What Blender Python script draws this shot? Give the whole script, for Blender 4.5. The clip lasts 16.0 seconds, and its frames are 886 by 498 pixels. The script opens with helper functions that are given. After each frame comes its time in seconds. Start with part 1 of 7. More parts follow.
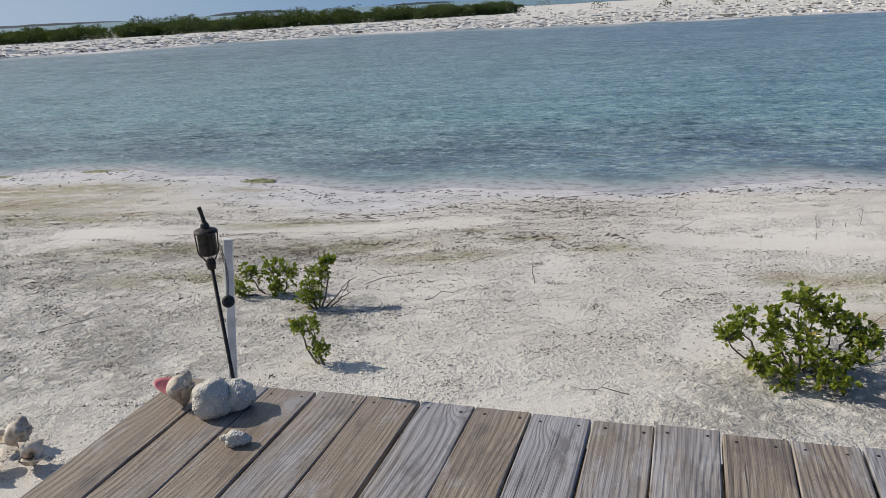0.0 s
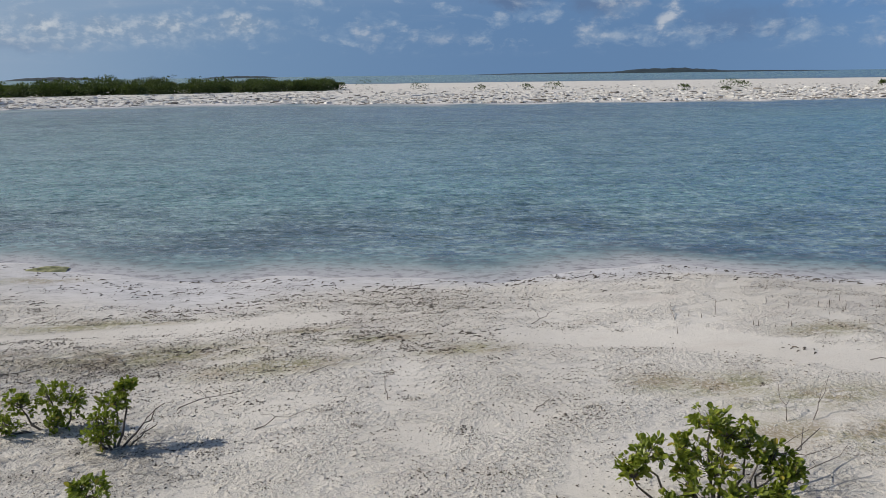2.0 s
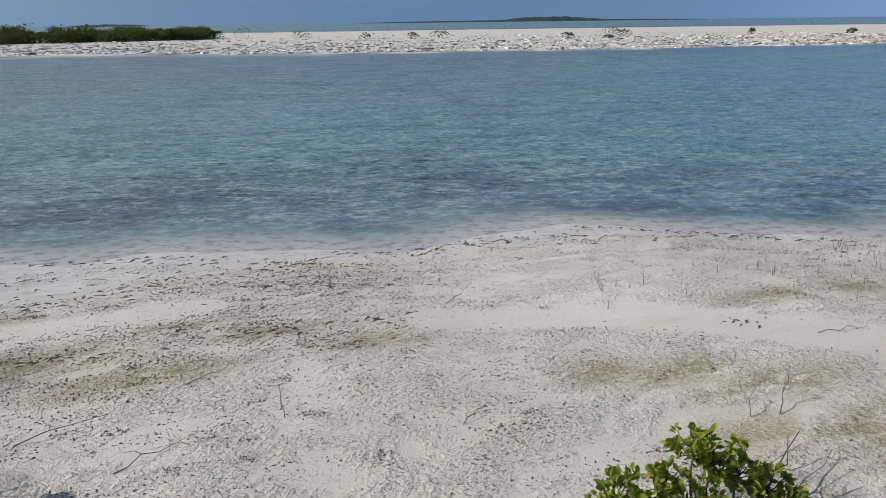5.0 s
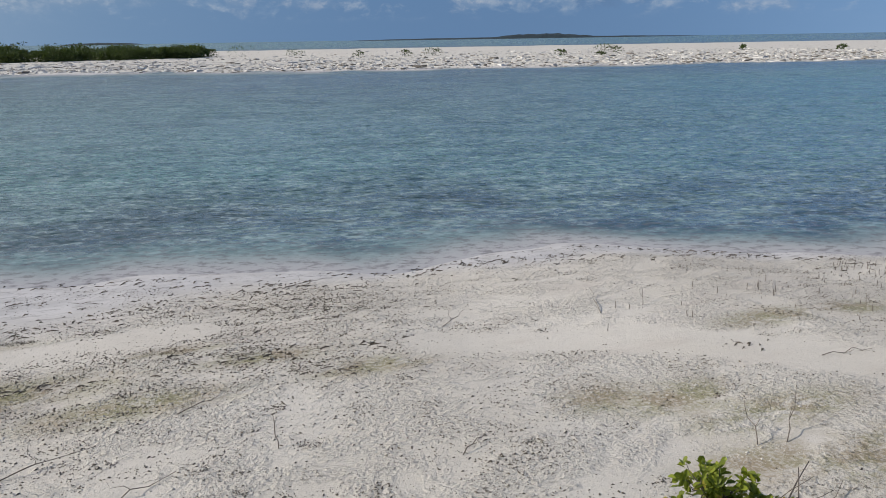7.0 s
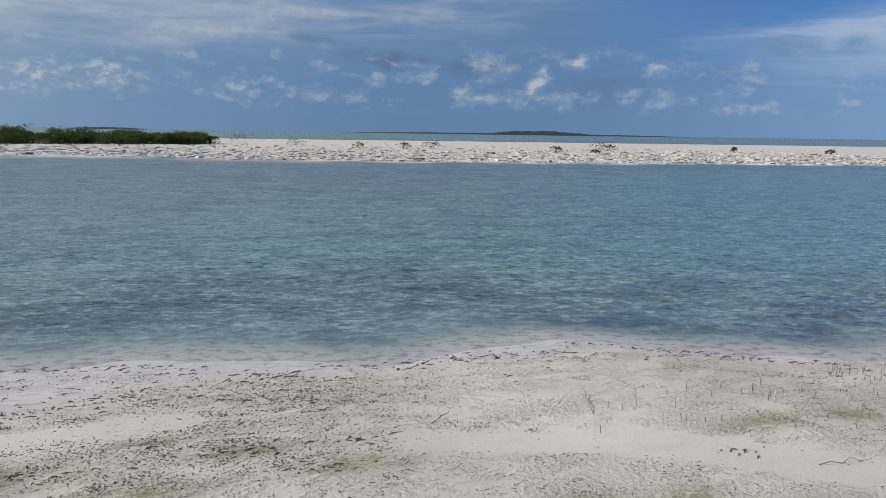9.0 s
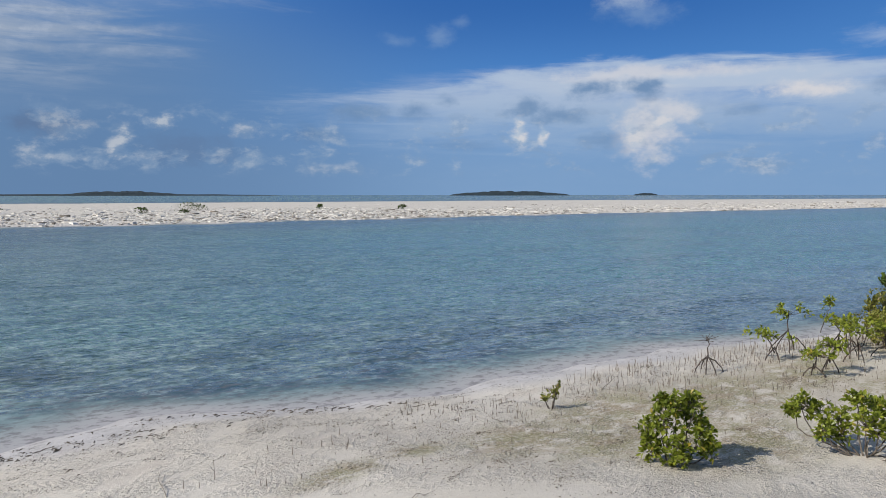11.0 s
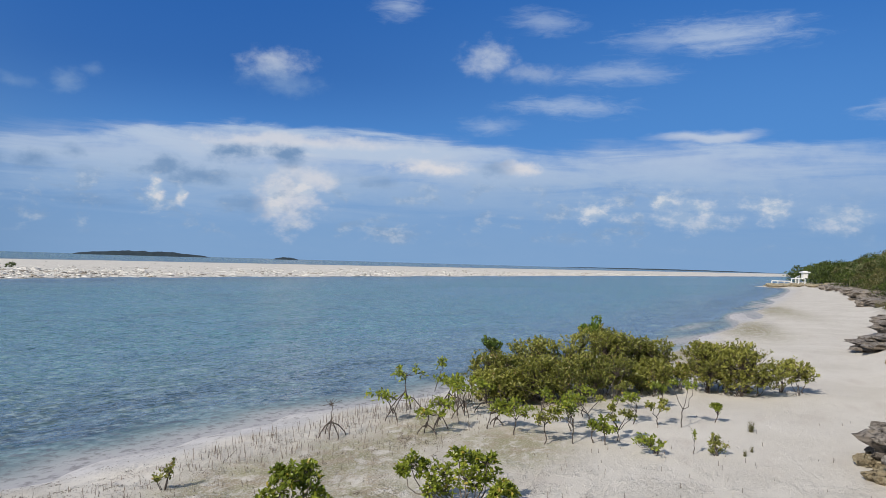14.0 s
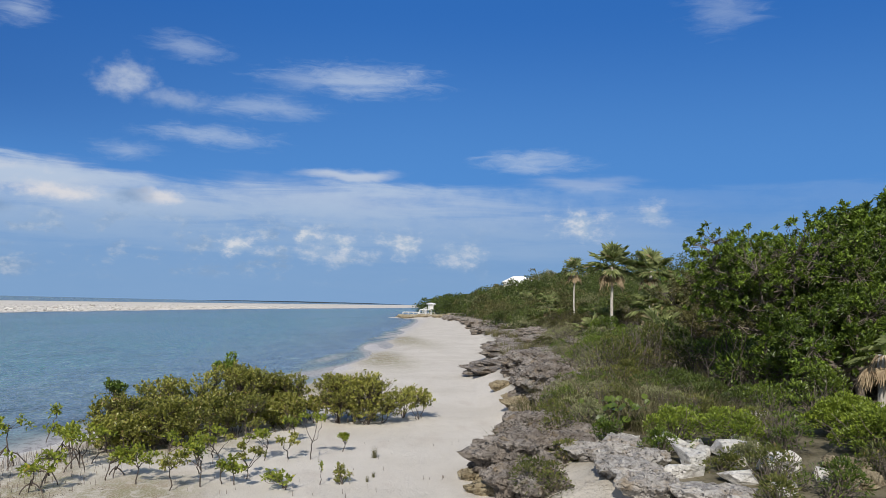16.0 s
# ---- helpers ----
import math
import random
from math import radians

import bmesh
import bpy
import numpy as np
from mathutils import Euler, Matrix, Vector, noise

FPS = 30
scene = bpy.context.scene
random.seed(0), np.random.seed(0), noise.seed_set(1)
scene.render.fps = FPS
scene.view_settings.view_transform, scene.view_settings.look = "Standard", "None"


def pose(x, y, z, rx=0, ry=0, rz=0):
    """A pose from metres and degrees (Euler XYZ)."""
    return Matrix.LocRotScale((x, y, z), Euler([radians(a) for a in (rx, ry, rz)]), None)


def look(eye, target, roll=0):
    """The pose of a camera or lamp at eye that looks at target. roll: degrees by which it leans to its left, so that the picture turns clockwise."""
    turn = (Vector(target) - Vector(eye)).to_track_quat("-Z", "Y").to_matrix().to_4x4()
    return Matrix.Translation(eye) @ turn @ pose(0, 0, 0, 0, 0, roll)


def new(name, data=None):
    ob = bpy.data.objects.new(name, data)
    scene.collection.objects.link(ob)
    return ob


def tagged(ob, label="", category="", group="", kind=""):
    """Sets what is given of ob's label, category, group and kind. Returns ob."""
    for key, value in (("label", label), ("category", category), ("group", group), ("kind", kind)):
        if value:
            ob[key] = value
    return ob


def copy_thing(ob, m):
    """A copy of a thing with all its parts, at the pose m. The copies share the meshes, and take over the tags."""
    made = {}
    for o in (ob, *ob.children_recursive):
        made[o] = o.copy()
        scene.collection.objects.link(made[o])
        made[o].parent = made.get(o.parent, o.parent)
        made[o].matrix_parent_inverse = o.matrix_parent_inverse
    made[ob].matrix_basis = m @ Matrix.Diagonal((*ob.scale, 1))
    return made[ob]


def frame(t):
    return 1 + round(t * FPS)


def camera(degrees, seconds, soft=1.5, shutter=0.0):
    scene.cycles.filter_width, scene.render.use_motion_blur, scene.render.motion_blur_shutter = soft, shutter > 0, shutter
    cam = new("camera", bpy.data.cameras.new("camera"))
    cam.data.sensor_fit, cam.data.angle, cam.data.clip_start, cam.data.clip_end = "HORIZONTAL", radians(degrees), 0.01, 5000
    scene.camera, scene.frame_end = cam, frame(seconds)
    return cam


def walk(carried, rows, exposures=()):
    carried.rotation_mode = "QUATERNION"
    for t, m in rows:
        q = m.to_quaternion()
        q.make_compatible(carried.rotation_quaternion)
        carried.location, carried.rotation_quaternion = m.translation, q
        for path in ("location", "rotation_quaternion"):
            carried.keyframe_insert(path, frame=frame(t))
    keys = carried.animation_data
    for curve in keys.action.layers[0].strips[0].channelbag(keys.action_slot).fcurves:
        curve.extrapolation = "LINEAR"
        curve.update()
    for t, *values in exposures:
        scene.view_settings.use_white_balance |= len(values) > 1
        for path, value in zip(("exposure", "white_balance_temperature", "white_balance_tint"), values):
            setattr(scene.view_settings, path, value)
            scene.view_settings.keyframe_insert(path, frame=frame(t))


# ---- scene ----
cam = camera(58.4, 16.0, soft=0.6)
# seconds, x, y, z, yaw, pitch, roll
ROWS = [
    (0.0, 0.000, 0.000, 2.850, -0.00, -17.29, -3.31),
    (0.5, 0.026, 0.382, 2.768, 0.53, -10.87, -4.28),
    (1.0, -0.050, 0.727, 2.793, -6.12, -10.50, -3.56),
    (1.5, -0.095, 0.958, 2.804, -14.16, -12.43, -2.00),
    (2.0, -0.078, 1.236, 2.789, -13.35, -12.42, -0.76),
    (2.5, -0.082, 1.464, 2.784, -14.03, -12.42, -0.94),
    (3.0, -0.095, 1.688, 2.793, -21.18, -12.60, -0.12),
    (3.5, -0.022, 1.909, 2.772, -18.88, -14.82, -1.44),
    (4.0, 0.050, 2.093, 2.768, -18.66, -15.15, -1.24),
    (4.2, 0.066, 2.177, 2.758, -21.00, -15.12, -0.74),
    (6.3, 0.156, 2.531, 2.724, -21.77, -16.77, -0.70),
    (6.5, 0.154, 2.536, 2.729, -22.40, -16.27, -0.48),
    (7.0, 0.145, 2.547, 2.756, -21.88, -14.86, -0.90),
    (7.5, 0.115, 2.548, 2.768, -15.67, -10.58, -0.92),
    (8.0, 0.096, 2.588, 2.763, -12.70, -10.94, -0.12),
    (8.5, 0.115, 2.608, 2.768, -12.82, -10.74, -0.13),
    (9.0, 0.175, 2.588, 2.782, -22.34, -8.33, 0.83),
    (9.5, 0.242, 2.578, 2.785, -34.92, -5.66, 1.50),
    (9.7, 0.259, 2.574, 2.785, -38.28, -4.87, 1.45),
    (11.8, 0.763, 2.654, 2.786, -62.93, -1.80, 2.60),
    (12.0, 0.785, 2.638, 2.790, -66.65, -0.70, 3.26),
    (12.5, 0.807, 2.610, 2.792, -69.26, -0.54, 1.84),
    (13.0, 0.844, 2.567, 2.794, -72.71, -0.38, 1.39),
    (13.5, 0.868, 2.573, 2.798, -75.59, -0.35, 1.37),
    (14.0, 0.862, 2.540, 2.803, -76.49, 1.02, 1.62),
    (14.5, 0.855, 2.471, 2.811, -85.84, 2.70, 1.65),
    (15.0, 0.835, 2.421, 2.823, -91.97, 2.89, 2.13),
    (15.5, 0.848, 2.426, 2.822, -95.66, 3.16, 2.26),
    (16.0, 0.728, 2.365, 2.875, -101.78, 4.03, 1.28),
]
walk(cam, [(t, pose(x, y, z, 90 + pitch, 0, yaw) @ pose(0, 0, 0, 0, 0, roll)) for t, x, y, z, yaw, pitch, roll in ROWS],
     [(0.0, 0.10), (1.2, -0.03), (9.2, -0.04), (12.0, 0.07), (16.0, 0.10)])

# ---- sky, sun ----
SUN_AZ, SUN_EL = 292.0, 35.0


class Nodes:
    """Short-hand for building a node tree."""

    def __init__(self, tree):
        self.tree = tree
        self.n, self.l = tree.nodes, tree.links

    def add(self, kind, operation=None, feature=None, attribute=None):
        node = self.n.new(kind)
        if operation:
            node.operation = operation
        if feature:
            node.feature = feature
        if attribute:
            node.attribute_name = attribute
        return node

    def put(self, socket, value):
        if isinstance(value, bpy.types.NodeSocket):
            self.l.new(value, socket)
        elif value is not None:
            socket.default_value = value

    def math(self, op, a, b=None, c=None, clamp=False):
        node = self.add("ShaderNodeMath", operation=op)
        node.use_clamp = clamp
        for i, v in enumerate((a, b, c)):
            self.put(node.inputs[i], v)
        return node.outputs[0]

    def vec(self, op, a, b=None):
        node = self.add("ShaderNodeVectorMath", operation=op)
        self.put(node.inputs[0], a)
        self.put(node.inputs[1], b)
        return node.outputs["Value"] if op in ("LENGTH", "DOT_PRODUCT", "DISTANCE") else node.outputs["Vector"]

    def ramp(self, v, a, b, lo=0.0, hi=1.0, kind="SMOOTHSTEP"):
        node = self.add("ShaderNodeMapRange")
        node.interpolation_type = kind
        for i, value in enumerate((v, a, b, lo, hi)):
            self.put(node.inputs[i], value)
        return node.outputs[0]

    def mix(self, f, a, b, kind="MIX"):
        node = self.add("ShaderNodeMix")
        node.data_type, node.blend_type = "RGBA", kind
        self.put(node.inputs[0], f)
        self.put(node.inputs[6], a)
        self.put(node.inputs[7], b)
        return node.outputs[2]

    def noise(self, at, scale, detail=4.0, rough=0.55, distort=0.0):
        node = self.add("ShaderNodeTexNoise")
        self.put(node.inputs["Vector"], at)
        self.put(node.inputs["Scale"], scale)
        self.put(node.inputs["Detail"], detail)
        self.put(node.inputs["Roughness"], rough)
        self.put(node.inputs["Distortion"], distort)
        return node.outputs["Fac"]

    def voronoi(self, at, scale, feature="F1"):
        node = self.add("ShaderNodeTexVoronoi", feature=feature)
        self.put(node.inputs["Vector"], at)
        self.put(node.inputs["Scale"], scale)
        return node.outputs["Distance"]

    def scaled(self, at, x, y, z):
        return self.vec("MULTIPLY", at, (x, y, z))

    def bump(self, height, distance, strength=1.0, normal=None):
        node = self.add("ShaderNodeBump")
        self.put(node.inputs["Strength"], strength)
        self.put(node.inputs["Distance"], distance)
        self.put(node.inputs["Height"], height)
        self.put(node.inputs["Normal"], normal)
        return node.outputs[0]


def make_sky():
    world = bpy.data.worlds.new("sky")
    scene.world = world
    world.use_nodes = True
    world.node_tree.nodes.clear()
    k = Nodes(world.node_tree)
    sky = k.add("ShaderNodeTexSky")
    sky.sky_type, sky.sun_disc = "NISHITA", False
    sky.sun_elevation, sky.sun_rotation = radians(SUN_EL), radians(SUN_AZ)
    sky.air_density, sky.dust_density, sky.ozone_density = 1.0, 0.4, 3.0
    hue = k.add("ShaderNodeHueSaturation")
    k.put(hue.inputs["Color"], sky.outputs[0])
    hue.inputs["Saturation"].default_value = 1.25
    way = k.add("ShaderNodeTexCoord").outputs["Generated"]
    sep = k.add("ShaderNodeSeparateXYZ")
    k.put(sep.inputs[0], way)
    x, y, z = sep.outputs
    deg = 180 / math.pi
    az = k.math("MULTIPLY", k.math("ARCTAN2", x, y), deg)
    el = k.math("MULTIPLY", k.math("ARCSINE", z), deg)
    comb = k.add("ShaderNodeCombineXYZ")
    k.put(comb.inputs[0], az)
    k.put(comb.inputs[1], el)
    flat = comb.outputs[0]
    # thick air over the sea: a blue-grey band above the horizon
    col = k.mix(k.ramp(el, 40.0, 20.0, 0.0, 0.88), hue.outputs[0], (0.27, 1.52, 5.25, 1))
    col = k.mix(k.ramp(el, 22.0, 6.0, 0.0, 1.0), col, (0.95, 2.9, 6.9, 1))
    col = k.mix(k.ramp(el, 9.0, 0.5, 0.0, 1.0), col, (2.05, 3.6, 6.1, 1))
    col = k.mix(k.math("MULTIPLY", k.ramp(az, 60.0, 26.0, 0.0, 0.85), k.ramp(el, 17.0, 8.0, 0.2, 1.0)), col, (1.38, 2.52, 4.45, 1))
    col = k.mix(k.math("MULTIPLY", k.ramp(az, 22.0, -16.0, 0.0, 0.9), k.ramp(el, 20.0, 9.0, 0.2, 1.0)), col, (2.3, 3.65, 5.5, 1))
    col = k.mix(k.math("MULTIPLY", k.math("MULTIPLY", k.ramp(az, 100.0, 60.0, 0.0, 0.62), k.ramp(az, 26.0, 52.0)), k.ramp(el, 6.0, 14.0)), col, (0.21, 1.10, 4.0, 1))
    # billows and streaks that tear every cloud's edge
    billow = k.noise(k.scaled(flat, 0.62, 0.95, 1), 1.0, 7.0, 0.62)
    higher = k.noise(k.vec("ADD", k.scaled(flat, 0.62, 0.95, 1), (-0.22, 0.34, 0)), 1.0, 5.0, 0.6)
    tear = k.math("MULTIPLY", k.math("SUBTRACT", billow, 0.5), 2.4)
    thread = k.noise(k.scaled(flat, 0.10, 0.85, 1), 1.0, 6.0, 0.62, 0.6)
    comb_out = k.math("MULTIPLY", k.math("SUBTRACT", thread, 0.5), 2.2)
    fray = k.noise(k.scaled(flat, 0.45, 1.9, 1), 1.0, 6.0, 0.68, 0.8)
    fray = k.math("MULTIPLY", k.math("SUBTRACT", fray, 0.5), 1.7)
    lit = k.ramp(k.math("SUBTRACT", billow, higher), -0.08, 0.16)
    warp = k.add("ShaderNodeTexNoise")
    k.put(warp.inputs["Vector"], k.scaled(flat, 0.3, 0.5, 1))
    warp.inputs["Scale"].default_value = 1.0
    warp.inputs["Detail"].default_value = 3.0
    at = k.vec("ADD", flat, k.vec("MULTIPLY", k.vec("SUBTRACT", warp.outputs["Color"], (0.5, 0.5, 0.5)), (2.2, 1.2, 0)))

    def puffs(rows, ragged, lo, hi):
        total = None
        for a, e, w, h, s in rows:
            d = k.vec("LENGTH", k.vec("MULTIPLY", k.vec("SUBTRACT", at, (a, e, 0)), (1 / w, 1 / h, 0)))
            m = k.ramp(k.math("SUBTRACT", ragged, d), lo - 1.12, hi - 0.72, 0.0, s)
            total = m if total is None else k.math("MAXIMUM", total, m)
        return total

    haze = k.math("MULTIPLY", k.ramp(el, 8.5, 2.0, 0.0, 0.4), k.ramp(az, 38.0, 60.0))
    col = k.mix(haze, col, (2.5, 4.3, 7.0, 1))
    # high veil to the north-west, drawn out in threads
    pall = k.math("MULTIPLY", k.ramp(az, 40.0, -14.0, 0.0, 0.80), k.ramp(el, 3.5, 9.0))
    pall = k.math("MULTIPLY", pall, k.ramp(thread, 0.30, 0.62, 0.25, 1.0))
    col = k.mix(pall, col, (4.6, 5.3, 6.3, 1))
    # bright haze towards the sun
    glare = k.math("MULTIPLY", k.math("MULTIPLY", k.ramp(az, 2.0, -36.0, 0.0, 0.6), k.ramp(az, -150.0, -95.0)), k.ramp(el, 60.0, 18.0))
    col = k.mix(glare, col, (5.6, 6.4, 7.3, 1))
    veil = puffs([(-34, 26, 60, 21, 0.88), (20, 11.0, 15, 2.6, 0.75), (-14, 7.6, 16, 1.7, 0.7), (3, 6.6, 12, 1.4, 0.7), (13, 8.0, 16, 1.7, 0.6), (14, 14, 24, 3.5, 0.55)], comb_out, 0.0, 0.9)
    col = k.mix(veil, col, k.mix(lit, (4.3, 5.0, 6.1, 1), (5.4, 6.0, 7.0, 1)))
    # layered bank to the east
    bank = puffs([(64, 7.6, 14, 1.7, 1.0), (73, 7.7, 11, 1.3, 1.0), (54, 6.6, 11, 1.5, 0.6), (80, 6.3, 14, 1.5, 0.7), (93, 7.2, 16, 1.7, 0.55), (95, 9.1, 4.5, 0.5, 0.7), (76, 5.0, 16, 1.8, 0.5), (61, 5.8, 22, 3.0, 0.78),
                  (103, 5.0, 20, 2.6, 0.4), (112, 8.9, 5, 0.7, 0.35)], k.math("MULTIPLY", comb_out, 0.6), 0.0, 0.6)
    col = k.mix(bank, col, k.mix(k.ramp(el, 4.5, 8.0), (4.0, 5.3, 7.2, 1), (6.4, 6.9, 7.8, 1)))
    # the bank's torn body, with a firm upper edge
    top = k.math("ADD", k.math("ADD", k.ramp(az, 46.0, 62.0, 7.4, 9.3), k.ramp(az, 70.0, 80.0, 0.0, -1.0)), k.ramp(az, 86.0, 100.0, 0.0, 0.3))
    top = k.math("ADD", top, k.math("MULTIPLY", comb_out, 0.9))
    body = k.math("MULTIPLY", k.ramp(k.math("SUBTRACT", el, top), 0.25, -0.45), k.ramp(el, 2.2, 6.2, 0.18, 1.0))
    body = k.math("MULTIPLY", body, k.math("MULTIPLY", k.ramp(az, 40.0, 54.0), k.ramp(az, 122.0, 92.0, 0.15, 1.0)))
    body = k.math("MULTIPLY", body, k.ramp(k.math("ADD", k.math("MULTIPLY", thread, 0.6), k.math("MULTIPLY", billow, 0.4)), 0.32, 0.62, 0.25, 0.85))
    col = k.mix(body, col, k.mix(k.ramp(el, 4.0, 8.2), (3.1, 4.6, 6.9, 1), (4.75, 5.95, 7.8, 1)))
    bright = puffs([(75.6, 6.8, 3.6, 0.7, 0.9), (81.7, 6.8, 1.8, 0.7, 0.85), (66, 8.3, 9, 0.6, 0.6), (65.2, 4.4, 2.8, 2.8, 0.75), (66.7, 5.8, 2.4, 1.3, 0.7)], k.math("MULTIPLY", tear, 0.7), 0.05, 0.6)
    col = k.mix(bright, col, (7.7, 7.6, 7.9, 1))
    wisps = puffs([(95.3, 15.8, 6.0, 1.1, 0.62), (91.5, 15.5, 3.0, 0.9, 0.4), (83.4, 17.1, 2.6, 0.8, 0.4), (85.1, 11.3, 4.3, 0.75, 0.52), (108.1, 10.4, 4.0, 0.8, 0.55), (88.5, 13.5, 4.2, 0.9, 0.42),
                   (72.8, 17.8, 1.8, 0.9, 0.5), (79.6, 9.9, 2.2, 0.6, 0.4), (121.6, 20.2, 2.6, 1.6, 0.3), (94.8, 9.3, 3.0, 0.4, 0.45)], k.math("ADD", k.math("MULTIPLY", comb_out, 0.4), fray), -0.25, 0.9)
    col = k.mix(wisps, col, (5.6, 6.6, 8.1, 1))
    grey = puffs([(61.7, 7.2, 2.2, 0.9, 0.95), (65.2, 7.3, 1.8, 0.9, 0.95), (57.0, 6.0, 2.4, 0.9, 0.85), (59.0, 5.6, 3.0, 0.8, 0.8), (49.1, 5.9, 1.4, 0.8, 0.8), (45.1, 5.7, 2.8, 0.9, 0.8), (51.4, 6.6, 1.2, 0.5, 0.6),
                  (80.3, 6.8, 1.6, 0.7, 0.6), (62.3, 3.8, 2.2, 1.0, 0.6), (52.5, 3.6, 3.0, 0.6, 0.4), (71.6, 5.7, 1.8, 0.6, 0.5), (18.6, 5.1, 3.4, 0.9, 0.85), (24.5, 4.5, 2.6, 1.0, 0.7), (13.3, 6.3, 1.8, 0.4, 0.6),
                  (42.2, 4.3, 2.4, 0.7, 0.6), (33.5, 3.0, 4.5, 1.4, 0.4), (-17, 2.2, 9, 0.7, 0.3)], k.math("MULTIPLY", tear, 0.8), 0.0, 0.7)
    col = k.mix(grey, col, k.mix(k.ramp(az, 36.0, 46.0), (1.30, 2.05, 3.6, 1), (1.75, 3.05, 5.2, 1)))
    columns = puffs([(56.4, 4.4, 0.85, 1.5, 0.9), (58.2, 4.3, 0.6, 1.1, 0.85), (64.6, 4.3, 1.4, 1.6, 0.6), (66.3, 5.2, 1.1, 1.3, 0.6)], k.math("MULTIPLY", tear, 0.7), 0.25, 0.55)
    col = k.mix(columns, col, k.mix(lit, (4.9, 6.0, 7.4, 1), (7.6, 7.6, 7.9, 1)))
    heaps = puffs([(64.1, 13.3, 3.0, 1.5, 0.66), (64.6, 12.4, 3.4, 1.0, 0.35), (50.7, 11.1, 1.2, 0.9, 0.35), (52.2, 11.9, 0.9, 0.6, 0.25), (47.8, 10.8, 1.4, 0.6, 0.25), (79.4, 14.4, 2.4, 1.4, 0.62), (82.6, 13.5, 2.6, 0.8, 0.4)], k.math("MULTIPLY", tear, 0.7), 0.0, 0.85)
    col = k.mix(heaps, col, k.mix(k.ramp(el, 12.2, 14.0), (3.6, 5.0, 6.9, 1), (6.6, 7.2, 8.0, 1)))
    heaps = puffs([(87.2, 4.0, 2.0, 1.2, 0.85), (91.9, 4.7, 1.2, 1.2, 0.8), (94.4, 4.2, 1.5, 1.3, 0.8), (98.7, 4.3, 2.0, 1.3, 0.75), (102.8, 3.4, 2.2, 1.1, 0.55), (111.6, 5.9, 2.6, 1.3, 0.75), (116.6, 6.6, 1.8, 1.1, 0.5), (93.5, 3.4, 5, 0.8, 0.5)], tear, 0.05, 0.75)
    col = k.mix(heaps, col, k.mix(lit, (4.7, 5.8, 7.2, 1), (7.6, 7.8, 8.2, 1)))
    # small heaps crowding the lower sky over the bar
    crowd = k.noise(k.scaled(flat, 0.34, 0.62, 1), 1.0, 6, 0.62, 0.25)
    crowd = k.math("MULTIPLY", k.ramp(crowd, 0.50, 0.66), k.math("MULTIPLY", k.ramp(el, 1.0, 2.2), k.ramp(el, 6.8, 4.6)))
    crowd = k.math("MULTIPLY", crowd, k.math("MULTIPLY", k.ramp(az, 112.0, 90.0, 0.0, 1.0), 0.5))
    col = k.mix(crowd, col, k.mix(lit, (2.7, 3.9, 5.7, 1), (5.2, 6.0, 7.0, 1)))
    heaps = puffs([(29.0, 3.7, 1.0, 1.7, 0.8), (31.4, 5.0, 0.8, 0.8, 0.7), (23.9, 2.7, 1.4, 0.9, 0.6), (26, 4.2, 2.0, 0.9, 0.45), (36.9, 4.6, 1.5, 0.8, 0.6), (8.3, 2.8, 1.0, 1.3, 0.55), (13.4, 2.5, 2.6, 0.7, 0.4), (42.2, 1.7, 1.5, 0.6, 0.45),
                   (72.7, 2.0, 3.0, 0.8, 0.4), (79.6, 3.5, 1.0, 0.7, 0.4), (44.1, 1.8, 2.4, 0.6, 0.35)], tear, 0.05, 0.75)
    col = k.mix(heaps, col, k.mix(lit, (2.6, 3.7, 5.4, 1), (5.9, 6.4, 7.1, 1)))
    heaps = puffs([(-0.4, 3.5, 2.4, 0.9, 0.8), (-5.0, 3.4, 2.2, 1.1, 0.75), (-8.7, 3.2, 2.4, 1.2, 0.75), (-12.4, 3.2, 2.4, 1.2, 0.8), (-16.2, 3.1, 2.6, 1.2, 0.8), (-21.0, 3.4, 2.0, 1.5, 0.8), (-24.4, 4.7, 1.8, 1.7, 0.8), (-10, 2.8, 15, 1.0, 0.45)], k.math("MULTIPLY", tear, 0.5), -0.05, 0.7)
    col = k.mix(heaps, col, k.mix(lit, (2.9, 3.9, 5.3, 1), (6.6, 7.1, 7.6, 1)))
    bg = k.add("ShaderNodeBackground")
    k.put(bg.inputs[0], col)
    bg.inputs[1].default_value = 0.085
    k.l.new(bg.outputs[0], k.add("ShaderNodeOutputWorld").inputs[0])


make_sky()
sun = new("sun", bpy.data.lights.new("sun", "SUN"))
sun.data.energy, sun.data.angle, sun.data.color = 4.15, radians(0.53), (1.0, 0.945, 0.855)
sun_way = Vector((math.sin(radians(SUN_AZ)) * math.cos(radians(SUN_EL)), math.cos(radians(SUN_AZ)) * math.cos(radians(SUN_EL)), math.sin(radians(SUN_EL))))
sun.matrix_world = look(sun_way * 100, (0, 0, 0))


# ---- materials ----
def material(name):
    m = bpy.data.materials.new(name)
    m.use_nodes = True
    k = Nodes(m.node_tree)
    bsdf = k.n["Principled BSDF"]
    where = k.add("ShaderNodeNewGeometry").outputs["Position"]
    return m, k, bsdf, where


def local(k):
    return k.add("ShaderNodeTexCoord").outputs["Object"]


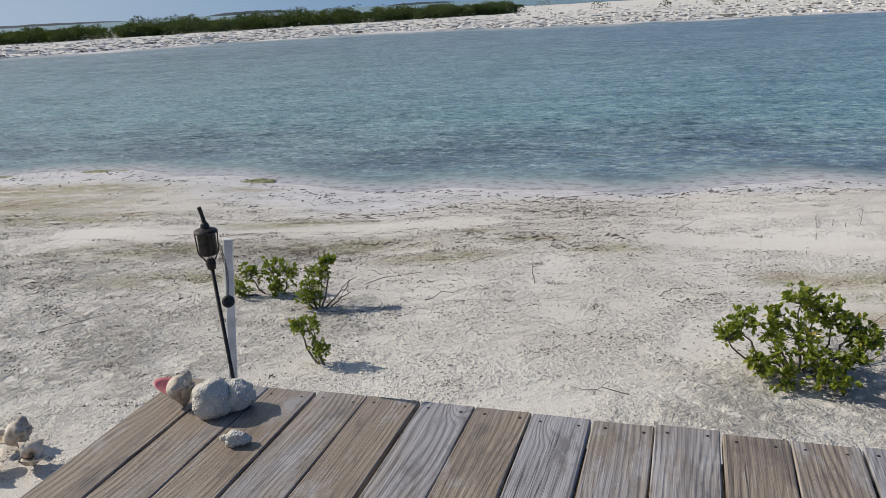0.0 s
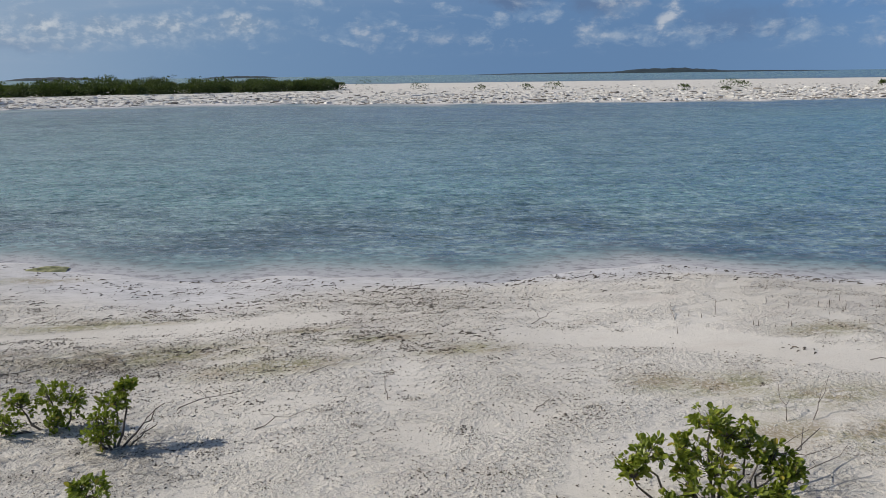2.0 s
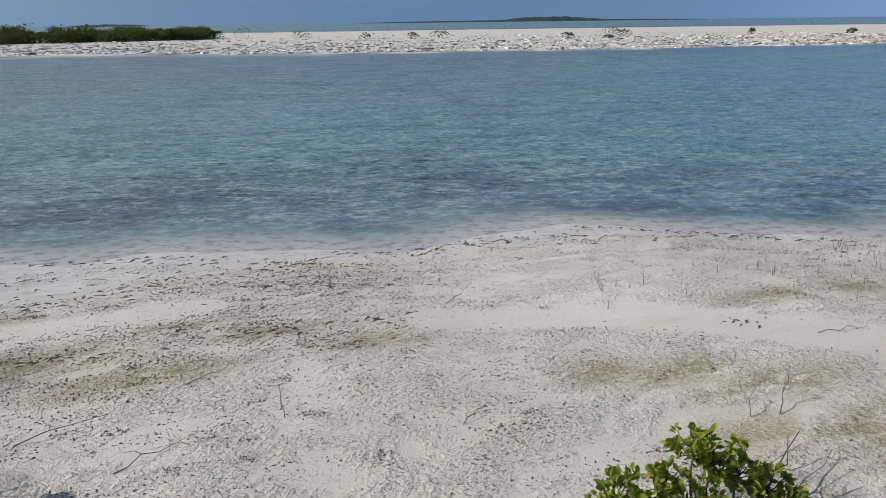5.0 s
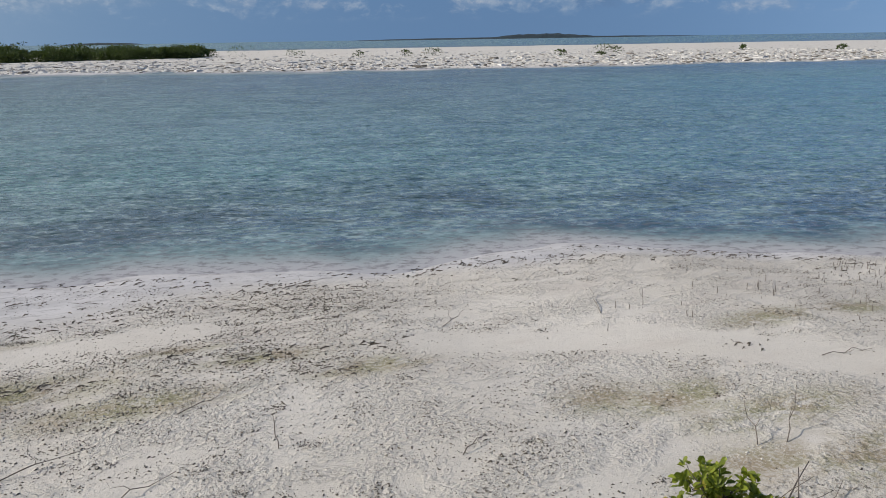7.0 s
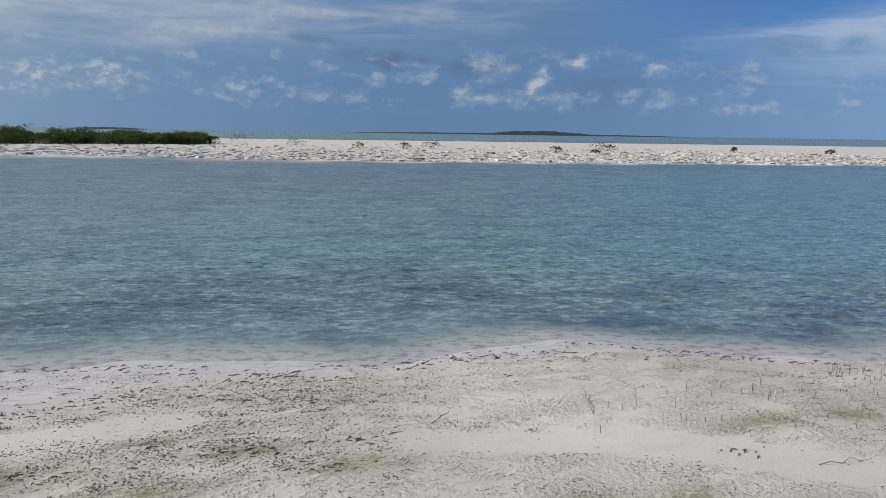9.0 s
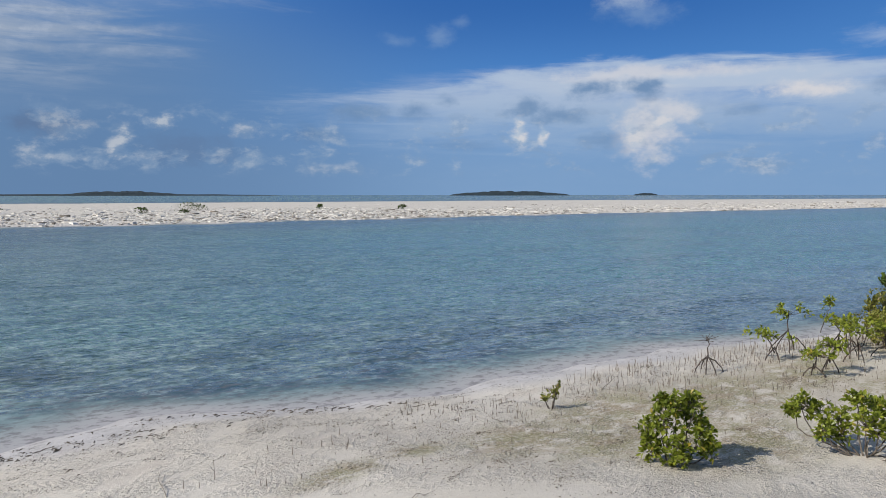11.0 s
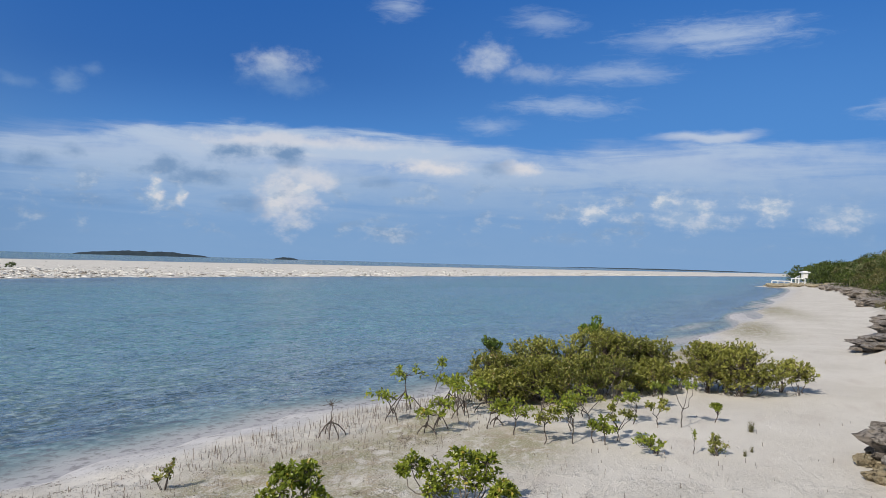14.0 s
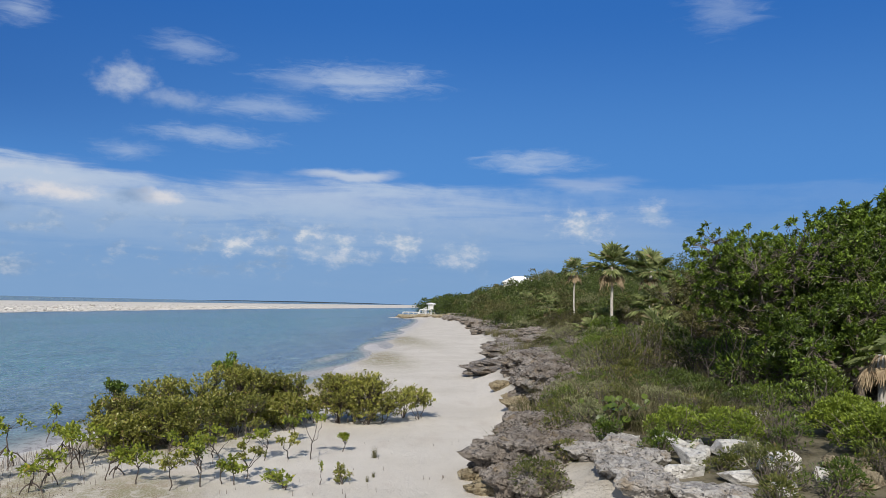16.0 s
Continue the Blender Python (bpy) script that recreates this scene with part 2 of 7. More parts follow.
def make_sand():
    """Ground: pale carbonate sand peppered with dark crumbs, algae film, soil further inland; wet where the water laps."""
    m, k, b, at = material("sand")
    sep = k.add("ShaderNodeSeparateColor")
    k.put(sep.inputs[0], k.add("ShaderNodeAttribute", attribute="cover").outputs["Color"])
    algae, soil, wet = sep.outputs
    sep = k.add("ShaderNodeSeparateColor")
    k.put(sep.inputs[0], k.add("ShaderNodeAttribute", attribute="lay").outputs["Color"])
    trod, track, calm = sep.outputs
    swept = k.math("MAXIMUM", k.ramp(track, 0.1, 0.8), k.ramp(calm, 0.0, 1.0, 0.0, 0.7))
    big = k.noise(at, 0.35, 4, 0.6)
    mid = k.noise(at, 2.2, 5, 0.6)
    fine = k.noise(at, 18, 4, 0.65)
    grit = k.noise(at, 110, 2, 0.6)
    col = k.mix(k.ramp(big, 0.3, 0.7), (0.590, 0.540, 0.472, 1), (0.668, 0.618, 0.552, 1))
    blush = k.noise(k.scaled(at, 0.5, 1.4, 1), 1.0, 5, 0.65)
    col = k.mix(k.ramp(blush, 0.52, 0.70, 0, 0.35), col, (0.50, 0.425, 0.37, 1))
    # patches where crumbs of weed and dark grit gather, and swept places between them
    patch = k.noise(k.scaled(at, 0.8, 1.15, 1), 1.7, 6, 0.68, 0.3)
    gather = k.math("MULTIPLY", k.ramp(patch, 0.39, 0.60, 0.08, 1.0), k.ramp(swept, 0.0, 1.0, 1.0, 0.12))
    gather = k.math("MULTIPLY", gather, k.ramp(wet, 0.2, 0.8, 1.0, 0.35))
    speck = k.noise(at, 58, 2, 0.7)
    crumb = k.noise(at, 27, 3, 0.68)
    spot = k.math("MULTIPLY", k.ramp(speck, 0.545, 0.61, 0, 0.5), gather)
    col = k.mix(spot, col, (0.19, 0.16, 0.125, 1))
    spot = k.math("MULTIPLY", k.ramp(crumb, 0.575, 0.63, 0, 0.8), k.math("MULTIPLY", gather, k.ramp(mid, 0.42, 0.6)))
    col = k.mix(spot, col, (0.10, 0.085, 0.065, 1))
    col = k.mix(k.ramp(k.noise(at, 85, 2, 0.6), 0.64, 0.68, 0, 0.5), col, (0.17, 0.15, 0.12, 1))
    col = k.mix(k.ramp(grit, 0.35, 0.75, 0, 0.22), col, (0.36, 0.315, 0.26, 1))
    spread = k.noise(k.scaled(at, 1.0, 1.6, 1), 2.4, 6, 0.70, 0.4)
    film = k.math("MULTIPLY", algae, k.ramp(spread, 0.34, 0.52))
    film = k.math("MULTIPLY", film, k.ramp(k.noise(at, 34, 3, 0.65), 0.38, 0.56, 0.4, 1.0))
    film = k.math("MULTIPLY", film, k.ramp(track, 0.1, 0.8, 1.0, 0.1))
    col = k.mix(k.math("MULTIPLY", film, 0.85), col, k.mix(k.ramp(mid, 0.4, 0.65), (0.22, 0.205, 0.085, 1), (0.28, 0.215, 0.13, 1)))
    damp = k.mix(k.ramp(mid, 0.4, 0.62), (0.46, 0.445, 0.45, 1), (0.56, 0.54, 0.545, 1))
    col = k.mix(k.math("MULTIPLY", wet, k.ramp(film, 0.0, 1.0, 0.75, 0.15)), col, damp)
    weed = k.math("MULTIPLY", wet, k.ramp(k.noise(k.scaled(at, 0.8, 1.8, 1), 5.5, 6, 0.74), 0.54, 0.62))
    col = k.mix(k.math("MULTIPLY", weed, 0.6), col, (0.20, 0.18, 0.165, 1))
    bleach = k.add("ShaderNodeAttribute", attribute="cover").outputs["Alpha"]
    col = k.mix(k.math("MULTIPLY", bleach, k.ramp(patch, 0.3, 0.6, 0.9, 0.45)), col, (0.64, 0.60, 0.55, 1))
    earth = k.mix(k.ramp(mid, 0.35, 0.65), (0.10, 0.085, 0.055, 1), (0.20, 0.175, 0.12, 1))
    earth = k.mix(k.ramp(fine, 0.5, 0.7, 0, 0.7), earth, (0.08, 0.08, 0.035, 1))
    col = k.mix(soil, col, earth)
    k.put(b.inputs["Base Color"], col)
    k.put(b.inputs["Roughness"], k.ramp(wet, 0, 1, 0.95, 0.7))
    b.inputs["Specular IOR Level"].default_value = 0.15
    # relief: kicked-up clods where it is trodden, crumbs elsewhere, smooth on the tracks
    churn = k.noise(at, 7.0, 6, 0.72, 0.5)
    prints = k.voronoi(k.vec("ADD", at, k.scaled(at, 0.1, 0.05, 0)), 4.2)
    h = k.math("MULTIPLY", k.math("ADD", k.ramp(churn, 0.38, 0.62), k.math("MULTIPLY", k.ramp(prints, 0.0, 0.32), 0.5)), k.math("MULTIPLY", trod, k.ramp(mid, 0.4, 0.6, 0.3, 1.0)))
    h = k.math("ADD", h, k.math("MULTIPLY", k.math("MULTIPLY", fine, k.ramp(patch, 0.40, 0.60, 0.15, 0.75)), k.ramp(swept, 0.0, 1.0, 1.0, 0.2)))
    h = k.math("ADD", h, k.math("MULTIPLY", k.ramp(crumb, 0.5, 0.66), k.math("MULTIPLY", gather, 0.14)))
    h = k.math("ADD", h, k.math("MULTIPLY", grit, 0.10))
    k.put(b.inputs["Normal"], k.bump(k.math("MULTIPLY", h, k.ramp(wet, 0.0, 0.7, 1.0, 0.4)), 0.045, 1.0))
    return m


def make_water():
    """Shallow clear water: see-through at the edge, cloudier blue-green with depth, rippled by the wind."""
    m = bpy.data.materials.new("water")
    m.use_nodes = True
    k = Nodes(m.node_tree)
    k.n.clear()
    at = k.add("ShaderNodeNewGeometry").outputs["Position"]
    depth = k.add("ShaderNodeAttribute", attribute="depth").outputs["Fac"]
    turned = k.add("ShaderNodeMapping")
    k.put(turned.inputs[0], at)
    turned.inputs["Rotation"].default_value = (0, 0, radians(14))
    w = turned.outputs[0]

    def slopes(scale, sx, sy, detail):
        n = k.add("ShaderNodeTexNoise")
        k.put(n.inputs["Vector"], k.scaled(w, sx, sy, 1))
        n.inputs["Scale"].default_value = scale
        n.inputs["Detail"].default_value = detail
        n.inputs["Roughness"].default_value = 0.6
        return k.vec("SUBTRACT", n.outputs["Color"], (0.5, 0.5, 0.5))

    calm = k.ramp(depth, 0.0, 0.30, 0.05, 1.0)
    gust = k.ramp(k.noise(k.scaled(w, 0.03, 0.09, 1), 1.0, 4, 0.6), 0.3, 0.7, 0.6, 1.15)
    lean = k.vec("ADD", k.scaled(slopes(6.5, 0.7, 1.3, 4), 1.6, 3.6, 0), k.scaled(slopes(1.5, 0.6, 1.5, 6), 0.7, 1.9, 0))
    scale = k.add("ShaderNodeVectorMath", operation="SCALE")
    k.put(scale.inputs[0], lean)
    k.put(scale.inputs["Scale"], k.math("MULTIPLY", calm, gust))
    normal = k.vec("NORMALIZE", k.vec("ADD", scale.outputs[0], (0, 0, 1)))
    # beds of weed on the bottom show through as darker patches
    beds = k.noise(k.scaled(w, 0.22, 0.36, 1), 1.0, 6, 0.66)
    beds = k.math("MULTIPLY", k.ramp(beds, 0.48, 0.66), k.ramp(depth, 0.15, 0.5))
    near = k.mix(k.ramp(depth, 0.0, 0.11), (0.43, 0.42, 0.43, 1), (0.22, 0.315, 0.315, 1))
    near = k.mix(k.ramp(depth, 0.25, 1.2), near, (0.150, 0.325, 0.330, 1))
    body = k.mix(k.math("MULTIPLY", beds, 0.6), near, (0.085, 0.150, 0.150, 1))
    fringe = k.math("MULTIPLY", k.ramp(depth, 0.03, 0.12), k.ramp(depth, 0.68, 0.26))
    fringe = k.math("MULTIPLY", fringe, k.ramp(k.noise(k.scaled(w, 0.25, 0.6, 1), 1.3, 5, 0.68), 0.42, 0.60, 0.15, 1.0))
    body = k.mix(k.math("MULTIPLY", fringe, 0.78), body, (0.068, 0.092, 0.112, 1))
    # dark and bright reflections of the wave facets, painted into the body colour
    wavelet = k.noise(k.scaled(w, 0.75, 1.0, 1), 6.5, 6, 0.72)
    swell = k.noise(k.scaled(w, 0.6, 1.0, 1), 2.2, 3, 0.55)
    ripple_shading = k.math("ADD", k.math("MULTIPLY", wavelet, 0.72), k.math("MULTIPLY", swell, 0.28))
    body = k.mix(k.math("MULTIPLY", k.ramp(ripple_shading, 0.42, 0.50, 0.72, 0.0), k.ramp(depth, 0.02, 0.16)), body, (0.055, 0.105, 0.115, 1))
    body = k.mix(k.math("MULTIPLY", k.ramp(ripple_shading, 0.515, 0.58, 0.0, 0.6), k.ramp(depth, 0.02, 0.16)), body, (0.40, 0.50, 0.50, 1))
    litter = k.noise(k.scaled(w, 1.0, 1.4, 1), 4.5, 6, 0.72)
    body = k.mix(k.math("MULTIPLY", k.ramp(litter, 0.48, 0.62, 0.0, 0.6), k.ramp(depth, 0.36, 0.10)), body, (0.15, 0.14, 0.15, 1))
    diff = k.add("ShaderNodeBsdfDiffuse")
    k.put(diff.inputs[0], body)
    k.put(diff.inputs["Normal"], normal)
    clear = k.add("ShaderNodeBsdfTransparent")
    clear.inputs[0].default_value = (0.95, 0.955, 0.985, 1)
    under = k.add("ShaderNodeMixShader")
    under.inputs[0].default_value = 0.94
    k.l.new(clear.outputs[0], under.inputs[1])
    k.l.new(diff.outputs[0], under.inputs[2])
    gloss = k.add("ShaderNodeBsdfGlossy")
    gloss.inputs["Roughness"].default_value = 0.16
    k.put(gloss.inputs["Normal"], normal)
    fres = k.add("ShaderNodeFresnel")
    fres.inputs[0].default_value = 1.333
    k.put(fres.inputs["Normal"], normal)
    out = k.add("ShaderNodeMixShader")
    k.put(out.inputs[0], k.math("MULTIPLY", fres.outputs[0], k.ramp(depth, 0.01, 0.16, 0.0, 1.0)))
    k.l.new(under.outputs[0], out.inputs[1])
    k.l.new(gloss.outputs[0], out.inputs[2])
    k.l.new(out.outputs[0], k.add("ShaderNodeOutputMaterial").inputs[0])
    return m


def make_leaf(name, dark, light, dry=None, shine=0.42, thin=0.35, deep=1.25):
    m, k, b, at = material(name)
    rnd = k.add("ShaderNodeNewGeometry").outputs["Random Per Island"]
    clump = k.noise(at, 2.6, 2, 0.5)
    stand = k.ramp(k.noise(at, 0.42, 2, 0.6), 0.30, 0.70)
    f = k.math("ADD", k.math("MULTIPLY", rnd, 0.55), k.math("MULTIPLY", clump, 0.42))
    f = k.math("ADD", f, k.math("MULTIPLY", k.math("SUBTRACT", stand, 0.42), 0.36), clamp=True)
    f = k.math("POWER", f, deep)
    col = k.mix(f, dark, tuple(c * 1.28 for c in light[:3]) + (1,))
    if dry:
        col = k.mix(k.ramp(rnd, 0.93, 0.98), col, dry)
    k.put(b.inputs["Base Color"], col)
    b.inputs["Roughness"].default_value = shine
    b.inputs["Specular IOR Level"].default_value = 0.35
    tr = k.add("ShaderNodeBsdfTranslucent")
    k.put(tr.inputs[0], k.mix(0.5, col, (0.30, 0.42, 0.03, 1)))
    mixed = k.add("ShaderNodeMixShader")
    mixed.inputs[0].default_value = thin
    k.l.new(b.outputs[0], mixed.inputs[1])
    k.l.new(tr.outputs[0], mixed.inputs[2])
    k.l.new(mixed.outputs[0], k.n["Material Output"].inputs[0])
    return m


def make_bark(name, a, c, scale=30):
    m, k, b, at = material(name)
    p = local(k)
    n = k.noise(k.scaled(p, 1, 1, 0.25), scale, 5, 0.65)
    col = k.mix(k.ramp(n, 0.3, 0.7), a, c)
    k.put(b.inputs["Base Color"], col)
    b.inputs["Roughness"].default_value = 0.9
    k.put(b.inputs["Normal"], k.bump(n, 0.01, 0.8))
    return m


def make_rock(name, dark, mid, light, rough=1.0):
    """Weathered coral limestone: grey crust, ochre foot, deep pits."""
    m, k, b, at = material(name)
    p = local(k)
    n1 = k.noise(p, 1.3, 6, 0.65, 0.4)
    n2 = k.noise(p, 9, 6, 0.7)
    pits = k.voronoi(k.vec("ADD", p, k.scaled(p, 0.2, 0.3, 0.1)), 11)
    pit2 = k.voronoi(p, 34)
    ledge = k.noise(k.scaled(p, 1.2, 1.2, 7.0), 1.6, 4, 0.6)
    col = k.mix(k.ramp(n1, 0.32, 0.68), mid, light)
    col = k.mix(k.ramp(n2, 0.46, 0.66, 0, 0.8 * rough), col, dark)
    # shade inside the pits, painted dark where the bump sinks
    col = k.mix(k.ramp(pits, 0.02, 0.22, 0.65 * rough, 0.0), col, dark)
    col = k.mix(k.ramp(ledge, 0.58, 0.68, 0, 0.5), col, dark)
    col = k.mix(k.ramp(k.noise(p, 3.0, 4, 0.6), 0.54, 0.70, 0, 0.6), col, (0.33, 0.25, 0.155, 1))
    k.put(b.inputs["Base Color"], col)
    b.inputs["Roughness"].default_value = 0.93
    b.inputs["Specular IOR Level"].default_value = 0.15
    h = k.math("ADD", k.math("MULTIPLY", n2, 1.0), k.math("MULTIPLY", k.ramp(pits, 0.0, 0.3), 0.9))
    h = k.math("ADD", h, k.math("MULTIPLY", k.ramp(pit2, 0.0, 0.35), 0.4))
    h = k.math("ADD", h, k.math("MULTIPLY", ledge, 0.8))
    k.put(b.inputs["Normal"], k.bump(h, 0.16 * rough * rough, 1.0))
    return m


def make_board():
    """Weathered decking: grey on warm brown, long grain, knots, stains."""
    m, k, b, at = material("weathered_board")
    rnd = k.add("ShaderNodeObjectInfo").outputs["Random"]
    p = local(k)
    shift = k.add("ShaderNodeCombineXYZ")
    k.put(shift.inputs[1], k.math("MULTIPLY", rnd, 37.0))
    k.put(shift.inputs[0], k.math("MULTIPLY", rnd, 11.0))
    q = k.vec("ADD", p, shift.outputs[0])
    bendy = k.noise(k.scaled(q, 3.0, 0.95, 1), 1.0, 2, 0.45)
    knotd = k.voronoi(k.scaled(q, 4.2, 1.5, 0.0), 1.0)
    side = k.add("ShaderNodeSeparateXYZ")
    k.put(side.inputs[0], q)
    rings = k.math("ADD", k.math("MULTIPLY", bendy, 7.5), k.math("MULTIPLY", side.outputs[0], 40.0))
    rings = k.math("ADD", rings, k.ramp(knotd, 0.0, 0.30, 4.0, 0.0))
    wave = k.math("ABSOLUTE", k.math("SINE", k.math("MULTIPLY", rings, 3.6)))
    show = k.ramp(k.noise(k.scaled(q, 5.0, 0.9, 1), 1.0, 3, 0.6), 0.38, 0.66, 0.05, 0.46)
    grain = k.math("ADD", k.math("MULTIPLY", wave, show), k.math("MULTIPLY", k.noise(k.scaled(q, 60, 1.1, 10), 1.0, 5, 0.7), k.math("SUBTRACT", 1.0, show)))
    fibre = k.noise(k.scaled(q, 160, 3.0, 20), 1.0, 3, 0.6)
    stain = k.noise(k.scaled(q, 4.0, 1.2, 1), 1.0, 5, 0.62)
    grey = k.mix(k.ramp(grain, 0.22, 0.78), (0.165, 0.150, 0.146, 1), (0.345, 0.325, 0.325, 1))
    warm = k.mix(k.ramp(grain, 0.22, 0.78), (0.125, 0.092, 0.066, 1), (0.320, 0.256, 0.190, 1))
    col = k.mix(k.ramp(k.math("ADD", stain, k.math("MULTIPLY", rnd, 0.46)), 0.54, 0.84), grey, warm)
    col = k.mix(k.ramp(fibre, 0.5, 0.75, 0, 0.2), col, (0.13, 0.11, 0.09, 1))
    col = k.mix(k.ramp(knotd, 0.06, 0.11, 0.85, 0.0), k.mix(k.ramp(knotd, 0.10, 0.20, 0.5, 0.0), col, (0.40, 0.37, 0.36, 1)), (0.095, 0.065, 0.05, 1))
    col = k.mix(k.ramp(k.noise(k.scaled(q, 4.0, 1.6, 1), 1.4, 6, 0.72), 0.52, 0.68, 0, 0.6), col, (0.11, 0.085, 0.065, 1))
    blotch = k.noise(k.scaled(q, 9.0, 3.2, 1), 1.0, 6, 0.68)
    col = k.mix(k.ramp(blotch, 0.54, 0.68, 0, 0.6), col, (0.085, 0.070, 0.062, 1))
    col = k.mix(k.ramp(blotch, 0.46, 0.32, 0, 0.5), col, (0.40, 0.38, 0.375, 1))
    crack = k.noise(k.scaled(q, 34, 0.55, 1), 1.0, 2, 0.5)
    split = k.ramp(k.math("ABSOLUTE", k.math("SUBTRACT", crack, 0.5)), 0.0, 0.012, 0.85, 0.0)
    split = k.math("MULTIPLY", split, k.ramp(k.noise(k.scaled(q, 3, 0.9, 1), 1.0, 2, 0.5), 0.54, 0.62))
    col = k.mix(split, col, (0.03, 0.024, 0.02, 1))
    k.put(b.inputs["Base Color"], col)
    b.inputs["Roughness"].default_value = 0.45
    b.inputs["Specular IOR Level"].default_value = 0.45
    k.put(b.inputs["Normal"], k.bump(k.math("ADD", k.math("MULTIPLY", grain, 0.7), fibre), 0.003, 1.0))
    return m


def make_plain(name, a, c, scale=25, rough=0.8, metal=0.0, depth=0.002):
    m, k, b, at = material(name)
    n = k.noise(local(k), scale, 5, 0.6)
    k.put(b.inputs["Base Color"], k.mix(k.ramp(n, 0.3, 0.7), a, c))
    b.inputs["Roughness"].default_value = rough
    b.inputs["Metallic"].default_value = metal
    k.put(b.inputs["Normal"], k.bump(n, depth, 0.8))
    return m


SAND, WATER, BOARD = make_sand(), make_water(), make_board()
MANGROVE = make_leaf("mangrove_leaf", (0.060, 0.070, 0.014, 1), (0.365, 0.350, 0.078, 1), (0.27, 0.19, 0.08, 1), 0.38, 0.22, 1.5)
SPROUT = make_leaf("bright_leaf", (0.070, 0.100, 0.012, 1), (0.300, 0.330, 0.045, 1), (0.36, 0.28, 0.05, 1), 0.34, 0.3, 1.4)
TREELEAF = make_leaf("tree_leaf", (0.018, 0.036, 0.006, 1), (0.185, 0.265, 0.032, 1), None, 0.42, 0.15, 1.9)
SHRUBLEAF = make_leaf("shrub_leaf", (0.045, 0.055, 0.014, 1), (0.215, 0.215, 0.062, 1), (0.25, 0.18, 0.09, 1), 0.5, 0.25, 1.8)
BAYLEAF = make_leaf("bay_leaf", (0.024, 0.045, 0.008, 1), (0.155, 0.205, 0.028, 1), None, 0.4, 0.16, 1.9)
CUSHION = make_leaf("cushion_leaf", (0.050, 0.080, 0.010, 1), (0.235, 0.290, 0.038, 1), None, 0.4, 0.2, 1.5)
GREYLEAF = make_leaf("grey_green_leaf", (0.110, 0.120, 0.060, 1), (0.290, 0.285, 0.150, 1), (0.28, 0.22, 0.13, 1), 0.6, 0.25)
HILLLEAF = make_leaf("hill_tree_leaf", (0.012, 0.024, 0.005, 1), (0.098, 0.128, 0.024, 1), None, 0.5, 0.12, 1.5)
SCRUBLEAF = make_leaf("dry_scrub_leaf", (0.034, 0.036, 0.013, 1), (0.140, 0.128, 0.046, 1), (0.22, 0.17, 0.10, 1), 0.6, 0.15, 1.4)
GRASSBLADE = make_leaf("dry_grass", (0.070, 0.062, 0.030, 1), (0.185, 0.162, 0.090, 1), (0.38, 0.32, 0.20, 1), 0.7, 0.25)
FROND = make_leaf("palm_frond", (0.085, 0.115, 0.042, 1), (0.310, 0.335, 0.145, 1), (0.40, 0.32, 0.18, 1), 0.4, 0.3)
DEADFROND = make_leaf("dead_frond", (0.20, 0.14, 0.085, 1), (0.42, 0.33, 0.22, 1), None, 0.8, 0.15)
BARK = make_bark("grey_brown_bark", (0.07, 0.055, 0.042, 1), (0.20, 0.17, 0.14, 1))
DARKROOT = make_bark("dark_root", (0.035, 0.028, 0.024, 1), (0.11, 0.085, 0.07, 1))
PALMBARK = make_bark("palm_bark", (0.30, 0.27, 0.235, 1), (0.52, 0.49, 0.44, 1), 18)
DRIFT = make_bark("dead_twig", (0.09, 0.07, 0.055, 1), (0.24, 0.20, 0.16, 1))
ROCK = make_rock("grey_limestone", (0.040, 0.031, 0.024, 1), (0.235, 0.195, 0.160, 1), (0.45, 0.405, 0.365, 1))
SLAB = make_rock("pale_grey_limestone", (0.17, 0.15, 0.13, 1), (0.40, 0.37, 0.34, 1), (0.58, 0.55, 0.52, 1), 0.8)
PALEROCK = make_rock("pale_limestone", (0.26, 0.24, 0.21, 1), (0.56, 0.535, 0.50, 1), (0.74, 0.72, 0.69, 1), 0.6)
OCHRE = make_rock("ochre_limestone", (0.16, 0.12, 0.07, 1), (0.38, 0.31, 0.20, 1), (0.50, 0.44, 0.32, 1))
BLACKIRON = make_plain("black_iron", (0.018, 0.017, 0.016, 1), (0.05, 0.042, 0.036, 1), 60, 0.5, 0.6)
WHITEWOOD = make_plain("white_painted_wood", (0.62, 0.60, 0.57, 1), (0.78, 0.77, 0.75, 1), 14, 0.6)


def make_coral():
    m, k, b, at = material("bleached_coral")
    p = local(k)
    cells = k.voronoi(p, 120)
    n = k.noise(p, 18, 4, 0.6)
    col = k.mix(k.ramp(cells, 0.1, 0.6), (0.72, 0.68, 0.61, 1), (0.47, 0.43, 0.37, 1))
    col = k.mix(k.ramp(n, 0.62, 0.74, 0, 0.5), col, (0.36, 0.32, 0.27, 1))
    k.put(b.inputs["Base Color"], col)
    b.inputs["Roughness"].default_value = 0.95
    k.put(b.inputs["Normal"], k.bump(k.math("ADD", k.ramp(cells, 0.0, 0.6, 1.0, 0.0), n), 0.005, 0.9))
    return m


CORAL = make_coral()
SHELL = make_plain("bleached_shell", (0.36, 0.27, 0.19, 1), (0.64, 0.56, 0.46, 1), 22, 0.7, 0.0, 0.006)
PINK = make_plain("pink_shell_lip", (0.42, 0.10, 0.12, 1), (0.55, 0.27, 0.24, 1), 9, 0.5)
CLOD = make_plain("sand_clod", (0.54, 0.495, 0.43, 1), (0.66, 0.615, 0.55, 1), 60, 0.95)
SEAWRACK = make_plain("dry_seaweed", (0.060, 0.048, 0.038, 1), (0.19, 0.155, 0.115, 1), 50, 0.95)
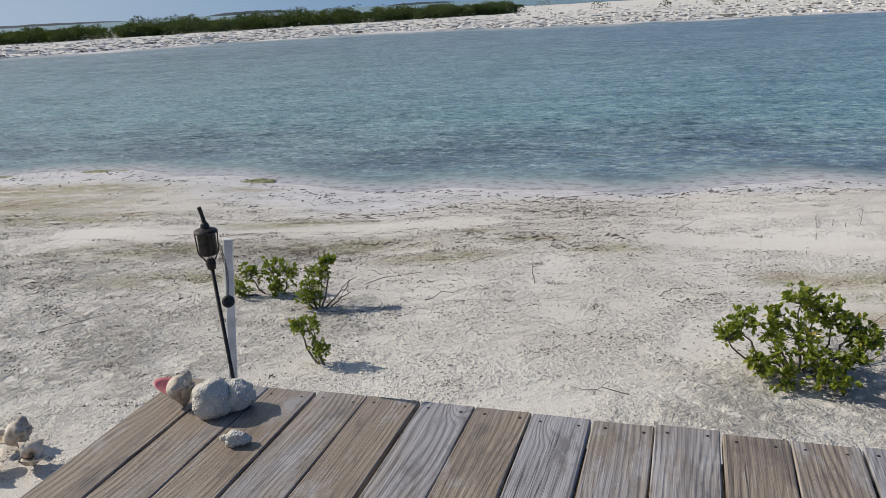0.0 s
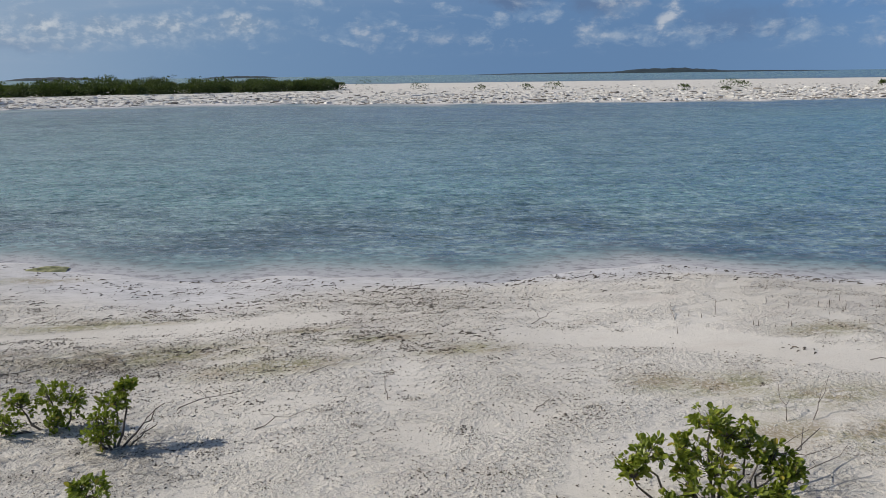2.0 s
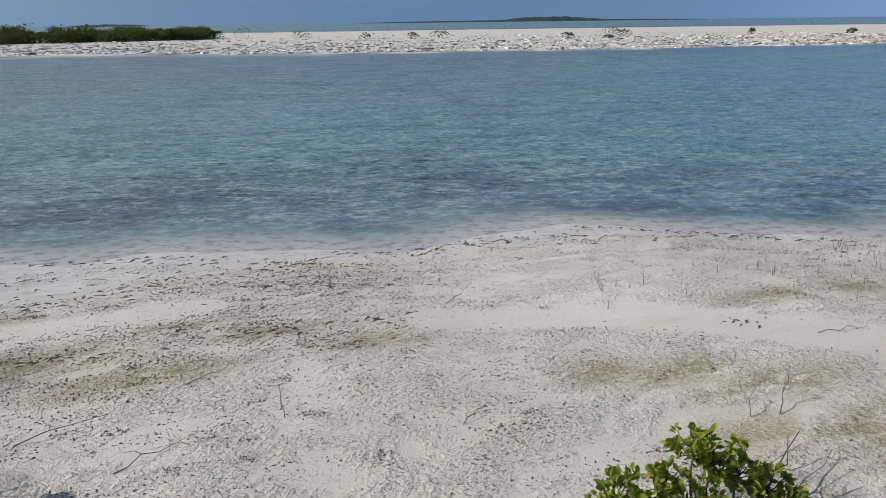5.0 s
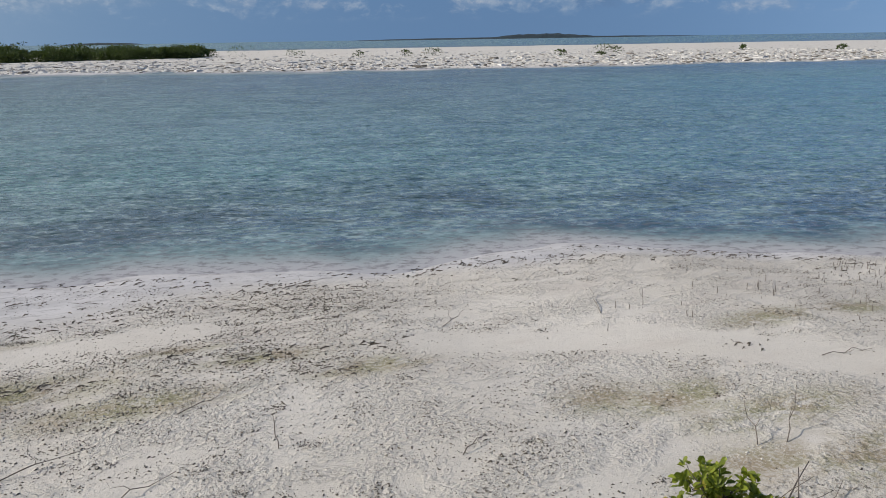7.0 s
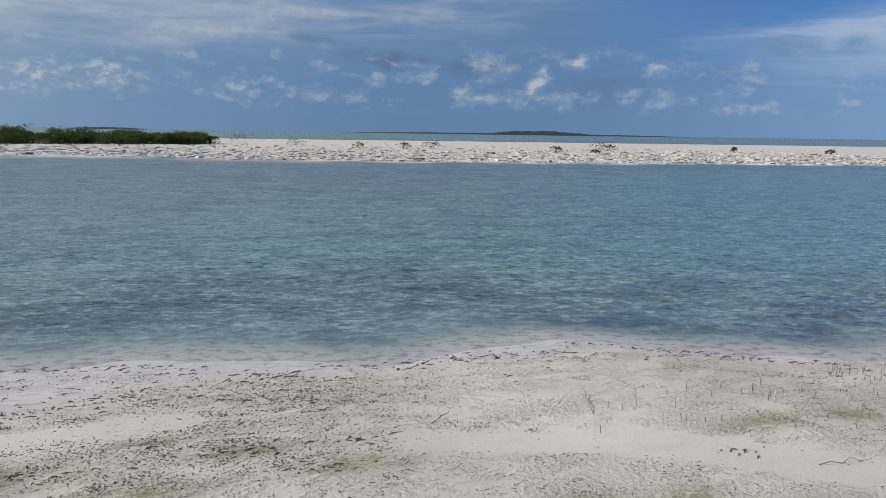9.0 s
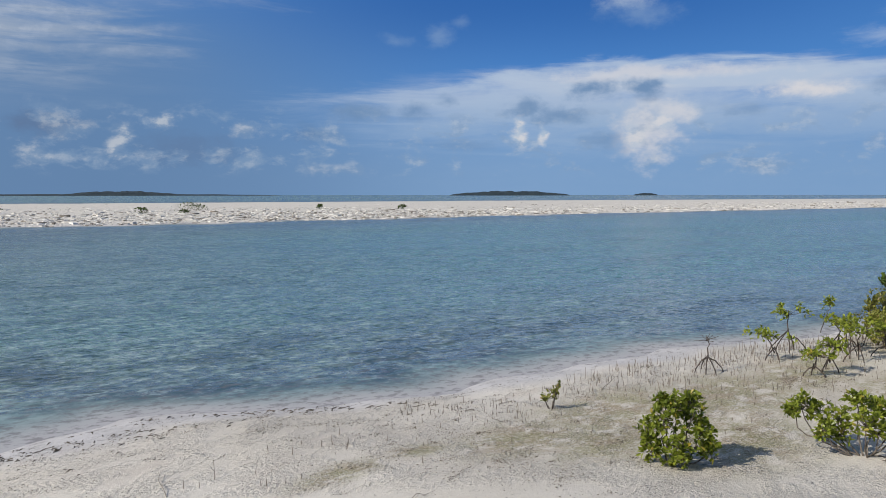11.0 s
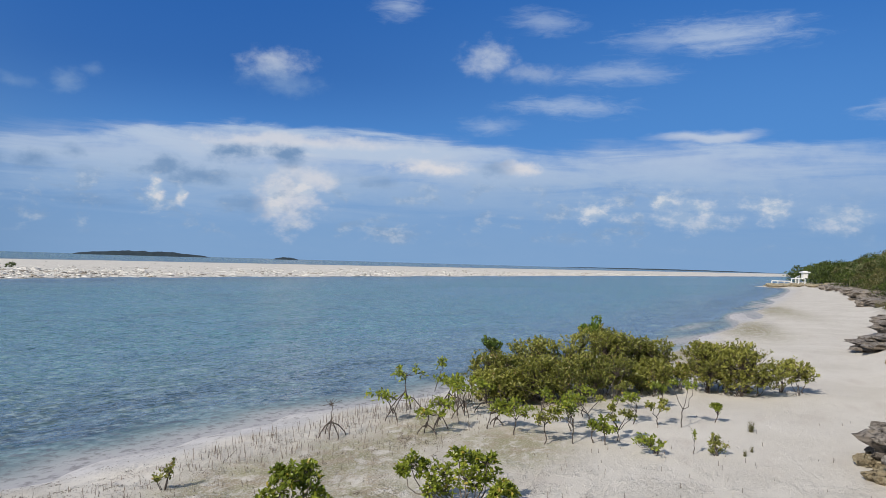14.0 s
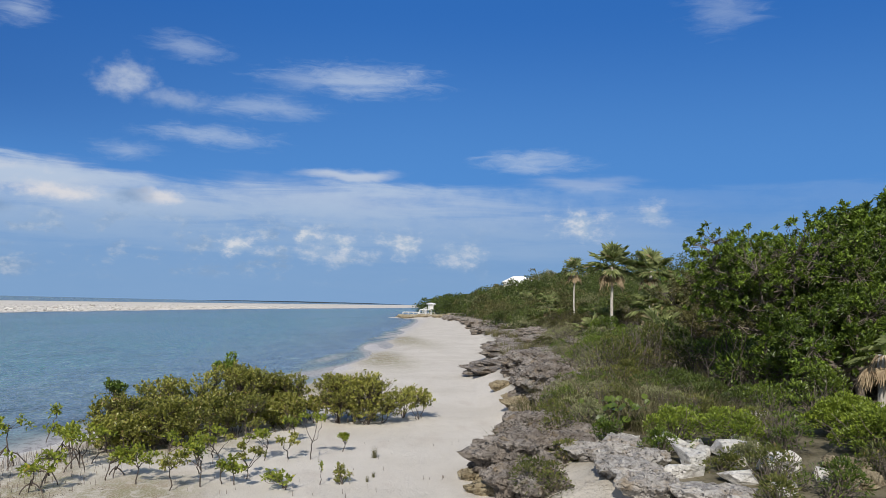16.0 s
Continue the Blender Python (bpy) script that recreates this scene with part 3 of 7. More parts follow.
ROOFWHITE = make_plain("white_roof", (0.74, 0.74, 0.74, 1), (0.82, 0.82, 0.82, 1), 3, 0.5)
GLASSDARK = make_plain("dark_window", (0.02, 0.025, 0.03, 1), (0.04, 0.05, 0.06, 1), 2, 0.1)
WEED = make_plain("slimy_green_weed", (0.13, 0.135, 0.05, 1), (0.36, 0.34, 0.16, 1), 7, 0.7, 0.0, 0.02)
# distant scrub with the blue of sea haze mixed into its colour
HAZEWOOD = make_plain("haze_tinted_scrub", (0.010, 0.022, 0.030, 1), (0.022, 0.038, 0.046, 1), 0.05, 0.95, 0.0, 0.5)


# ---- mesh helpers ----
def mesh_of(name, verts, faces, mat, smooth=False):
    me = bpy.data.meshes.new(name)
    me.from_pydata([tuple(map(float, v)) for v in verts], [], [tuple(map(int, f)) for f in faces])
    me.materials.append(mat)
    if smooth:
        me.polygons.foreach_set("use_smooth", [True] * len(me.polygons))
    me.update()
    return me


def part(name, geo, mat, parent, label="", smooth=False):
    """One mesh object under a thing or a part; geo is (verts, faces) or a mesh."""
    me = geo if isinstance(geo, bpy.types.Mesh) else mesh_of(name, geo[0], geo[1], mat, smooth)
    ob = new(name, me)
    ob.parent = parent
    return tagged(ob, label=label)


def thing(name, label, category, m=None, group="", kind=""):
    ob = tagged(new(name), label=label, category=category, group=group, kind=kind)
    ob.empty_display_size = 0.1
    if m is not None:
        ob.matrix_basis = m
    return ob


class Geo:
    """Gathers vertices and faces."""

    def __init__(self):
        self.v, self.f, self.n = [], [], 0

    def add(self, verts, faces):
        verts = np.asarray(verts, float).reshape(-1, 3)
        self.v.append(verts)
        self.f.extend([tuple(int(i) + self.n for i in f) for f in faces])
        self.n += len(verts)

    def tube(self, path, radii, sides=5, cap=True):
        path = np.asarray(path, float)
        n = len(path)
        radii = np.broadcast_to(np.asarray(radii, float), (n,))
        tang = np.gradient(path, axis=0)
        tang /= np.linalg.norm(tang, axis=1, keepdims=True) + 1e-9
        ref = np.array([0.31, 0.95, 0.07]) if abs(tang[0][2]) > 0.6 else np.array([0, 0, 1.0])
        u = np.cross(tang, ref)
        u /= np.linalg.norm(u, axis=1, keepdims=True) + 1e-9
        w = np.cross(tang, u)
        a = np.linspace(0, 2 * np.pi, sides, endpoint=False)
        ring = path[:, None] + radii[:, None, None] * (np.cos(a)[None, :, None] * u[:, None] + np.sin(a)[None, :, None] * w[:, None])
        f = [(i * sides + j, i * sides + (j + 1) % sides, (i + 1) * sides + (j + 1) % sides, (i + 1) * sides + j) for i in range(n - 1) for j in range(sides)]
        if cap:
            f += [tuple(range(sides))[::-1], tuple((n - 1) * sides + j for j in range(sides))]
        self.add(ring, f)

    def box(self, size, m=None, bevel=0.0):
        bm = bmesh.new()
        bmesh.ops.create_cube(bm, size=1)
        bmesh.ops.scale(bm, vec=size, verts=bm.verts)
        if bevel:
            bmesh.ops.bevel(bm, geom=bm.edges[:], offset=bevel, segments=1, affect="EDGES")
        if m is not None:
            bm.transform(m)
        bm.verts.index_update()
        self.add([v.co for v in bm.verts], [[v.index for v in f.verts] for f in bm.faces])
        bm.free()

    def lathe(self, profile, sides=16, at=(0, 0, 0)):
        a = np.linspace(0, 2 * np.pi, sides, endpoint=False)
        v = [(r * math.cos(t) + at[0], r * math.sin(t) + at[1], z + at[2]) for r, z in profile for t in a]
        n = len(profile)
        f = [(i * sides + j, i * sides + (j + 1) % sides, (i + 1) * sides + (j + 1) % sides, (i + 1) * sides + j) for i in range(n - 1) for j in range(sides)]
        f += [tuple(range(sides))[::-1], tuple((n - 1) * sides + j for j in range(sides))]
        self.add(v, f)

    def leaves(self, at, way, length, width, rng, fold=0.25, curl=0.15, simple=False):
        """Oval leaves: at and way are (n, 3); each leaf is folded along its midrib."""
        at, way = np.asarray(at, float), np.asarray(way, float)
        n = len(at)
        if n == 0:
            return
        way = way / (np.linalg.norm(way, axis=1, keepdims=True) + 1e-9)
        ref = rng.normal(size=(n, 3)) * 0.5 + np.array([0, 0, 1.0])
        side = np.cross(way, ref)
        side /= np.linalg.norm(side, axis=1, keepdims=True) + 1e-9
        up = np.cross(side, way)
        ln = (np.broadcast_to(length, (n,)) * rng.uniform(0.7, 1.25, n))[:, None]
        wd = (np.broadcast_to(width, (n,)) * rng.uniform(0.8, 1.2, n))[:, None] * 0.5
        tip = at + way * ln - up * ln * curl
        if simple:
            m1 = at + way * ln * 0.55 + up * wd * fold
            v = np.stack([at, m1 + side * wd, tip, m1 - side * wd], 1)
            base = np.arange(n)[:, None] * 4
            f = base + np.array([[0, 1, 2, 3]])
            self.add(v.reshape(-1, 3), f)
        else:
            a1 = at + way * ln * 0.35 + up * wd * fold
            a2 = at + way * ln * 0.75 + up * wd * fold - up * ln * curl * 0.5
            v = np.stack([at, a1 + side * wd * 0.85, a2 + side * wd * 0.9, tip, a2 - side * wd * 0.9, a1 - side * wd * 0.85], 1)
            base = np.arange(n) * 6
            f = np.concatenate([np.stack([base, base + 1, base + 2, base + 3], 1), np.stack([base, base + 3, base + 4, base + 5], 1)])
            self.add(v.reshape(-1, 3), f)

    @property
    def geo(self):
        return (np.concatenate(self.v), self.f) if self.v else ([], [])

    def mesh(self, name, mat, smooth=False):
        return mesh_of(name, *self.geo, mat, smooth)


def bent(a, b, rng, n=5, wobble=0.12, sag=0.0):
    a, b = np.asarray(a, float), np.asarray(b, float)
    t = np.linspace(0, 1, n)[:, None]
    p = a + (b - a) * t
    ln = np.linalg.norm(b - a)
    p[1:-1] += rng.normal(size=(n - 2, 3)) * wobble * ln / n
    p[:, 2] += sag * ln * np.sin(t[:, 0] * np.pi)
    return p


def sphere_dirs(n, rng, up=0.0):
    d = rng.normal(size=(n, 3))
    d[:, 2] += up
    return d / (np.linalg.norm(d, axis=1, keepdims=True) + 1e-9)


# ---- the lie of the land ----
SHORE = [(-4000, 500), (-400, 90), (-60, 27), (-20, 19.5), (-9.7, 17.6), (-6.5, 17.4), (-4, 15.8), (-1.8, 14.3), (0.7, 13.6), (3, 12.8), (6, 12.9), (8.3, 11.5), (10, 10.4),
         (13, 10.0), (15.5, 9.1), (19.2, 7.2), (24, 5.6), (32, 1.8), (43, -1.2), (52, -3.4), (84, -10.0), (139, -22), (168, -27), (176, -22.5), (182, -22), (190, -31), (260, -43), (4000, -1100)]
BAR = [(-4000, -600), (-300, 42), (-100, 74), (-45, 85), (-17, 95), (-5, 99), (10, 88), (33, 80), (57, 73.5), (102, 66.5), (191, 43), (336, 5), (424, -30), (900, -190), (4000, -1100)]
FOOT = [(-4000, 300), (-300, 20), (-20, -4), (0, -3), (8, -1.6), (11, -0.6), (13, -0.75), (16, -1.8), (18.5, -2.9), (20.5, -2.75), (25, -3.6), (31.5, -5.1), (51, -11), (82, -18), (101, -23.4), (152, -29.5),
        (181, -37.5), (255, -48.5), (4000, -1160)]


def along(line, x):
    return np.interp(x, [p[0] for p in line], [p[1] for p in line])


def step(a, b, v):
    t = np.clip((v - a) / (b - a), 0, 1)
    return t * t * (3 - 2 * t)


def ripple(x, y):
    return np.sin(x * 0.9 + 1.7 * np.sin(y * 0.6)) * np.sin(y * 1.1 + 1.3 * np.sin(x * 0.5))


WATER_Z = -0.25


def land(x, y):
    """Height of the ground at x, y."""
    x, y = np.asarray(x, float), np.asarray(y, float)
    wob = 0.18 * np.sin(x * 1.3) + 0.10 * np.sin(x * 2.9 + 1.0) + 0.03 * np.sin(x * 5.3 + y)
    streak = 1.3 * np.sin(0.50 * x + 1.9 * y + 1.5 * np.sin(0.17 * x)) * np.sin(0.23 * x + 0.6) * step(22, 34, x) * step(130, 90, x)
    d = (along(SHORE, x) + streak + wob * np.clip(1 - np.abs(x) / 60, 0, 1) - y) * np.where(x > 20, 0.96, 1.0)
    up = np.maximum(d - 0.4, 0)
    open_beach = step(10.0, 6.0, x)
    rise = open_beach * 0.75 * (1 - np.exp(-up / 7.5)) + (1 - open_beach) * 0.28 * (1 - np.exp(-up / 2.2))
    beach = WATER_Z + np.where(d > 0.4, rise, np.maximum(0.07 * (d - 0.4) - 0.0015 * (d - 0.4) ** 2, -1.7))
    beach = beach + np.where(d > 1.5, 0.008 * ripple(x, y), 0)
    e = y - (along(BAR, x) + 1.6 * np.sin(x * 0.23) + 0.8 * np.sin(x * 0.61))
    bar = WATER_Z + np.where(e > 0, 0.22 * (1 - np.exp(-np.maximum(e, 0) / 14)) * step(250, 150, e) - 0.6 * step(190, 300, e), np.maximum((0.010 + 0.03 * step(10, 70, x)) * e, -1.7))
    bar = bar + np.where((e > -3) & (e < 420), 0.07 * (np.sin(x * 0.45 + 2 * np.sin(y * 0.13)) * np.sin(y * 0.31 + np.sin(x * 0.21)) + 0.5 * np.sin(x * 1.1 + y * 0.2) * np.sin(y * 0.7)), 0)
    z = np.maximum(beach, bar)
    u = along(FOOT, x) - y
    inland = step(0.2, 1.8, u) * 0.5 + 0.035 * np.clip(u, 0, 80) + 3.4 * step(3, 36, u) * step(6, 30, x) * (1 + 0.5 * step(50, 120, x))
    inland = np.where(u > 0, inland * step(4, 11, x) + 0.02 * np.clip(u, 0, 60), 0)
    return z + inland


def spaced(fine_from, fine_to, gap, grow, reach):
    mid = list(np.arange(fine_from, fine_to, gap))
    up, s = [fine_to], gap
    while up[-1] < reach:
        s *= grow
        up.append(up[-1] + s)
    down, s = [fine_from], gap
    while down[-1] > -reach:
        s *= grow
        down.append(down[-1] - s)
    return np.array(down[:0:-1] + mid + up)


def sheet(xs, ys, height):
    X, Y = np.meshgrid(xs, ys)
    Z = height(X, Y)
    nx, ny = len(xs), len(ys)
    i = (np.arange(ny - 1)[:, None] * nx + np.arange(nx - 1)[None]).ravel()
    return np.stack([X.ravel(), Y.ravel(), Z.ravel()], 1), np.stack([i, i + 1, i + nx + 1, i + nx], 1)


def build_ground():
    xs, ys = spaced(-8, 22, 0.11, 1.045, 4700), spaced(1.0, 15.0, 0.11, 1.045, 4700)
    v, f = sheet(xs, ys, land)
    x, y = v[:, 0], v[:, 1]
    me = mesh_of("ground", v, f, SAND, True)
    ob = tagged(new("ground", me), label="pale coral sand beach running down into shallow water", category="ground", kind="structure")
    d = along(SHORE, x) - y
    u = along(FOOT, x) - y
    wet = step(1.5 + 2.0 * step(3, -1, x), 0.6 + 0.9 * step(3, -1, x), d + 0.25 * np.sin(x * 0.8) + 0.15 * np.sin(x * 2.1)) * (d > -40) + (d <= 0)
    e = y - along(BAR, x)
    wet = np.where(e > 0, step(6, 0, e) * 0.6, np.clip(wet, 0, 1))
    algae = np.zeros(len(x))
    for ax, ay, aw, ah in ((3.8, 6.95, 0.7, 0.35), (4.3, 6.45, 0.9, 0.3), (3.3, 7.2, 0.5, 0.3), (4.4, 5.65, 0.9, 0.45), (3.6, 5.9, 0.7, 0.3), (5.85, 8.15, 0.75, 0.28), (6.9, 8.1, 0.55, 0.28), (8.1, 7.5, 1.3, 0.8), (10.0, 7.2, 2.0, 1.2), (8.6, 6.7, 1.3, 0.7), (11.6, 6.4, 2.4, 1.3),
                           (9.6, 5.6, 1.8, 1.0), (13.2, 4.4, 2.0, 1.2), (14, 6.0, 2.6, 1.0), (0.4, 9.7, 0.5, 0.15), (-7, 14.2, 3.5, 1.0), (-3.3, 13.8, 1.0, 0.5), (-7, 12.6, 2.6, 1.0), (-1.9, 10.6, 1.3, 0.35), (-1.2, 9.2, 1.5, 0.45), (1.1, 9.2, 0.7, 0.22), (-3.6, 9.3, 1.6, 0.5), (0.0, 8.5, 1.0, 0.3), (-2.8, 8.0, 1.2, 0.4), (-5.5, 11.4, 2.0, 0.5), (1.9, 8.6, 0.7, 0.25), (30, 0.4, 7, 1.9), (45, -3.2, 10, 1.9), (70, -8, 18, 2.2), (18, 4.6, 2.5, 2.0)):
        algae = np.maximum(algae, step(1.3, 0.2, np.hypot((x - ax) / aw, (y - ay) / ah)))
    algae = np.maximum(algae, np.where((e > 8) & (e < 500), 0.12, 0))
    soil = step(0.8, 2.4, u) * step(5, 9, x)
    trod = np.zeros(len(x))
    for ax, ay, aw, ah in ((-3.3, 6.2, 2.0, 1.4), (-1.3, 6.9, 1.0, 0.8), (2.2, 4.5, 1.1, 0.6), (-5.2, 8.2, 2.0, 1.6), (-2.4, 9.0, 1.6, 0.8), (2.9, 5.2, 0.8, 0.4)):
        trod = np.maximum(trod, step(1.4, 0.3, np.hypot((x - ax) / aw, (y - ay) / ah)))
    track = np.zeros(len(x))
    for line, half in (([(2.6, 9.0), (3.3, 8.75), (4.25, 8.25), (4.95, 7.6), (5.6, 6.85), (6.6, 6.0)], 0.32), ([(-5.0, 10.4), (-3.0, 9.9), (-1.2, 10.2), (0.6, 10.3)], 0.26)):
        for (x0, y0), (x1, y1) in zip(line, line[1:]):
            t = np.clip(((x - x0) * (x1 - x0) + (y - y0) * (y1 - y0)) / ((x1 - x0) ** 2 + (y1 - y0) ** 2), 0, 1)
            track = np.maximum(track, step(2.0, 0.3, np.hypot(x - x0 - t * (x1 - x0), y - y0 - t * (y1 - y0)) / half))
    calm = step(10, 14, x) * step(2.2, 3.4, d)
    lay = me.color_attributes.new("lay", "FLOAT_COLOR", "POINT")
    lay.data.foreach_set("color", np.stack([trod, track, calm, np.ones(len(x))], 1).astype(np.float32).ravel())
    col = me.color_attributes.new("cover", "FLOAT_COLOR", "POINT")
    col.data.foreach_set("color", np.stack([algae, soil, wet, np.where(e > 0, 1.0, 0.0)], 1).astype(np.float32).ravel())
    return ob


def build_water():
    xs, ys = spaced(-14, 40, 0.5, 1.06, 4700), spaced(4, 20, 0.25, 1.06, 4700)
    v, f = sheet(xs, ys, lambda X, Y: np.full(X.shape, WATER_Z))
    deep = np.maximum(WATER_Z - land(v[:, 0], v[:, 1]), -0.3)
    keep = (deep > -0.06)[f].any(1)
    f = f[keep]
    used = np.unique(f)
    index = np.full(len(v), -1)
    index[used] = np.arange(len(used))
    v, deep, f = v[used], deep[used], index[f]
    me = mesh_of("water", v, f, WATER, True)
    me.attributes.new("depth", "FLOAT", "POINT").data.foreach_set("value", deep.astype(np.float32))
    return tagged(new("water", me), label="clear turquoise shallow channel rippled by wind", category="water", kind="structure")


build_ground()
build_water()


def islet(az0, az1, dist, height, bumpy, label):
    """A low wooded cay on the horizon."""
    rng = np.random.default_rng(int(dist + az0))
    n, m = 60, 7
    a = np.radians(np.linspace(az0, az1, n))
    t = np.linspace(0, 1, n)
    top = height * np.clip(np.sin(np.pi * t), 0, 1) ** bumpy * (0.9 + 0.1 * np.sin(t * 17 + az0) * np.sin(t * 37)) + 0.6
    g = []
    for j in range(m):
        s = j / (m - 1) * 2 - 1
        r = dist + s * 60
        h = top * (1 - s * s) + WATER_Z - 0.3 + (rng.uniform(0, 0.12, n) * top if abs(s) < 0.9 else 0)
        g.append(np.stack([r * np.sin(a), r * np.cos(a), h], 1))
    f = [(j * n + i, j * n + i + 1, (j + 1) * n + i + 1, (j + 1) * n + i) for j in range(m - 1) for i in range(n - 1)]
    ob = new("far_islet", mesh_of("far_islet", np.concatenate(g), f, HAZEWOOD, False))
    return tagged(ob, label=label, category="island", group="islets on the horizon", kind="structure")


islet(15.6, 39.4, 2500, 5.0, 0.6, "long low dark cay on the far horizon")
islet(24.8, 33.0, 2420, 13.0, 0.7, "low wooded cay on the horizon")
islet(51.4, 60.0, 2300, 13.0, 0.6, "dark wooded cay on the horizon")
islet(64.4, 66.1, 2400, 7.0, 0.6, "tiny cay on the horizon")
islet(85.0, 99.0, 3300, 4.0, 0.6, "faint low cay on the horizon")
islet(-32.0, -20.0, 2500, 6.0, 0.6, "dark line of low land on the horizon")
islet(-15.0, -9.2, 2400, 9.0, 0.6, "dark line of low land on the horizon")
islet(-3.0, 2.0, 2500, 6.0, 0.6, "dark line of low land on the horizon")


# ---- plants ----
def crown_tips(n, size, rng, floor=0.15, lumps=7, fill=0.45, low=0.42, ball=(0.20, 0.34), reach=0.33):
    """Tip points in a lumpy mound of that size (x, y, z), standing on z = 0."""
    sx, sy, sz = size
    c = np.stack([rng.uniform(-reach, reach, lumps) * sx, rng.uniform(-reach, reach, lumps) * sy, rng.uniform(low, 0.78, lumps) * sz], 1)
    r = rng.uniform(*ball, lumps)
    k = rng.integers(0, lumps, n)
    d = sphere_dirs(n, rng, 0.35)
    rad = r[k] * (1 - fill * rng.uniform(0, 1, n) ** 1.5)
    p = c[k] + d * rad[:, None] * np.array([sx, sy, sz * 0.95])
    p[:, 2] = np.clip(p[:, 2], floor * sz, None)
    p += rng.normal(size=(n, 3)) * 0.02 * sz
    return p


def grow(tips, hubs_n, bases, r0, per_tip, leaf, rng, simple=False, spray=0.10, up=0.5, sides=4):
    """Stems and leaves: base to hub, hub to tip, a spray of leaves at each tip."""
    bases = np.asarray(bases, float)
    hubs_n = min(hubs_n, len(tips))
    pick = tips[rng.choice(len(tips), hubs_n, replace=False)]
    root = bases[np.argmin(((pick[:, None, :2] - bases[None, :, :2]) ** 2).sum(2), 1)]
    hubs = root + (pick - root) * rng.uniform(0.45, 0.7, (hubs_n, 1))
    stems, crown = Geo(), Geo()
    for a, b in zip(root, hubs):
        stems.tube(bent(a, b, rng, 5, 0.25), np.linspace(r0, r0 * 0.5, 5), sides + 1, False)
    near = np.argmin(((tips[:, None] - hubs[None]) ** 2).sum(2), 1)
    starts = hubs[near]
    for a, b in zip(starts, tips):
        stems.tube(bent(a, b, rng, 4, 0.3), np.linspace(r0 * 0.42, r0 * 0.14, 4), 3, False)
    n = len(tips) * per_tip
    back = np.repeat(starts - tips, per_tip, 0)
    ln = np.linalg.norm(back, axis=1, keepdims=True) + 1e-9
    at = np.repeat(tips, per_tip, 0) + back / ln * np.minimum(ln, spray * 1.6) * rng.uniform(0, 1, (n, 1)) ** 1.3
    way = -back / ln * 0.6 + sphere_dirs(n, rng) * 1.0 + np.array([0, 0, up])
    crown.leaves(at + sphere_dirs(n, rng) * spray * 0.2, way, leaf[0], leaf[1], rng, simple=simple)
    return stems, crown


def plant(name, label, category, at, size, seed, tips, per_tip, leaf, r0=0.012, hubs=8, stems_n=3, base_r=0.05, leafmat=None, barkmat=None, simple=False,
          group="", spray=0.10, up=0.5, floor=0.15, lumps=7, turn=0.0, foliage="foliage", low=0.34, ball=(0.20, 0.34)):
    rng = np.random.default_rng(seed)
    t = crown_tips(tips, size, rng, floor, lumps, 0.55, low, ball)
    bases = np.c_[rng.normal(size=(stems_n, 2)) * base_r, np.full(stems_n, -0.04)]
    stems, crown = grow(t, hubs, bases, r0, per_tip, leaf, rng, simple, spray, up)
    ob = thing(name, label, category, pose(at[0], at[1], float(land(at[0], at[1])), 0, 0, turn), group)
    part("branchwork", stems.mesh("branchwork", barkmat or BARK, True), None, ob)
    part(foliage, crown.mesh(foliage, leafmat or MANGROVE), None, ob)
    return ob


def again(ob, x, y, scale=1.0, turn=0.0, sink=0.0):
    c = copy_thing(ob, pose(x, y, float(land(x, y)) - sink, 0, 0, turn))
    c.scale = (scale, scale, scale * random.uniform(0.9, 1.1))
    return c


# ---- deck ----
DECK_Z, PITCH, TURN = 1.5, 0.2015, -18.2
CORNER = Vector((-1.064, 2.845, DECK_Z))


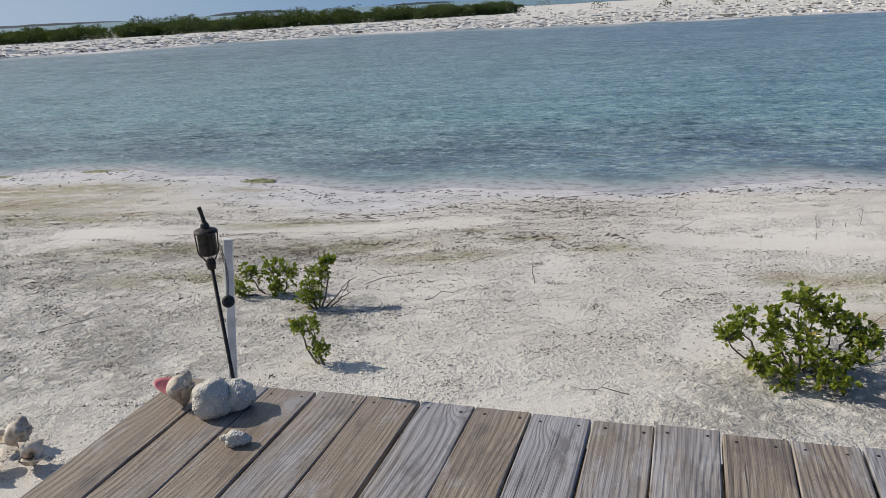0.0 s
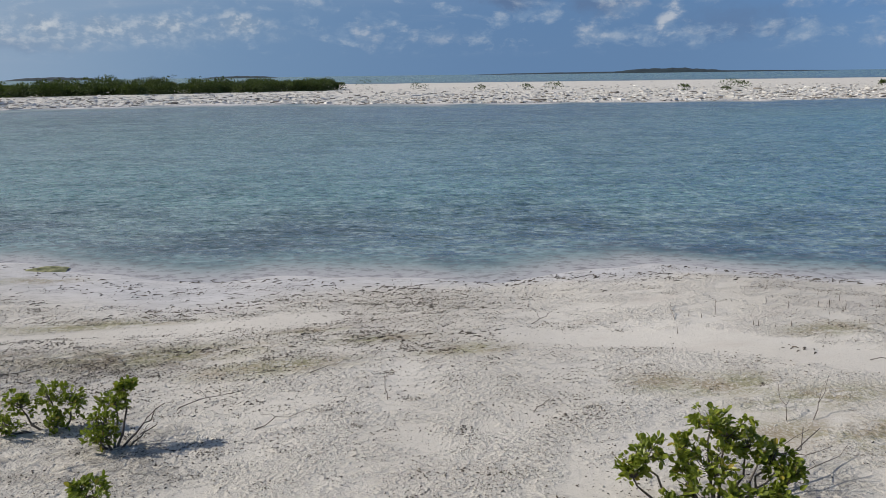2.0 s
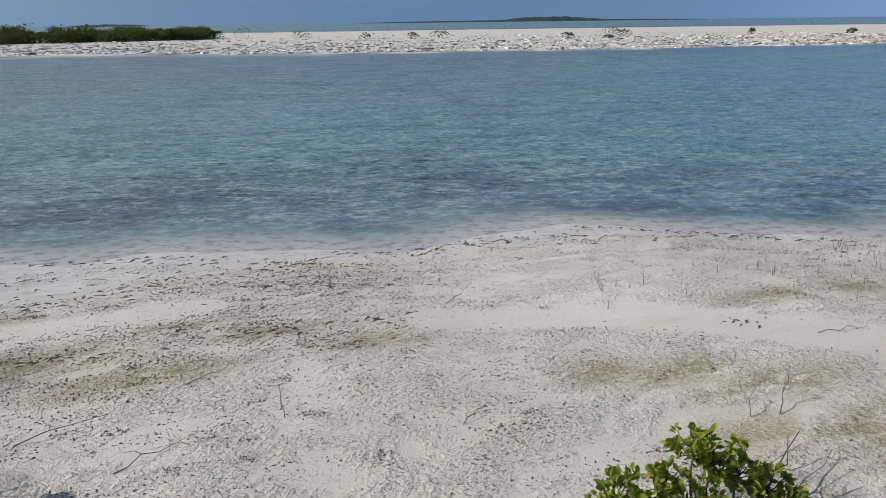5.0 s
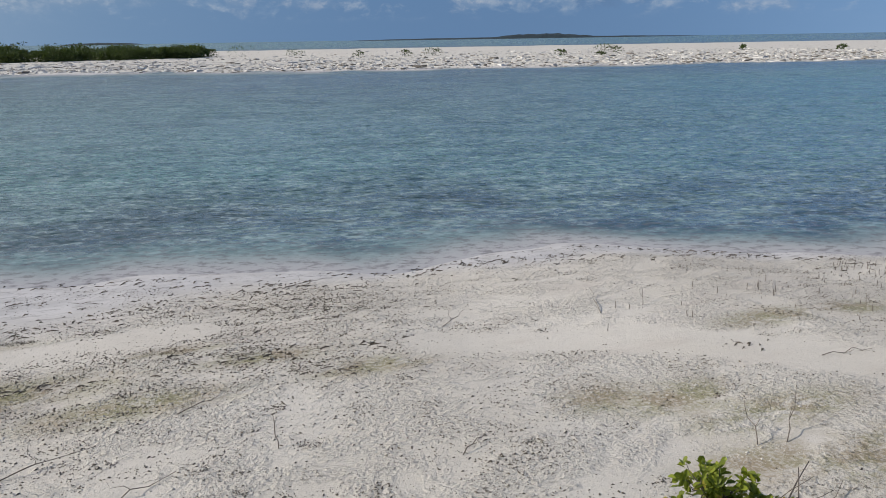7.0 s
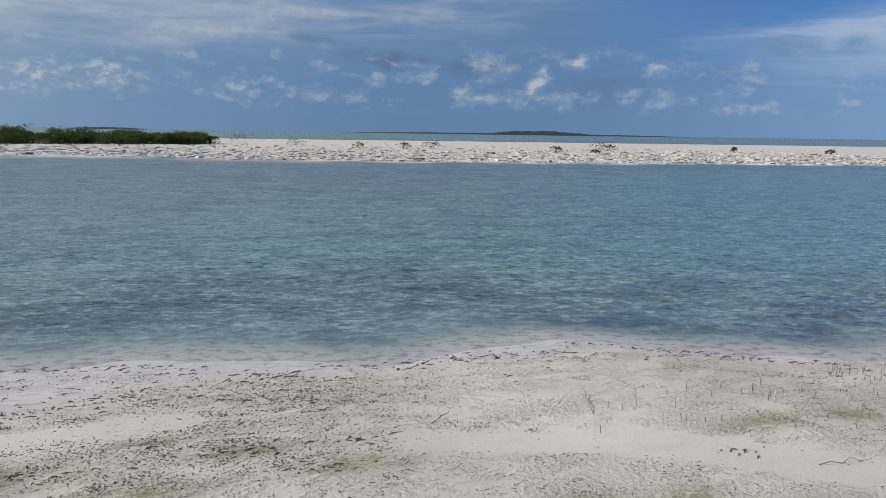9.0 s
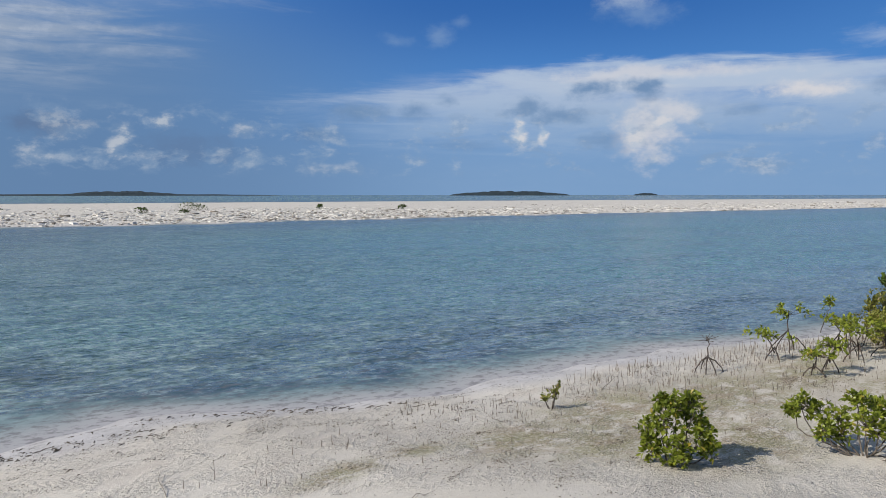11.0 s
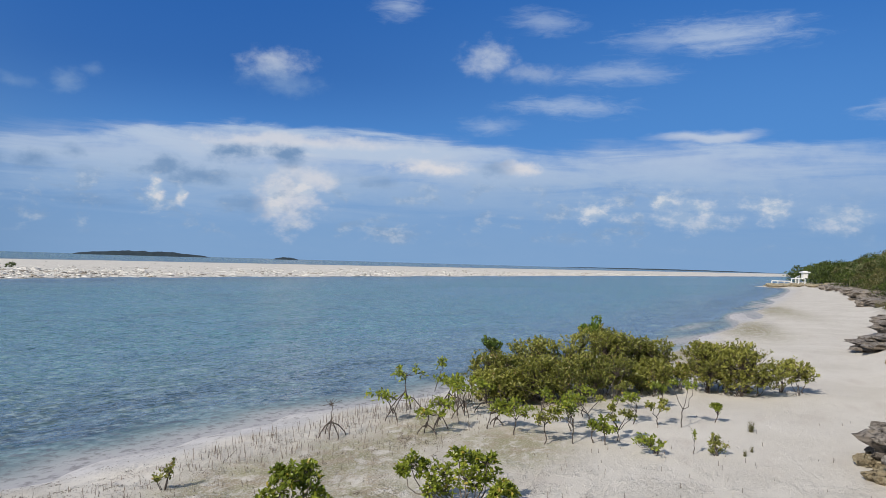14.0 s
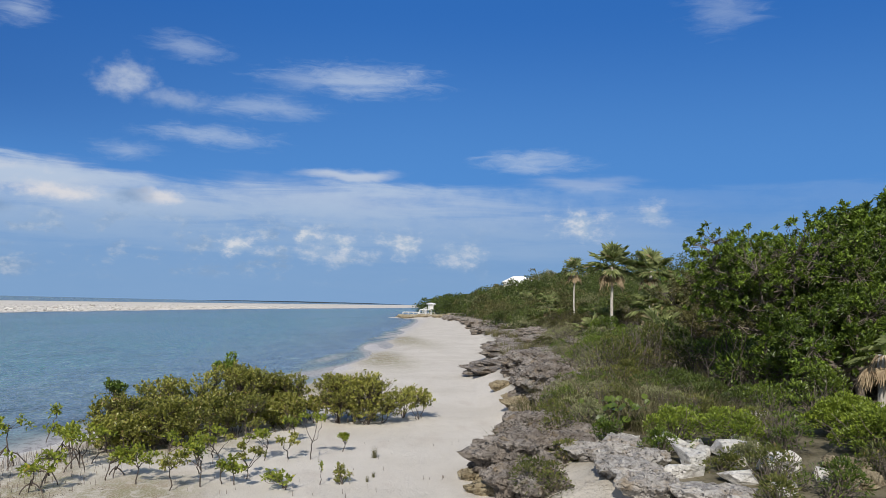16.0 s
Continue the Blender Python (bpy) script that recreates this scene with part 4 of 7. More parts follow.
def build_deck():
    m = Matrix.Translation(CORNER) @ pose(0, 0, 0, 0, 0, TURN)
    deck = thing("deck", "weathered grey-brown timber deck raised above the sand", "deck", m, kind="structure")
    rng = np.random.default_rng(5)
    long, thick, width = 5.2, 0.038, 0.1945
    variants = []
    for i in range(8):
        g = Geo()
        n = 14
        ys = np.linspace(0.0, -long, n)
        edge = rng.normal(size=(2, n)) * 0.0012
        sec = [(0, 0), (0.004, 0.004), (width - 0.004, 0.004), (width, 0), (width, -thick), (0, -thick)]
        v = []
        for j, yy in enumerate(ys):
            cup = rng.normal() * 0.0006
            for q, (sx, sz) in enumerate(sec):
                v.append((sx + (edge[0][j] if sx < width / 2 else edge[1][j]), yy, sz - 0.004 + cup))
        f = [(j * 6 + a, j * 6 + (a + 1) % 6, (j + 1) * 6 + (a + 1) % 6, (j + 1) * 6 + a) for j in range(n - 1) for a in range(6)]
        f += [tuple(range(6))[::-1], tuple((n - 1) * 6 + a for a in range(6))]
        g.add(v, f)
        variants.append(g.mesh("board", BOARD))
    for i in range(30):
        b = new("board", variants[i % 8])
        b.parent = deck
        b.matrix_basis = pose(i * PITCH + rng.normal() * 0.0015, rng.uniform(-0.012, 0.004), rng.normal() * 0.0015, 0, 0, rng.normal() * 0.08)
        nails = Geo()
        for x in (0.035, width - 0.035):
            nails.lathe([(0.0055, -0.002), (0.0055, 0.0012), (0.003, 0.0018)], 7, (x + rng.normal() * 0.006, -0.045 + rng.normal() * 0.004, 0))
        part("nail", nails.mesh("nail", BLACKIRON), None, b, "rusty nail heads")
    for y in (-0.08, -1.3, -2.5, -3.7, -4.9):
        g = Geo()
        g.box((30 * PITCH - 0.06, 0.045, 0.18), Matrix.Translation((15 * PITCH, y - 0.06, -0.042 - 0.09)), 0.004)
        part("joist", g.geo, BOARD, deck)
        for x in (0.25, 2.2, 4.1, 5.9):
            h = DECK_Z - 0.23
            g = Geo()
            g.box((0.1, 0.1, h + 0.25), Matrix.Translation((x, y - 0.06, -0.225 - h / 2 - 0.1)), 0.006)
            part("deck_post", g.geo, BOARD, deck)
    return deck


build_deck()


def shell_whorl(length, seed):
    """A queen-conch-like shell: spiral body with knobbed spire."""
    rng = np.random.default_rng(seed)
    nu, nv = 60, 18
    v = []
    turns = 4.2
    for i in range(nu):
        t = i / (nu - 1)
        ang = t * turns * 2 * np.pi
        s = 0.04 + 0.96 * t ** 1.9
        rad = 0.17 * s
        cz = 0.52 - 0.42 * t ** 1.6
        knob = 1 + 1.15 * max(0.0, math.cos(ang * 3.5)) ** 3 * (t > 0.3)
        for j in range(nv):
            a = j / nv * 2 * np.pi
            out = 0.13 * s + rad * math.cos(a) * (knob if math.sin(a) > 0.1 else 1)
            zz = cz + rad * (1.5 if math.sin(a) < 0 else 0.9 * knob) * math.sin(a)
            v.append((out * math.cos(ang) * length * 1.4, out * math.sin(ang) * length * 1.4, zz * length * 1.3))
    f = [(i * nv + j, i * nv + (j + 1) % nv, (i + 1) * nv + (j + 1) % nv, (i + 1) * nv + j) for i in range(nu - 1) for j in range(nv)]
    v = np.array(v) + rng.normal(size=(nu * nv, 3)) * length * 0.004
    body = Geo()
    body.add(v, f)
    return body


def conch(at, turn, length, seed, label, group="", lipmat=None):
    """Shell on its side: knobbed spire towards +x, flared lip open to the sky at -x."""
    ob = thing("conch_shell", label, "shell", Matrix.Translation(at) @ pose(0, 0, 0, 0, 0, turn), group)
    body = shell_whorl(length * 0.92, seed)
    v = np.concatenate(body.v)
    v = np.stack([v[:, 2] - 0.3 * length, v[:, 1], -v[:, 0]], 1)
    v[:, 2] -= v[:, 2].min() + 0.01 * length
    part("spire", (v, body.f), SHELL, ob, "", True)
    lip = Geo()
    n, m = 22, 7
    pts = []
    for j in range(m):
        q = j / (m - 1)
        for i in range(n):
            a = i / n * 2 * math.pi
            r = q * (1 + 0.08 * math.sin(3 * a + seed))
            pts.append((-0.36 * length + 0.44 * length * r * math.cos(a), 0.06 * length + 0.30 * length * r * math.sin(a), 0.35 * length + 0.10 * length * q * q + 0.05 * length * r * math.sin(a) - 0.10 * length * r * math.cos(a)))
    k = len(pts)
    pts += [(x, y, z - 0.02 * length) for x, y, z in pts]
    f = []
    for j in range(m - 1):
        for i in range(n):
            p = [j * n + i, j * n + (i + 1) % n, (j + 1) * n + (i + 1) % n, (j + 1) * n + i]
            f.append(p)
            f.append([k + t for t in p[::-1]])
    f += [[(m - 1) * n + i, (m - 1) * n + (i + 1) % n, k + (m - 1) * n + (i + 1) % n, k + (m - 1) * n + i] for i in range(n)]
    lip.add(pts, f)
    part("lip", lip.mesh("lip", lipmat or PINK, True), None, ob, "" if lipmat else "flared pink inner lip")
    return ob


def coral_lump(name, at, size, seed, mat, label, category, sub=5, rough=0.12, hollow=None):
    bm = bmesh.new()
    bmesh.ops.create_icosphere(bm, subdivisions=sub, radius=0.5)
    for v in bm.verts:
        p = v.co.copy()
        n = noise.noise(p * 3.1 + Vector((seed, 0, 0))) * 0.8 + noise.noise(p * 7 + Vector((0, seed, 0))) * 0.3
        cell = noise.voronoi(p * 16 + Vector((seed, seed, 0)))[0][0]
        v.co = p * (1 + rough * n * 2 + 0.03 * min(cell, 0.6))
        if hollow:
            v.co *= 1 - 0.55 * math.exp(-((p.normalized() - Vector(hollow).normalized()).length / 0.28) ** 2)
        v.co.x *= size[0]
        v.co.y *= size[1]
        v.co.z = max(v.co.z, -0.42) * size[2]
    low = min(v.co.z for v in bm.verts)
    bmesh.ops.translate(bm, verts=bm.verts, vec=(0, 0, -low))
    me = bpy.data.meshes.new(name)
    bm.to_mesh(me)
    bm.free()
    me.materials.append(mat)
    me.polygons.foreach_set("use_smooth", [True] * len(me.polygons))
    ob = tagged(new(name, me), label=label, category=category)
    ob.location = at
    return ob


coral_lump("brain_coral", (-0.845, 2.53, DECK_Z), (0.148, 0.135, 0.14), 3.0, CORAL, "rounded bleached brain coral lump lying on the deck", "coral")
coral_lump("branching_coral", (-0.778, 2.565, DECK_Z), (0.15, 0.115, 0.115), 8.0, CORAL, "smaller pale coral lump with dark hollow on deck", "coral", 5, 0.16, (-0.35, -0.75, 0.6))
coral_lump("shell_fragment", (-0.715, 2.31, DECK_Z), (0.085, 0.055, 0.05), 13.0, CORAL, "small broken white coral piece on the boards", "coral", 4, 0.25)
conch((-0.965, 2.60, DECK_Z), -20, 0.155, 4, "weathered conch shell with pink lip on the deck")
for i, (x, y, s, t) in enumerate(((-2.72, 4.46, 0.25, 20), (-2.56, 4.24, 0.22, 140), (-2.80, 4.12, 0.21, 250))):
    conch((x, y, float(land(x, y)) - 0.01), t, s, 20 + i, "bleached conch shell lying on the sand", "conch shells on the sand", SHELL)


def build_torch():
    foot, neck = Vector((-0.852, 2.90, 0.95)), Vector((-0.878, 2.86, 1.955))
    torch = thing("garden_torch", "rusty black iron garden torch leaning beside a white stake", "torch", Matrix.Translation((-0.74, 2.93, -0.1)))
    o = Vector((-0.74, 2.93, -0.1))
    way = (neck - foot).normalized()
    low = foot + way * ((-0.1 - foot.z) / way.z)
    g = Geo()
    g.tube([low - o, neck - o], [0.0075, 0.0075], 8)
    g.lathe([(0.016, -0.02), (0.02, 0.0), (0.014, 0.02)], 10, neck - o)
    part("pole", g.mesh("pole", BLACKIRON, True), None, torch)
    c = neck + Vector((-0.003, 0, 0.036)) - o
    g = Geo()
    g.lathe([(0.029, 0.0), (0.034, 0.004), (0.034, 0.082), (0.032, 0.088)], 20, c)
    can = part("canister", g.mesh("canister", BLACKIRON), None, torch, "black metal fuel canister")
    g = Geo()
    g.lathe([(0.043, 0.086), (0.045, 0.091), (0.040, 0.098), (0.018, 0.106), (0.014, 0.122), (0.010, 0.126)], 20, c)
    part("lid", g.mesh("lid", BLACKIRON), None, can)
    g = Geo()
    g.tube([c + Vector((0, 0, 0.122)), c + Vector((-0.005, 0, 0.155)), c + Vector((-0.012, 0, 0.185))], [0.009, 0.007, 0.008], 8)
    part("wick_holder", g.mesh("wick_holder", BLACKIRON), None, can)
    for i in range(4):
        a = i * math.pi / 2 + 0.5
        d = Vector((math.cos(a), math.sin(a), 0))
        g = Geo()
        g.tube([neck - o, neck - o + d * 0.018 + Vector((0, 0, 0.015)), c + d * 0.038 + Vector((0, 0, 0.010)), c + d * 0.042 + Vector((0, 0, 0.09))], 0.0028, 6)
        part("cage_rod", g.mesh("cage_rod", BLACKIRON), None, torch)
    g = Geo()
    a, b = Vector((-0.835, 2.85, 2.03)) - o, Vector((-0.828, 2.84, 1.83)) - o
    for i in range(22):
        p = a.lerp(b, i / 21) + Vector((0, 0.0, 0)) + Vector((0.012, 0, 0)) * math.sin(i / 21 * 3.1)
        ring = [(p + Vector((0.004 * math.cos(t), 0.004 * math.sin(t) * (i % 2), 0.0065 * math.sin(t)))) for t in np.linspace(0, 2 * np.pi, 7)]
        g.tube(ring, 0.0014, 4)
    chain = part("chain", g.mesh("chain", BLACKIRON), None, torch)
    g = Geo()
    g.lathe([(0.020, -0.02), (0.024, -0.018), (0.024, 0.012), (0.018, 0.018)], 16)
    cap = part("snuffer_cap", g.mesh("snuffer_cap", BLACKIRON), None, chain)
    cap.matrix_basis = Matrix.Translation(Vector((-0.826, 2.83, 1.81)) - o) @ pose(0, 0, 0, 70, 0, 20)


build_torch()
stake = thing("white_stake", "white painted wooden stake standing in the sand", "post", pose(-1.037, 2.93, -0.15, 0, 5.5, 8))
g = Geo()
g.box((0.034, 0.022, 2.18), Matrix.Translation((0, 0, 1.09)), 0.003)
part("lath", g.geo, WHITEWOOD, stake)

# ---- plants on the open beach ----
def fanned(spots, way):
    """Clumps given as (across, up, along, radius) for a bush that is widest across that way, in degrees from north."""
    c, n = math.cos(radians(way)), math.sin(radians(way))
    return [(a * c + b * n, -a * n + b * c, h, r) for a, h, b, r in spots]


def open_bush(label, at, clumps, seed, per, leafmat, sticks=(), leaf=(0.052, 0.033), size=1.0):
    """A bush of separate leaf clumps (x, y, z, radius) on crooked bare stems, with gaps between them."""
    rng = np.random.default_rng(seed)
    ob = thing("mangrove_seedling_bush", label, "bush", pose(at[0], at[1], float(land(*at)) - 0.01))
    stems, crown = Geo(), Geo()
    for cx, cy, cz, r in clumps:
        c = np.array([cx, cy, cz]) * size
        r = r * size
        root = np.array([cx * 0.12, cy * 0.12, -0.03])
        bend = root + (c - root) * 0.55 + np.array([cx * 0.15, cy * 0.15, -0.12 * cz])
        limb = np.concatenate([bent(root, bend, rng, 4, 0.25), bent(bend, c - [0, 0, r * 0.3], rng, 4, 0.25)[1:]])
        stems.tube(limb, np.linspace(0.011, 0.005, len(limb)), 5, False)
        tips = c + sphere_dirs(per, rng, 0.3) * r * rng.uniform(0.35, 1.15, (per, 1)) * np.array([1.05, 1.0, 0.85])
        tips[:, 2] = np.maximum(tips[:, 2], 0.02)
        for t in tips:
            stems.tube(bent(c - [0, 0, r * 0.3], t, rng, 4, 0.3), np.linspace(0.004, 0.0018, 4), 3, False)
        k = 7
        at2 = np.repeat(tips, k, 0) + rng.normal(size=(per * k, 3)) * 0.010
        way = np.repeat((tips - c) / r, k, 0) * 0.5 + sphere_dirs(per * k, rng) * 0.9 + np.array([0, 0, 0.45])
        crown.leaves(at2, way, leaf[0], leaf[1], rng)
    for sx, sy, sz in sticks:
        stems.tube(bent((0.05, 0.0, 0.0), (sx, sy, sz), rng, 7, 0.22), np.linspace(0.009, 0.003, 7), 5)
        stems.tube(bent((sx * 0.6, sy * 0.6, sz * 0.6), (sx * 0.85, sy * 0.4, sz * 1.3), rng, 5, 0.3), np.linspace(0.004, 0.002, 5), 4)
    part("branchwork", stems.mesh("branchwork", BARK, True), None, ob)
    part("foliage", crown.mesh("foliage", leafmat), None, ob)
    return ob



open_bush("bright green leafy mangrove bush on bare sand", (2.44, 5.0), fanned([(-0.40, 0.34, 0.02, 0.11), (-0.47, 0.25, -0.08, 0.08), (-0.03, 0.50, 0.16, 0.11), (0.07, 0.43, 0.20, 0.13), (0.19, 0.40, 0.16, 0.12), (0.32, 0.33, 0.14, 0.11), (0.41, 0.30, 0.02, 0.08), (0.0, 0.28, 0.05, 0.15), (-0.13, 0.22, -0.08, 0.14),
                                                                                   (0.12, 0.18, -0.18, 0.14), (-0.06, 0.11, -0.30, 0.13), (-0.26, 0.13, -0.22, 0.10), (0.22, 0.13, -0.28, 0.10), (-0.17, 0.36, 0.08, 0.10), (0.30, 0.18, -0.05, 0.09)], 27), 11, 22, SPROUT, [(0.85, 0.35, 0.30), (1.15, 0.55, 0.16)], (0.046, 0.030), 1.0)
open_bush("small green mangrove sprig with bent stem", (-0.95, 5.56), [(-0.10, 0.06, 0.30, 0.08), (-0.03, 0.0, 0.15, 0.07), (-0.20, 0.14, 0.30, 0.06)], 12, 16, SPROUT, (), (0.040, 0.024))
open_bush("small leafy mangrove bush growing from sand", (-1.19, 6.92), [(-0.06, 0.0, 0.20, 0.11), (0.02, 0.08, 0.32, 0.09), (-0.08, 0.0, 0.10, 0.10), (0.10, 0.14, 0.42, 0.055)], 13, 28, SPROUT, [(0.34, 0.3, 0.20), (0.3, 0.1, 0.12)], (0.040, 0.024))
open_bush("low spreading mangrove bush on the sand", (-1.66, 7.38), [(-0.30, 0.1, 0.26, 0.13), (-0.05, 0.12, 0.30, 0.14), (0.14, 0.05, 0.24, 0.12), (-0.42, -0.05, 0.12, 0.12), (0.0, -0.02, 0.10, 0.12)], 14, 26, SPROUT, (), (0.042, 0.026), 0.84)
open_bush("upright bright green mangrove bush on sand", (8.22, 5.80), fanned([(-0.28, 0.34, 0.0, 0.15), (0.0, 0.62, 0.1, 0.16), (0.18, 0.72, 0.0, 0.12), (0.30, 0.40, 0.1, 0.15), (-0.12, 0.48, -0.1, 0.17), (0.10, 0.28, -0.2, 0.17), (-0.22, 0.16, -0.1, 0.14), (0.38, 0.20, 0.0, 0.13), (0.02, 0.14, -0.25, 0.14), (-0.10, 0.66, 0.15, 0.10), (0.2, 0.5, 0.3, 0.13)], 66), 15, 26, SPROUT, (), (0.058, 0.035), 0.9)
open_bush("wide open mangrove bush above its own shade", (9.80, 4.33), fanned([(-0.74, 0.58, 0.0, 0.15), (-0.52, 0.50, 0.2, 0.15), (-0.50, 0.34, -0.1, 0.13), (-0.28, 0.44, 0.1, 0.17), (-0.12, 0.70, 0.0, 0.13), (-0.05, 0.48, -0.2, 0.16), (0.10, 0.60, 0.2, 0.15), (0.26, 0.62, 0.0, 0.12), (0.30, 0.40, 0.1, 0.16), (0.12, 0.36, -0.1, 0.14),
                                                                                 (0.50, 0.28, 0.0, 0.12), (0.62, 0.20, 0.1, 0.09), (-0.30, 0.28, 0.0, 0.13), (0.34, 0.22, -0.2, 0.10), (-0.84, 0.50, 0.1, 0.08)], 69), 16, 22, SPROUT, [(0.3, -0.6, 0.12)], (0.056, 0.034), 0.86)
plant("mangrove_sapling", "thin leaning mangrove sapling among root sprouts", "sapling", (9.6, 8.05), (0.34, 0.3, 0.5), 17, 22, 6, (0.05, 0.028), 0.009, 4, 1, 0.02, MANGROVE, DARKROOT, up=0.6, spray=0.07, floor=0.3)

def sapling(x, y, h, w, seed, mat):
    """A spindly young mangrove: crooked bare stems, flat tufts of leaves near the top."""
    rng = np.random.default_rng(seed)
    ob = thing("mangrove_sapling", "young mangrove sapling with thin crooked stem and leaf tufts", "sapling", pose(x, y, float(land(x, y)) - 0.01, 0, 0, seed * 40), "mangrove saplings")
    stems, crown = Geo(), Geo()
    lean = rng.normal(size=2) * 0.12 * h
    fork = np.array([lean[0], lean[1], h * rng.uniform(0.3, 0.5)])
    stems.tube(bent((0, 0, -0.04), fork, rng, 6, 0.25), np.linspace(0.012, 0.008, 6), 5, False)
    for _ in range(rng.integers(3, 6)):
        c = np.array([lean[0] + rng.normal() * w * 0.30, lean[1] + rng.normal() * w * 0.30, h * rng.uniform(0.62, 0.95)])
        stems.tube(bent(fork, c, rng, 5, 0.3), np.linspace(0.007, 0.004, 5), 4, False)
        k = 11
        tips = c + sphere_dirs(k, rng, 0.2) * w * 0.20 * rng.uniform(0.4, 1.1, (k, 1)) * np.array([1.1, 1.1, 0.6])
        for t in tips:
            stems.tube(bent(c, t, rng, 4, 0.3), np.linspace(0.004, 0.002, 4), 3, False)
        at2 = np.repeat(tips, 6, 0) + rng.normal(size=(k * 6, 3)) * 0.012
        crown.leaves(at2, sphere_dirs(k * 6, rng, 0.5), 0.056, 0.033, rng)
    part("branchwork", stems.mesh("branchwork", DARKROOT, True), None, ob)
    part("foliage", crown.mesh("foliage", mat), None, ob)
    return ob


for i, (x, y, h, w) in enumerate(((13.40, 3.80, 0.60, 0.55), (13.59, 3.39, 0.72, 0.5), (13.69, 2.90, 0.36, 0.4), (14.06, 2.72, 0.56, 0.45), (15.5, 2.48, 0.6, 0.65), (13.94, 4.40, 0.6, 0.6), (15.6, 2.04, 0.5, 0.45),
                                  (15.53, 1.69, 0.85, 0.4), (16.27, 1.01, 0.36, 0.18), (16.8, 4.27, 0.62, 0.7), (13.75, 3.1, 0.45, 0.4),
                                  (14.6, 3.5, 0.62, 0.5), (15.1, 3.2, 0.55, 0.5), (14.9, 4.1, 0.7, 0.6), (15.9, 3.4, 0.72, 0.6), (16.4, 2.9, 0.66, 0.6), (14.3, 4.9, 0.55, 0.5), (17.4, 1.9, 0.6, 0.5))):
    sapling(x, y, h, w, 40 + i, SPROUT if i % 3 else MANGROVE)
plant("mangrove_sapling", "squat leafy mangrove sapling beside dead grass", "sapling", (13.5, 1.24), (0.40, 0.36, 0.48), 48, 34, 7, (0.05, 0.028), 0.011, 5, 2, 0.03, MANGROVE, DARKROOT, group="mangrove saplings", spray=0.07, floor=0.1, lumps=5, low=0.15)
plant("mangrove_sapling", "low sprawling mangrove sapling on sand", "sapling", (13.33, 2.10), (0.85, 0.7, 0.36), 60, 34, 7, (0.06, 0.036), 0.011, 5, 1, 0.03, SPROUT, DARKROOT, group="mangrove saplings", spray=0.08, floor=0.35, lumps=4)


def prop_sapling(at, h, crown_w, seed, legs, leaves=True, label="young mangrove on arched prop roots at the water's edge"):
    """A red mangrove sapling: arched prop roots, a bare stem, a tuft of leaves."""
    rng = np.random.default_rng(seed)
    ob = thing("prop_root_mangrove", label, "mangrove", pose(at[0], at[1], float(land(*at)), 0, 0, seed * 37), "mangroves on prop roots")
    knee = h * 0.48
    for i in range(legs):
        a = i * 2 * math.pi / legs + rng.uniform(-0.4, 0.4)
        r = h * rng.uniform(0.25, 0.55)
        p = [(0, 0, knee * rng.uniform(0.7, 1.1)), (r * 0.45 * math.cos(a), r * 0.45 * math.sin(a), knee * 0.62), (r * 0.85 * math.cos(a), r * 0.85 * math.sin(a), knee * 0.2), (r * math.cos(a), r * math.sin(a), -0.06)]
        g = Geo()
        g.tube(p, [0.012, 0.011, 0.010, 0.008], 5)
        part("prop_root", g.mesh("prop_root", DARKROOT, True), None, ob)
    g = Geo()
    top = np.array([rng.normal() * 0.05, rng.normal() * 0.05, h * 0.92])
    g.tube(bent((0, 0, knee * 0.6), top, rng, 5, 0.2), np.linspace(0.013, 0.006, 5), 6)
    tips = top + np.c_[rng.normal(size=(9, 2)) * crown_w * 0.34, rng.uniform(-0.12, 0.10, 9) * h]
    twigs = Geo()
    for t in tips:
        twigs.tube(bent(top - [0, 0, 0.1 * h], t, rng, 4, 0.3), np.linspace(0.006, 0.003, 4), 4)
    part("stem", g.mesh("stem", DARKROOT, True), None, ob)
    part("branchwork", twigs.mesh("branchwork", DARKROOT, True), None, ob)
    if leaves:
        c = Geo()
        n = 9 * 13
        at2 = np.repeat(tips, 13, 0) + rng.normal(size=(n, 3)) * 0.03
        c.leaves(at2, sphere_dirs(n, rng, 0.5), 0.08, 0.042, rng)
        part("foliage", c.mesh("foliage", SPROUT), None, ob)
    return ob


prop_sapling((13.04, 7.26), 0.62, 0.3, 1, 5, False, "dead leafless mangrove standing on splayed roots")
prop_sapling((15.62, 6.74), 0.84, 0.42, 2, 5)
prop_sapling((14.59, 6.67), 0.5, 0.42, 3, 3)
plant("mangrove_sapling", "single thin mangrove shoot with a leaf tuft", "sapling", (13.43, 1.59), (0.12, 0.12, 0.44), 64, 4, 6, (0.05, 0.03), 0.008, 1, 1, 0.01, SPROUT, DARKROOT, group="mangrove saplings", floor=0.85, lumps=1)
prop_sapling((19.46, 6.99), 0.74, 0.12, 4, 2, True, "lone thin mangrove shoot standing in the shallows")
for i, (x, y, h) in enumerate(((13.61, 5.8, 0.40), (14.12, 5.69, 0.52), (15.56, 5.69, 0.60), (15.25, 5.51, 0.58), (14.59, 4.81, 0.34), (16.2, 5.9, 0.62), (15.9, 5.2, 0.58), (16.6, 6.1, 0.55))):
    prop_sapling((x, y), h, 0.36, 10 + i, 3)

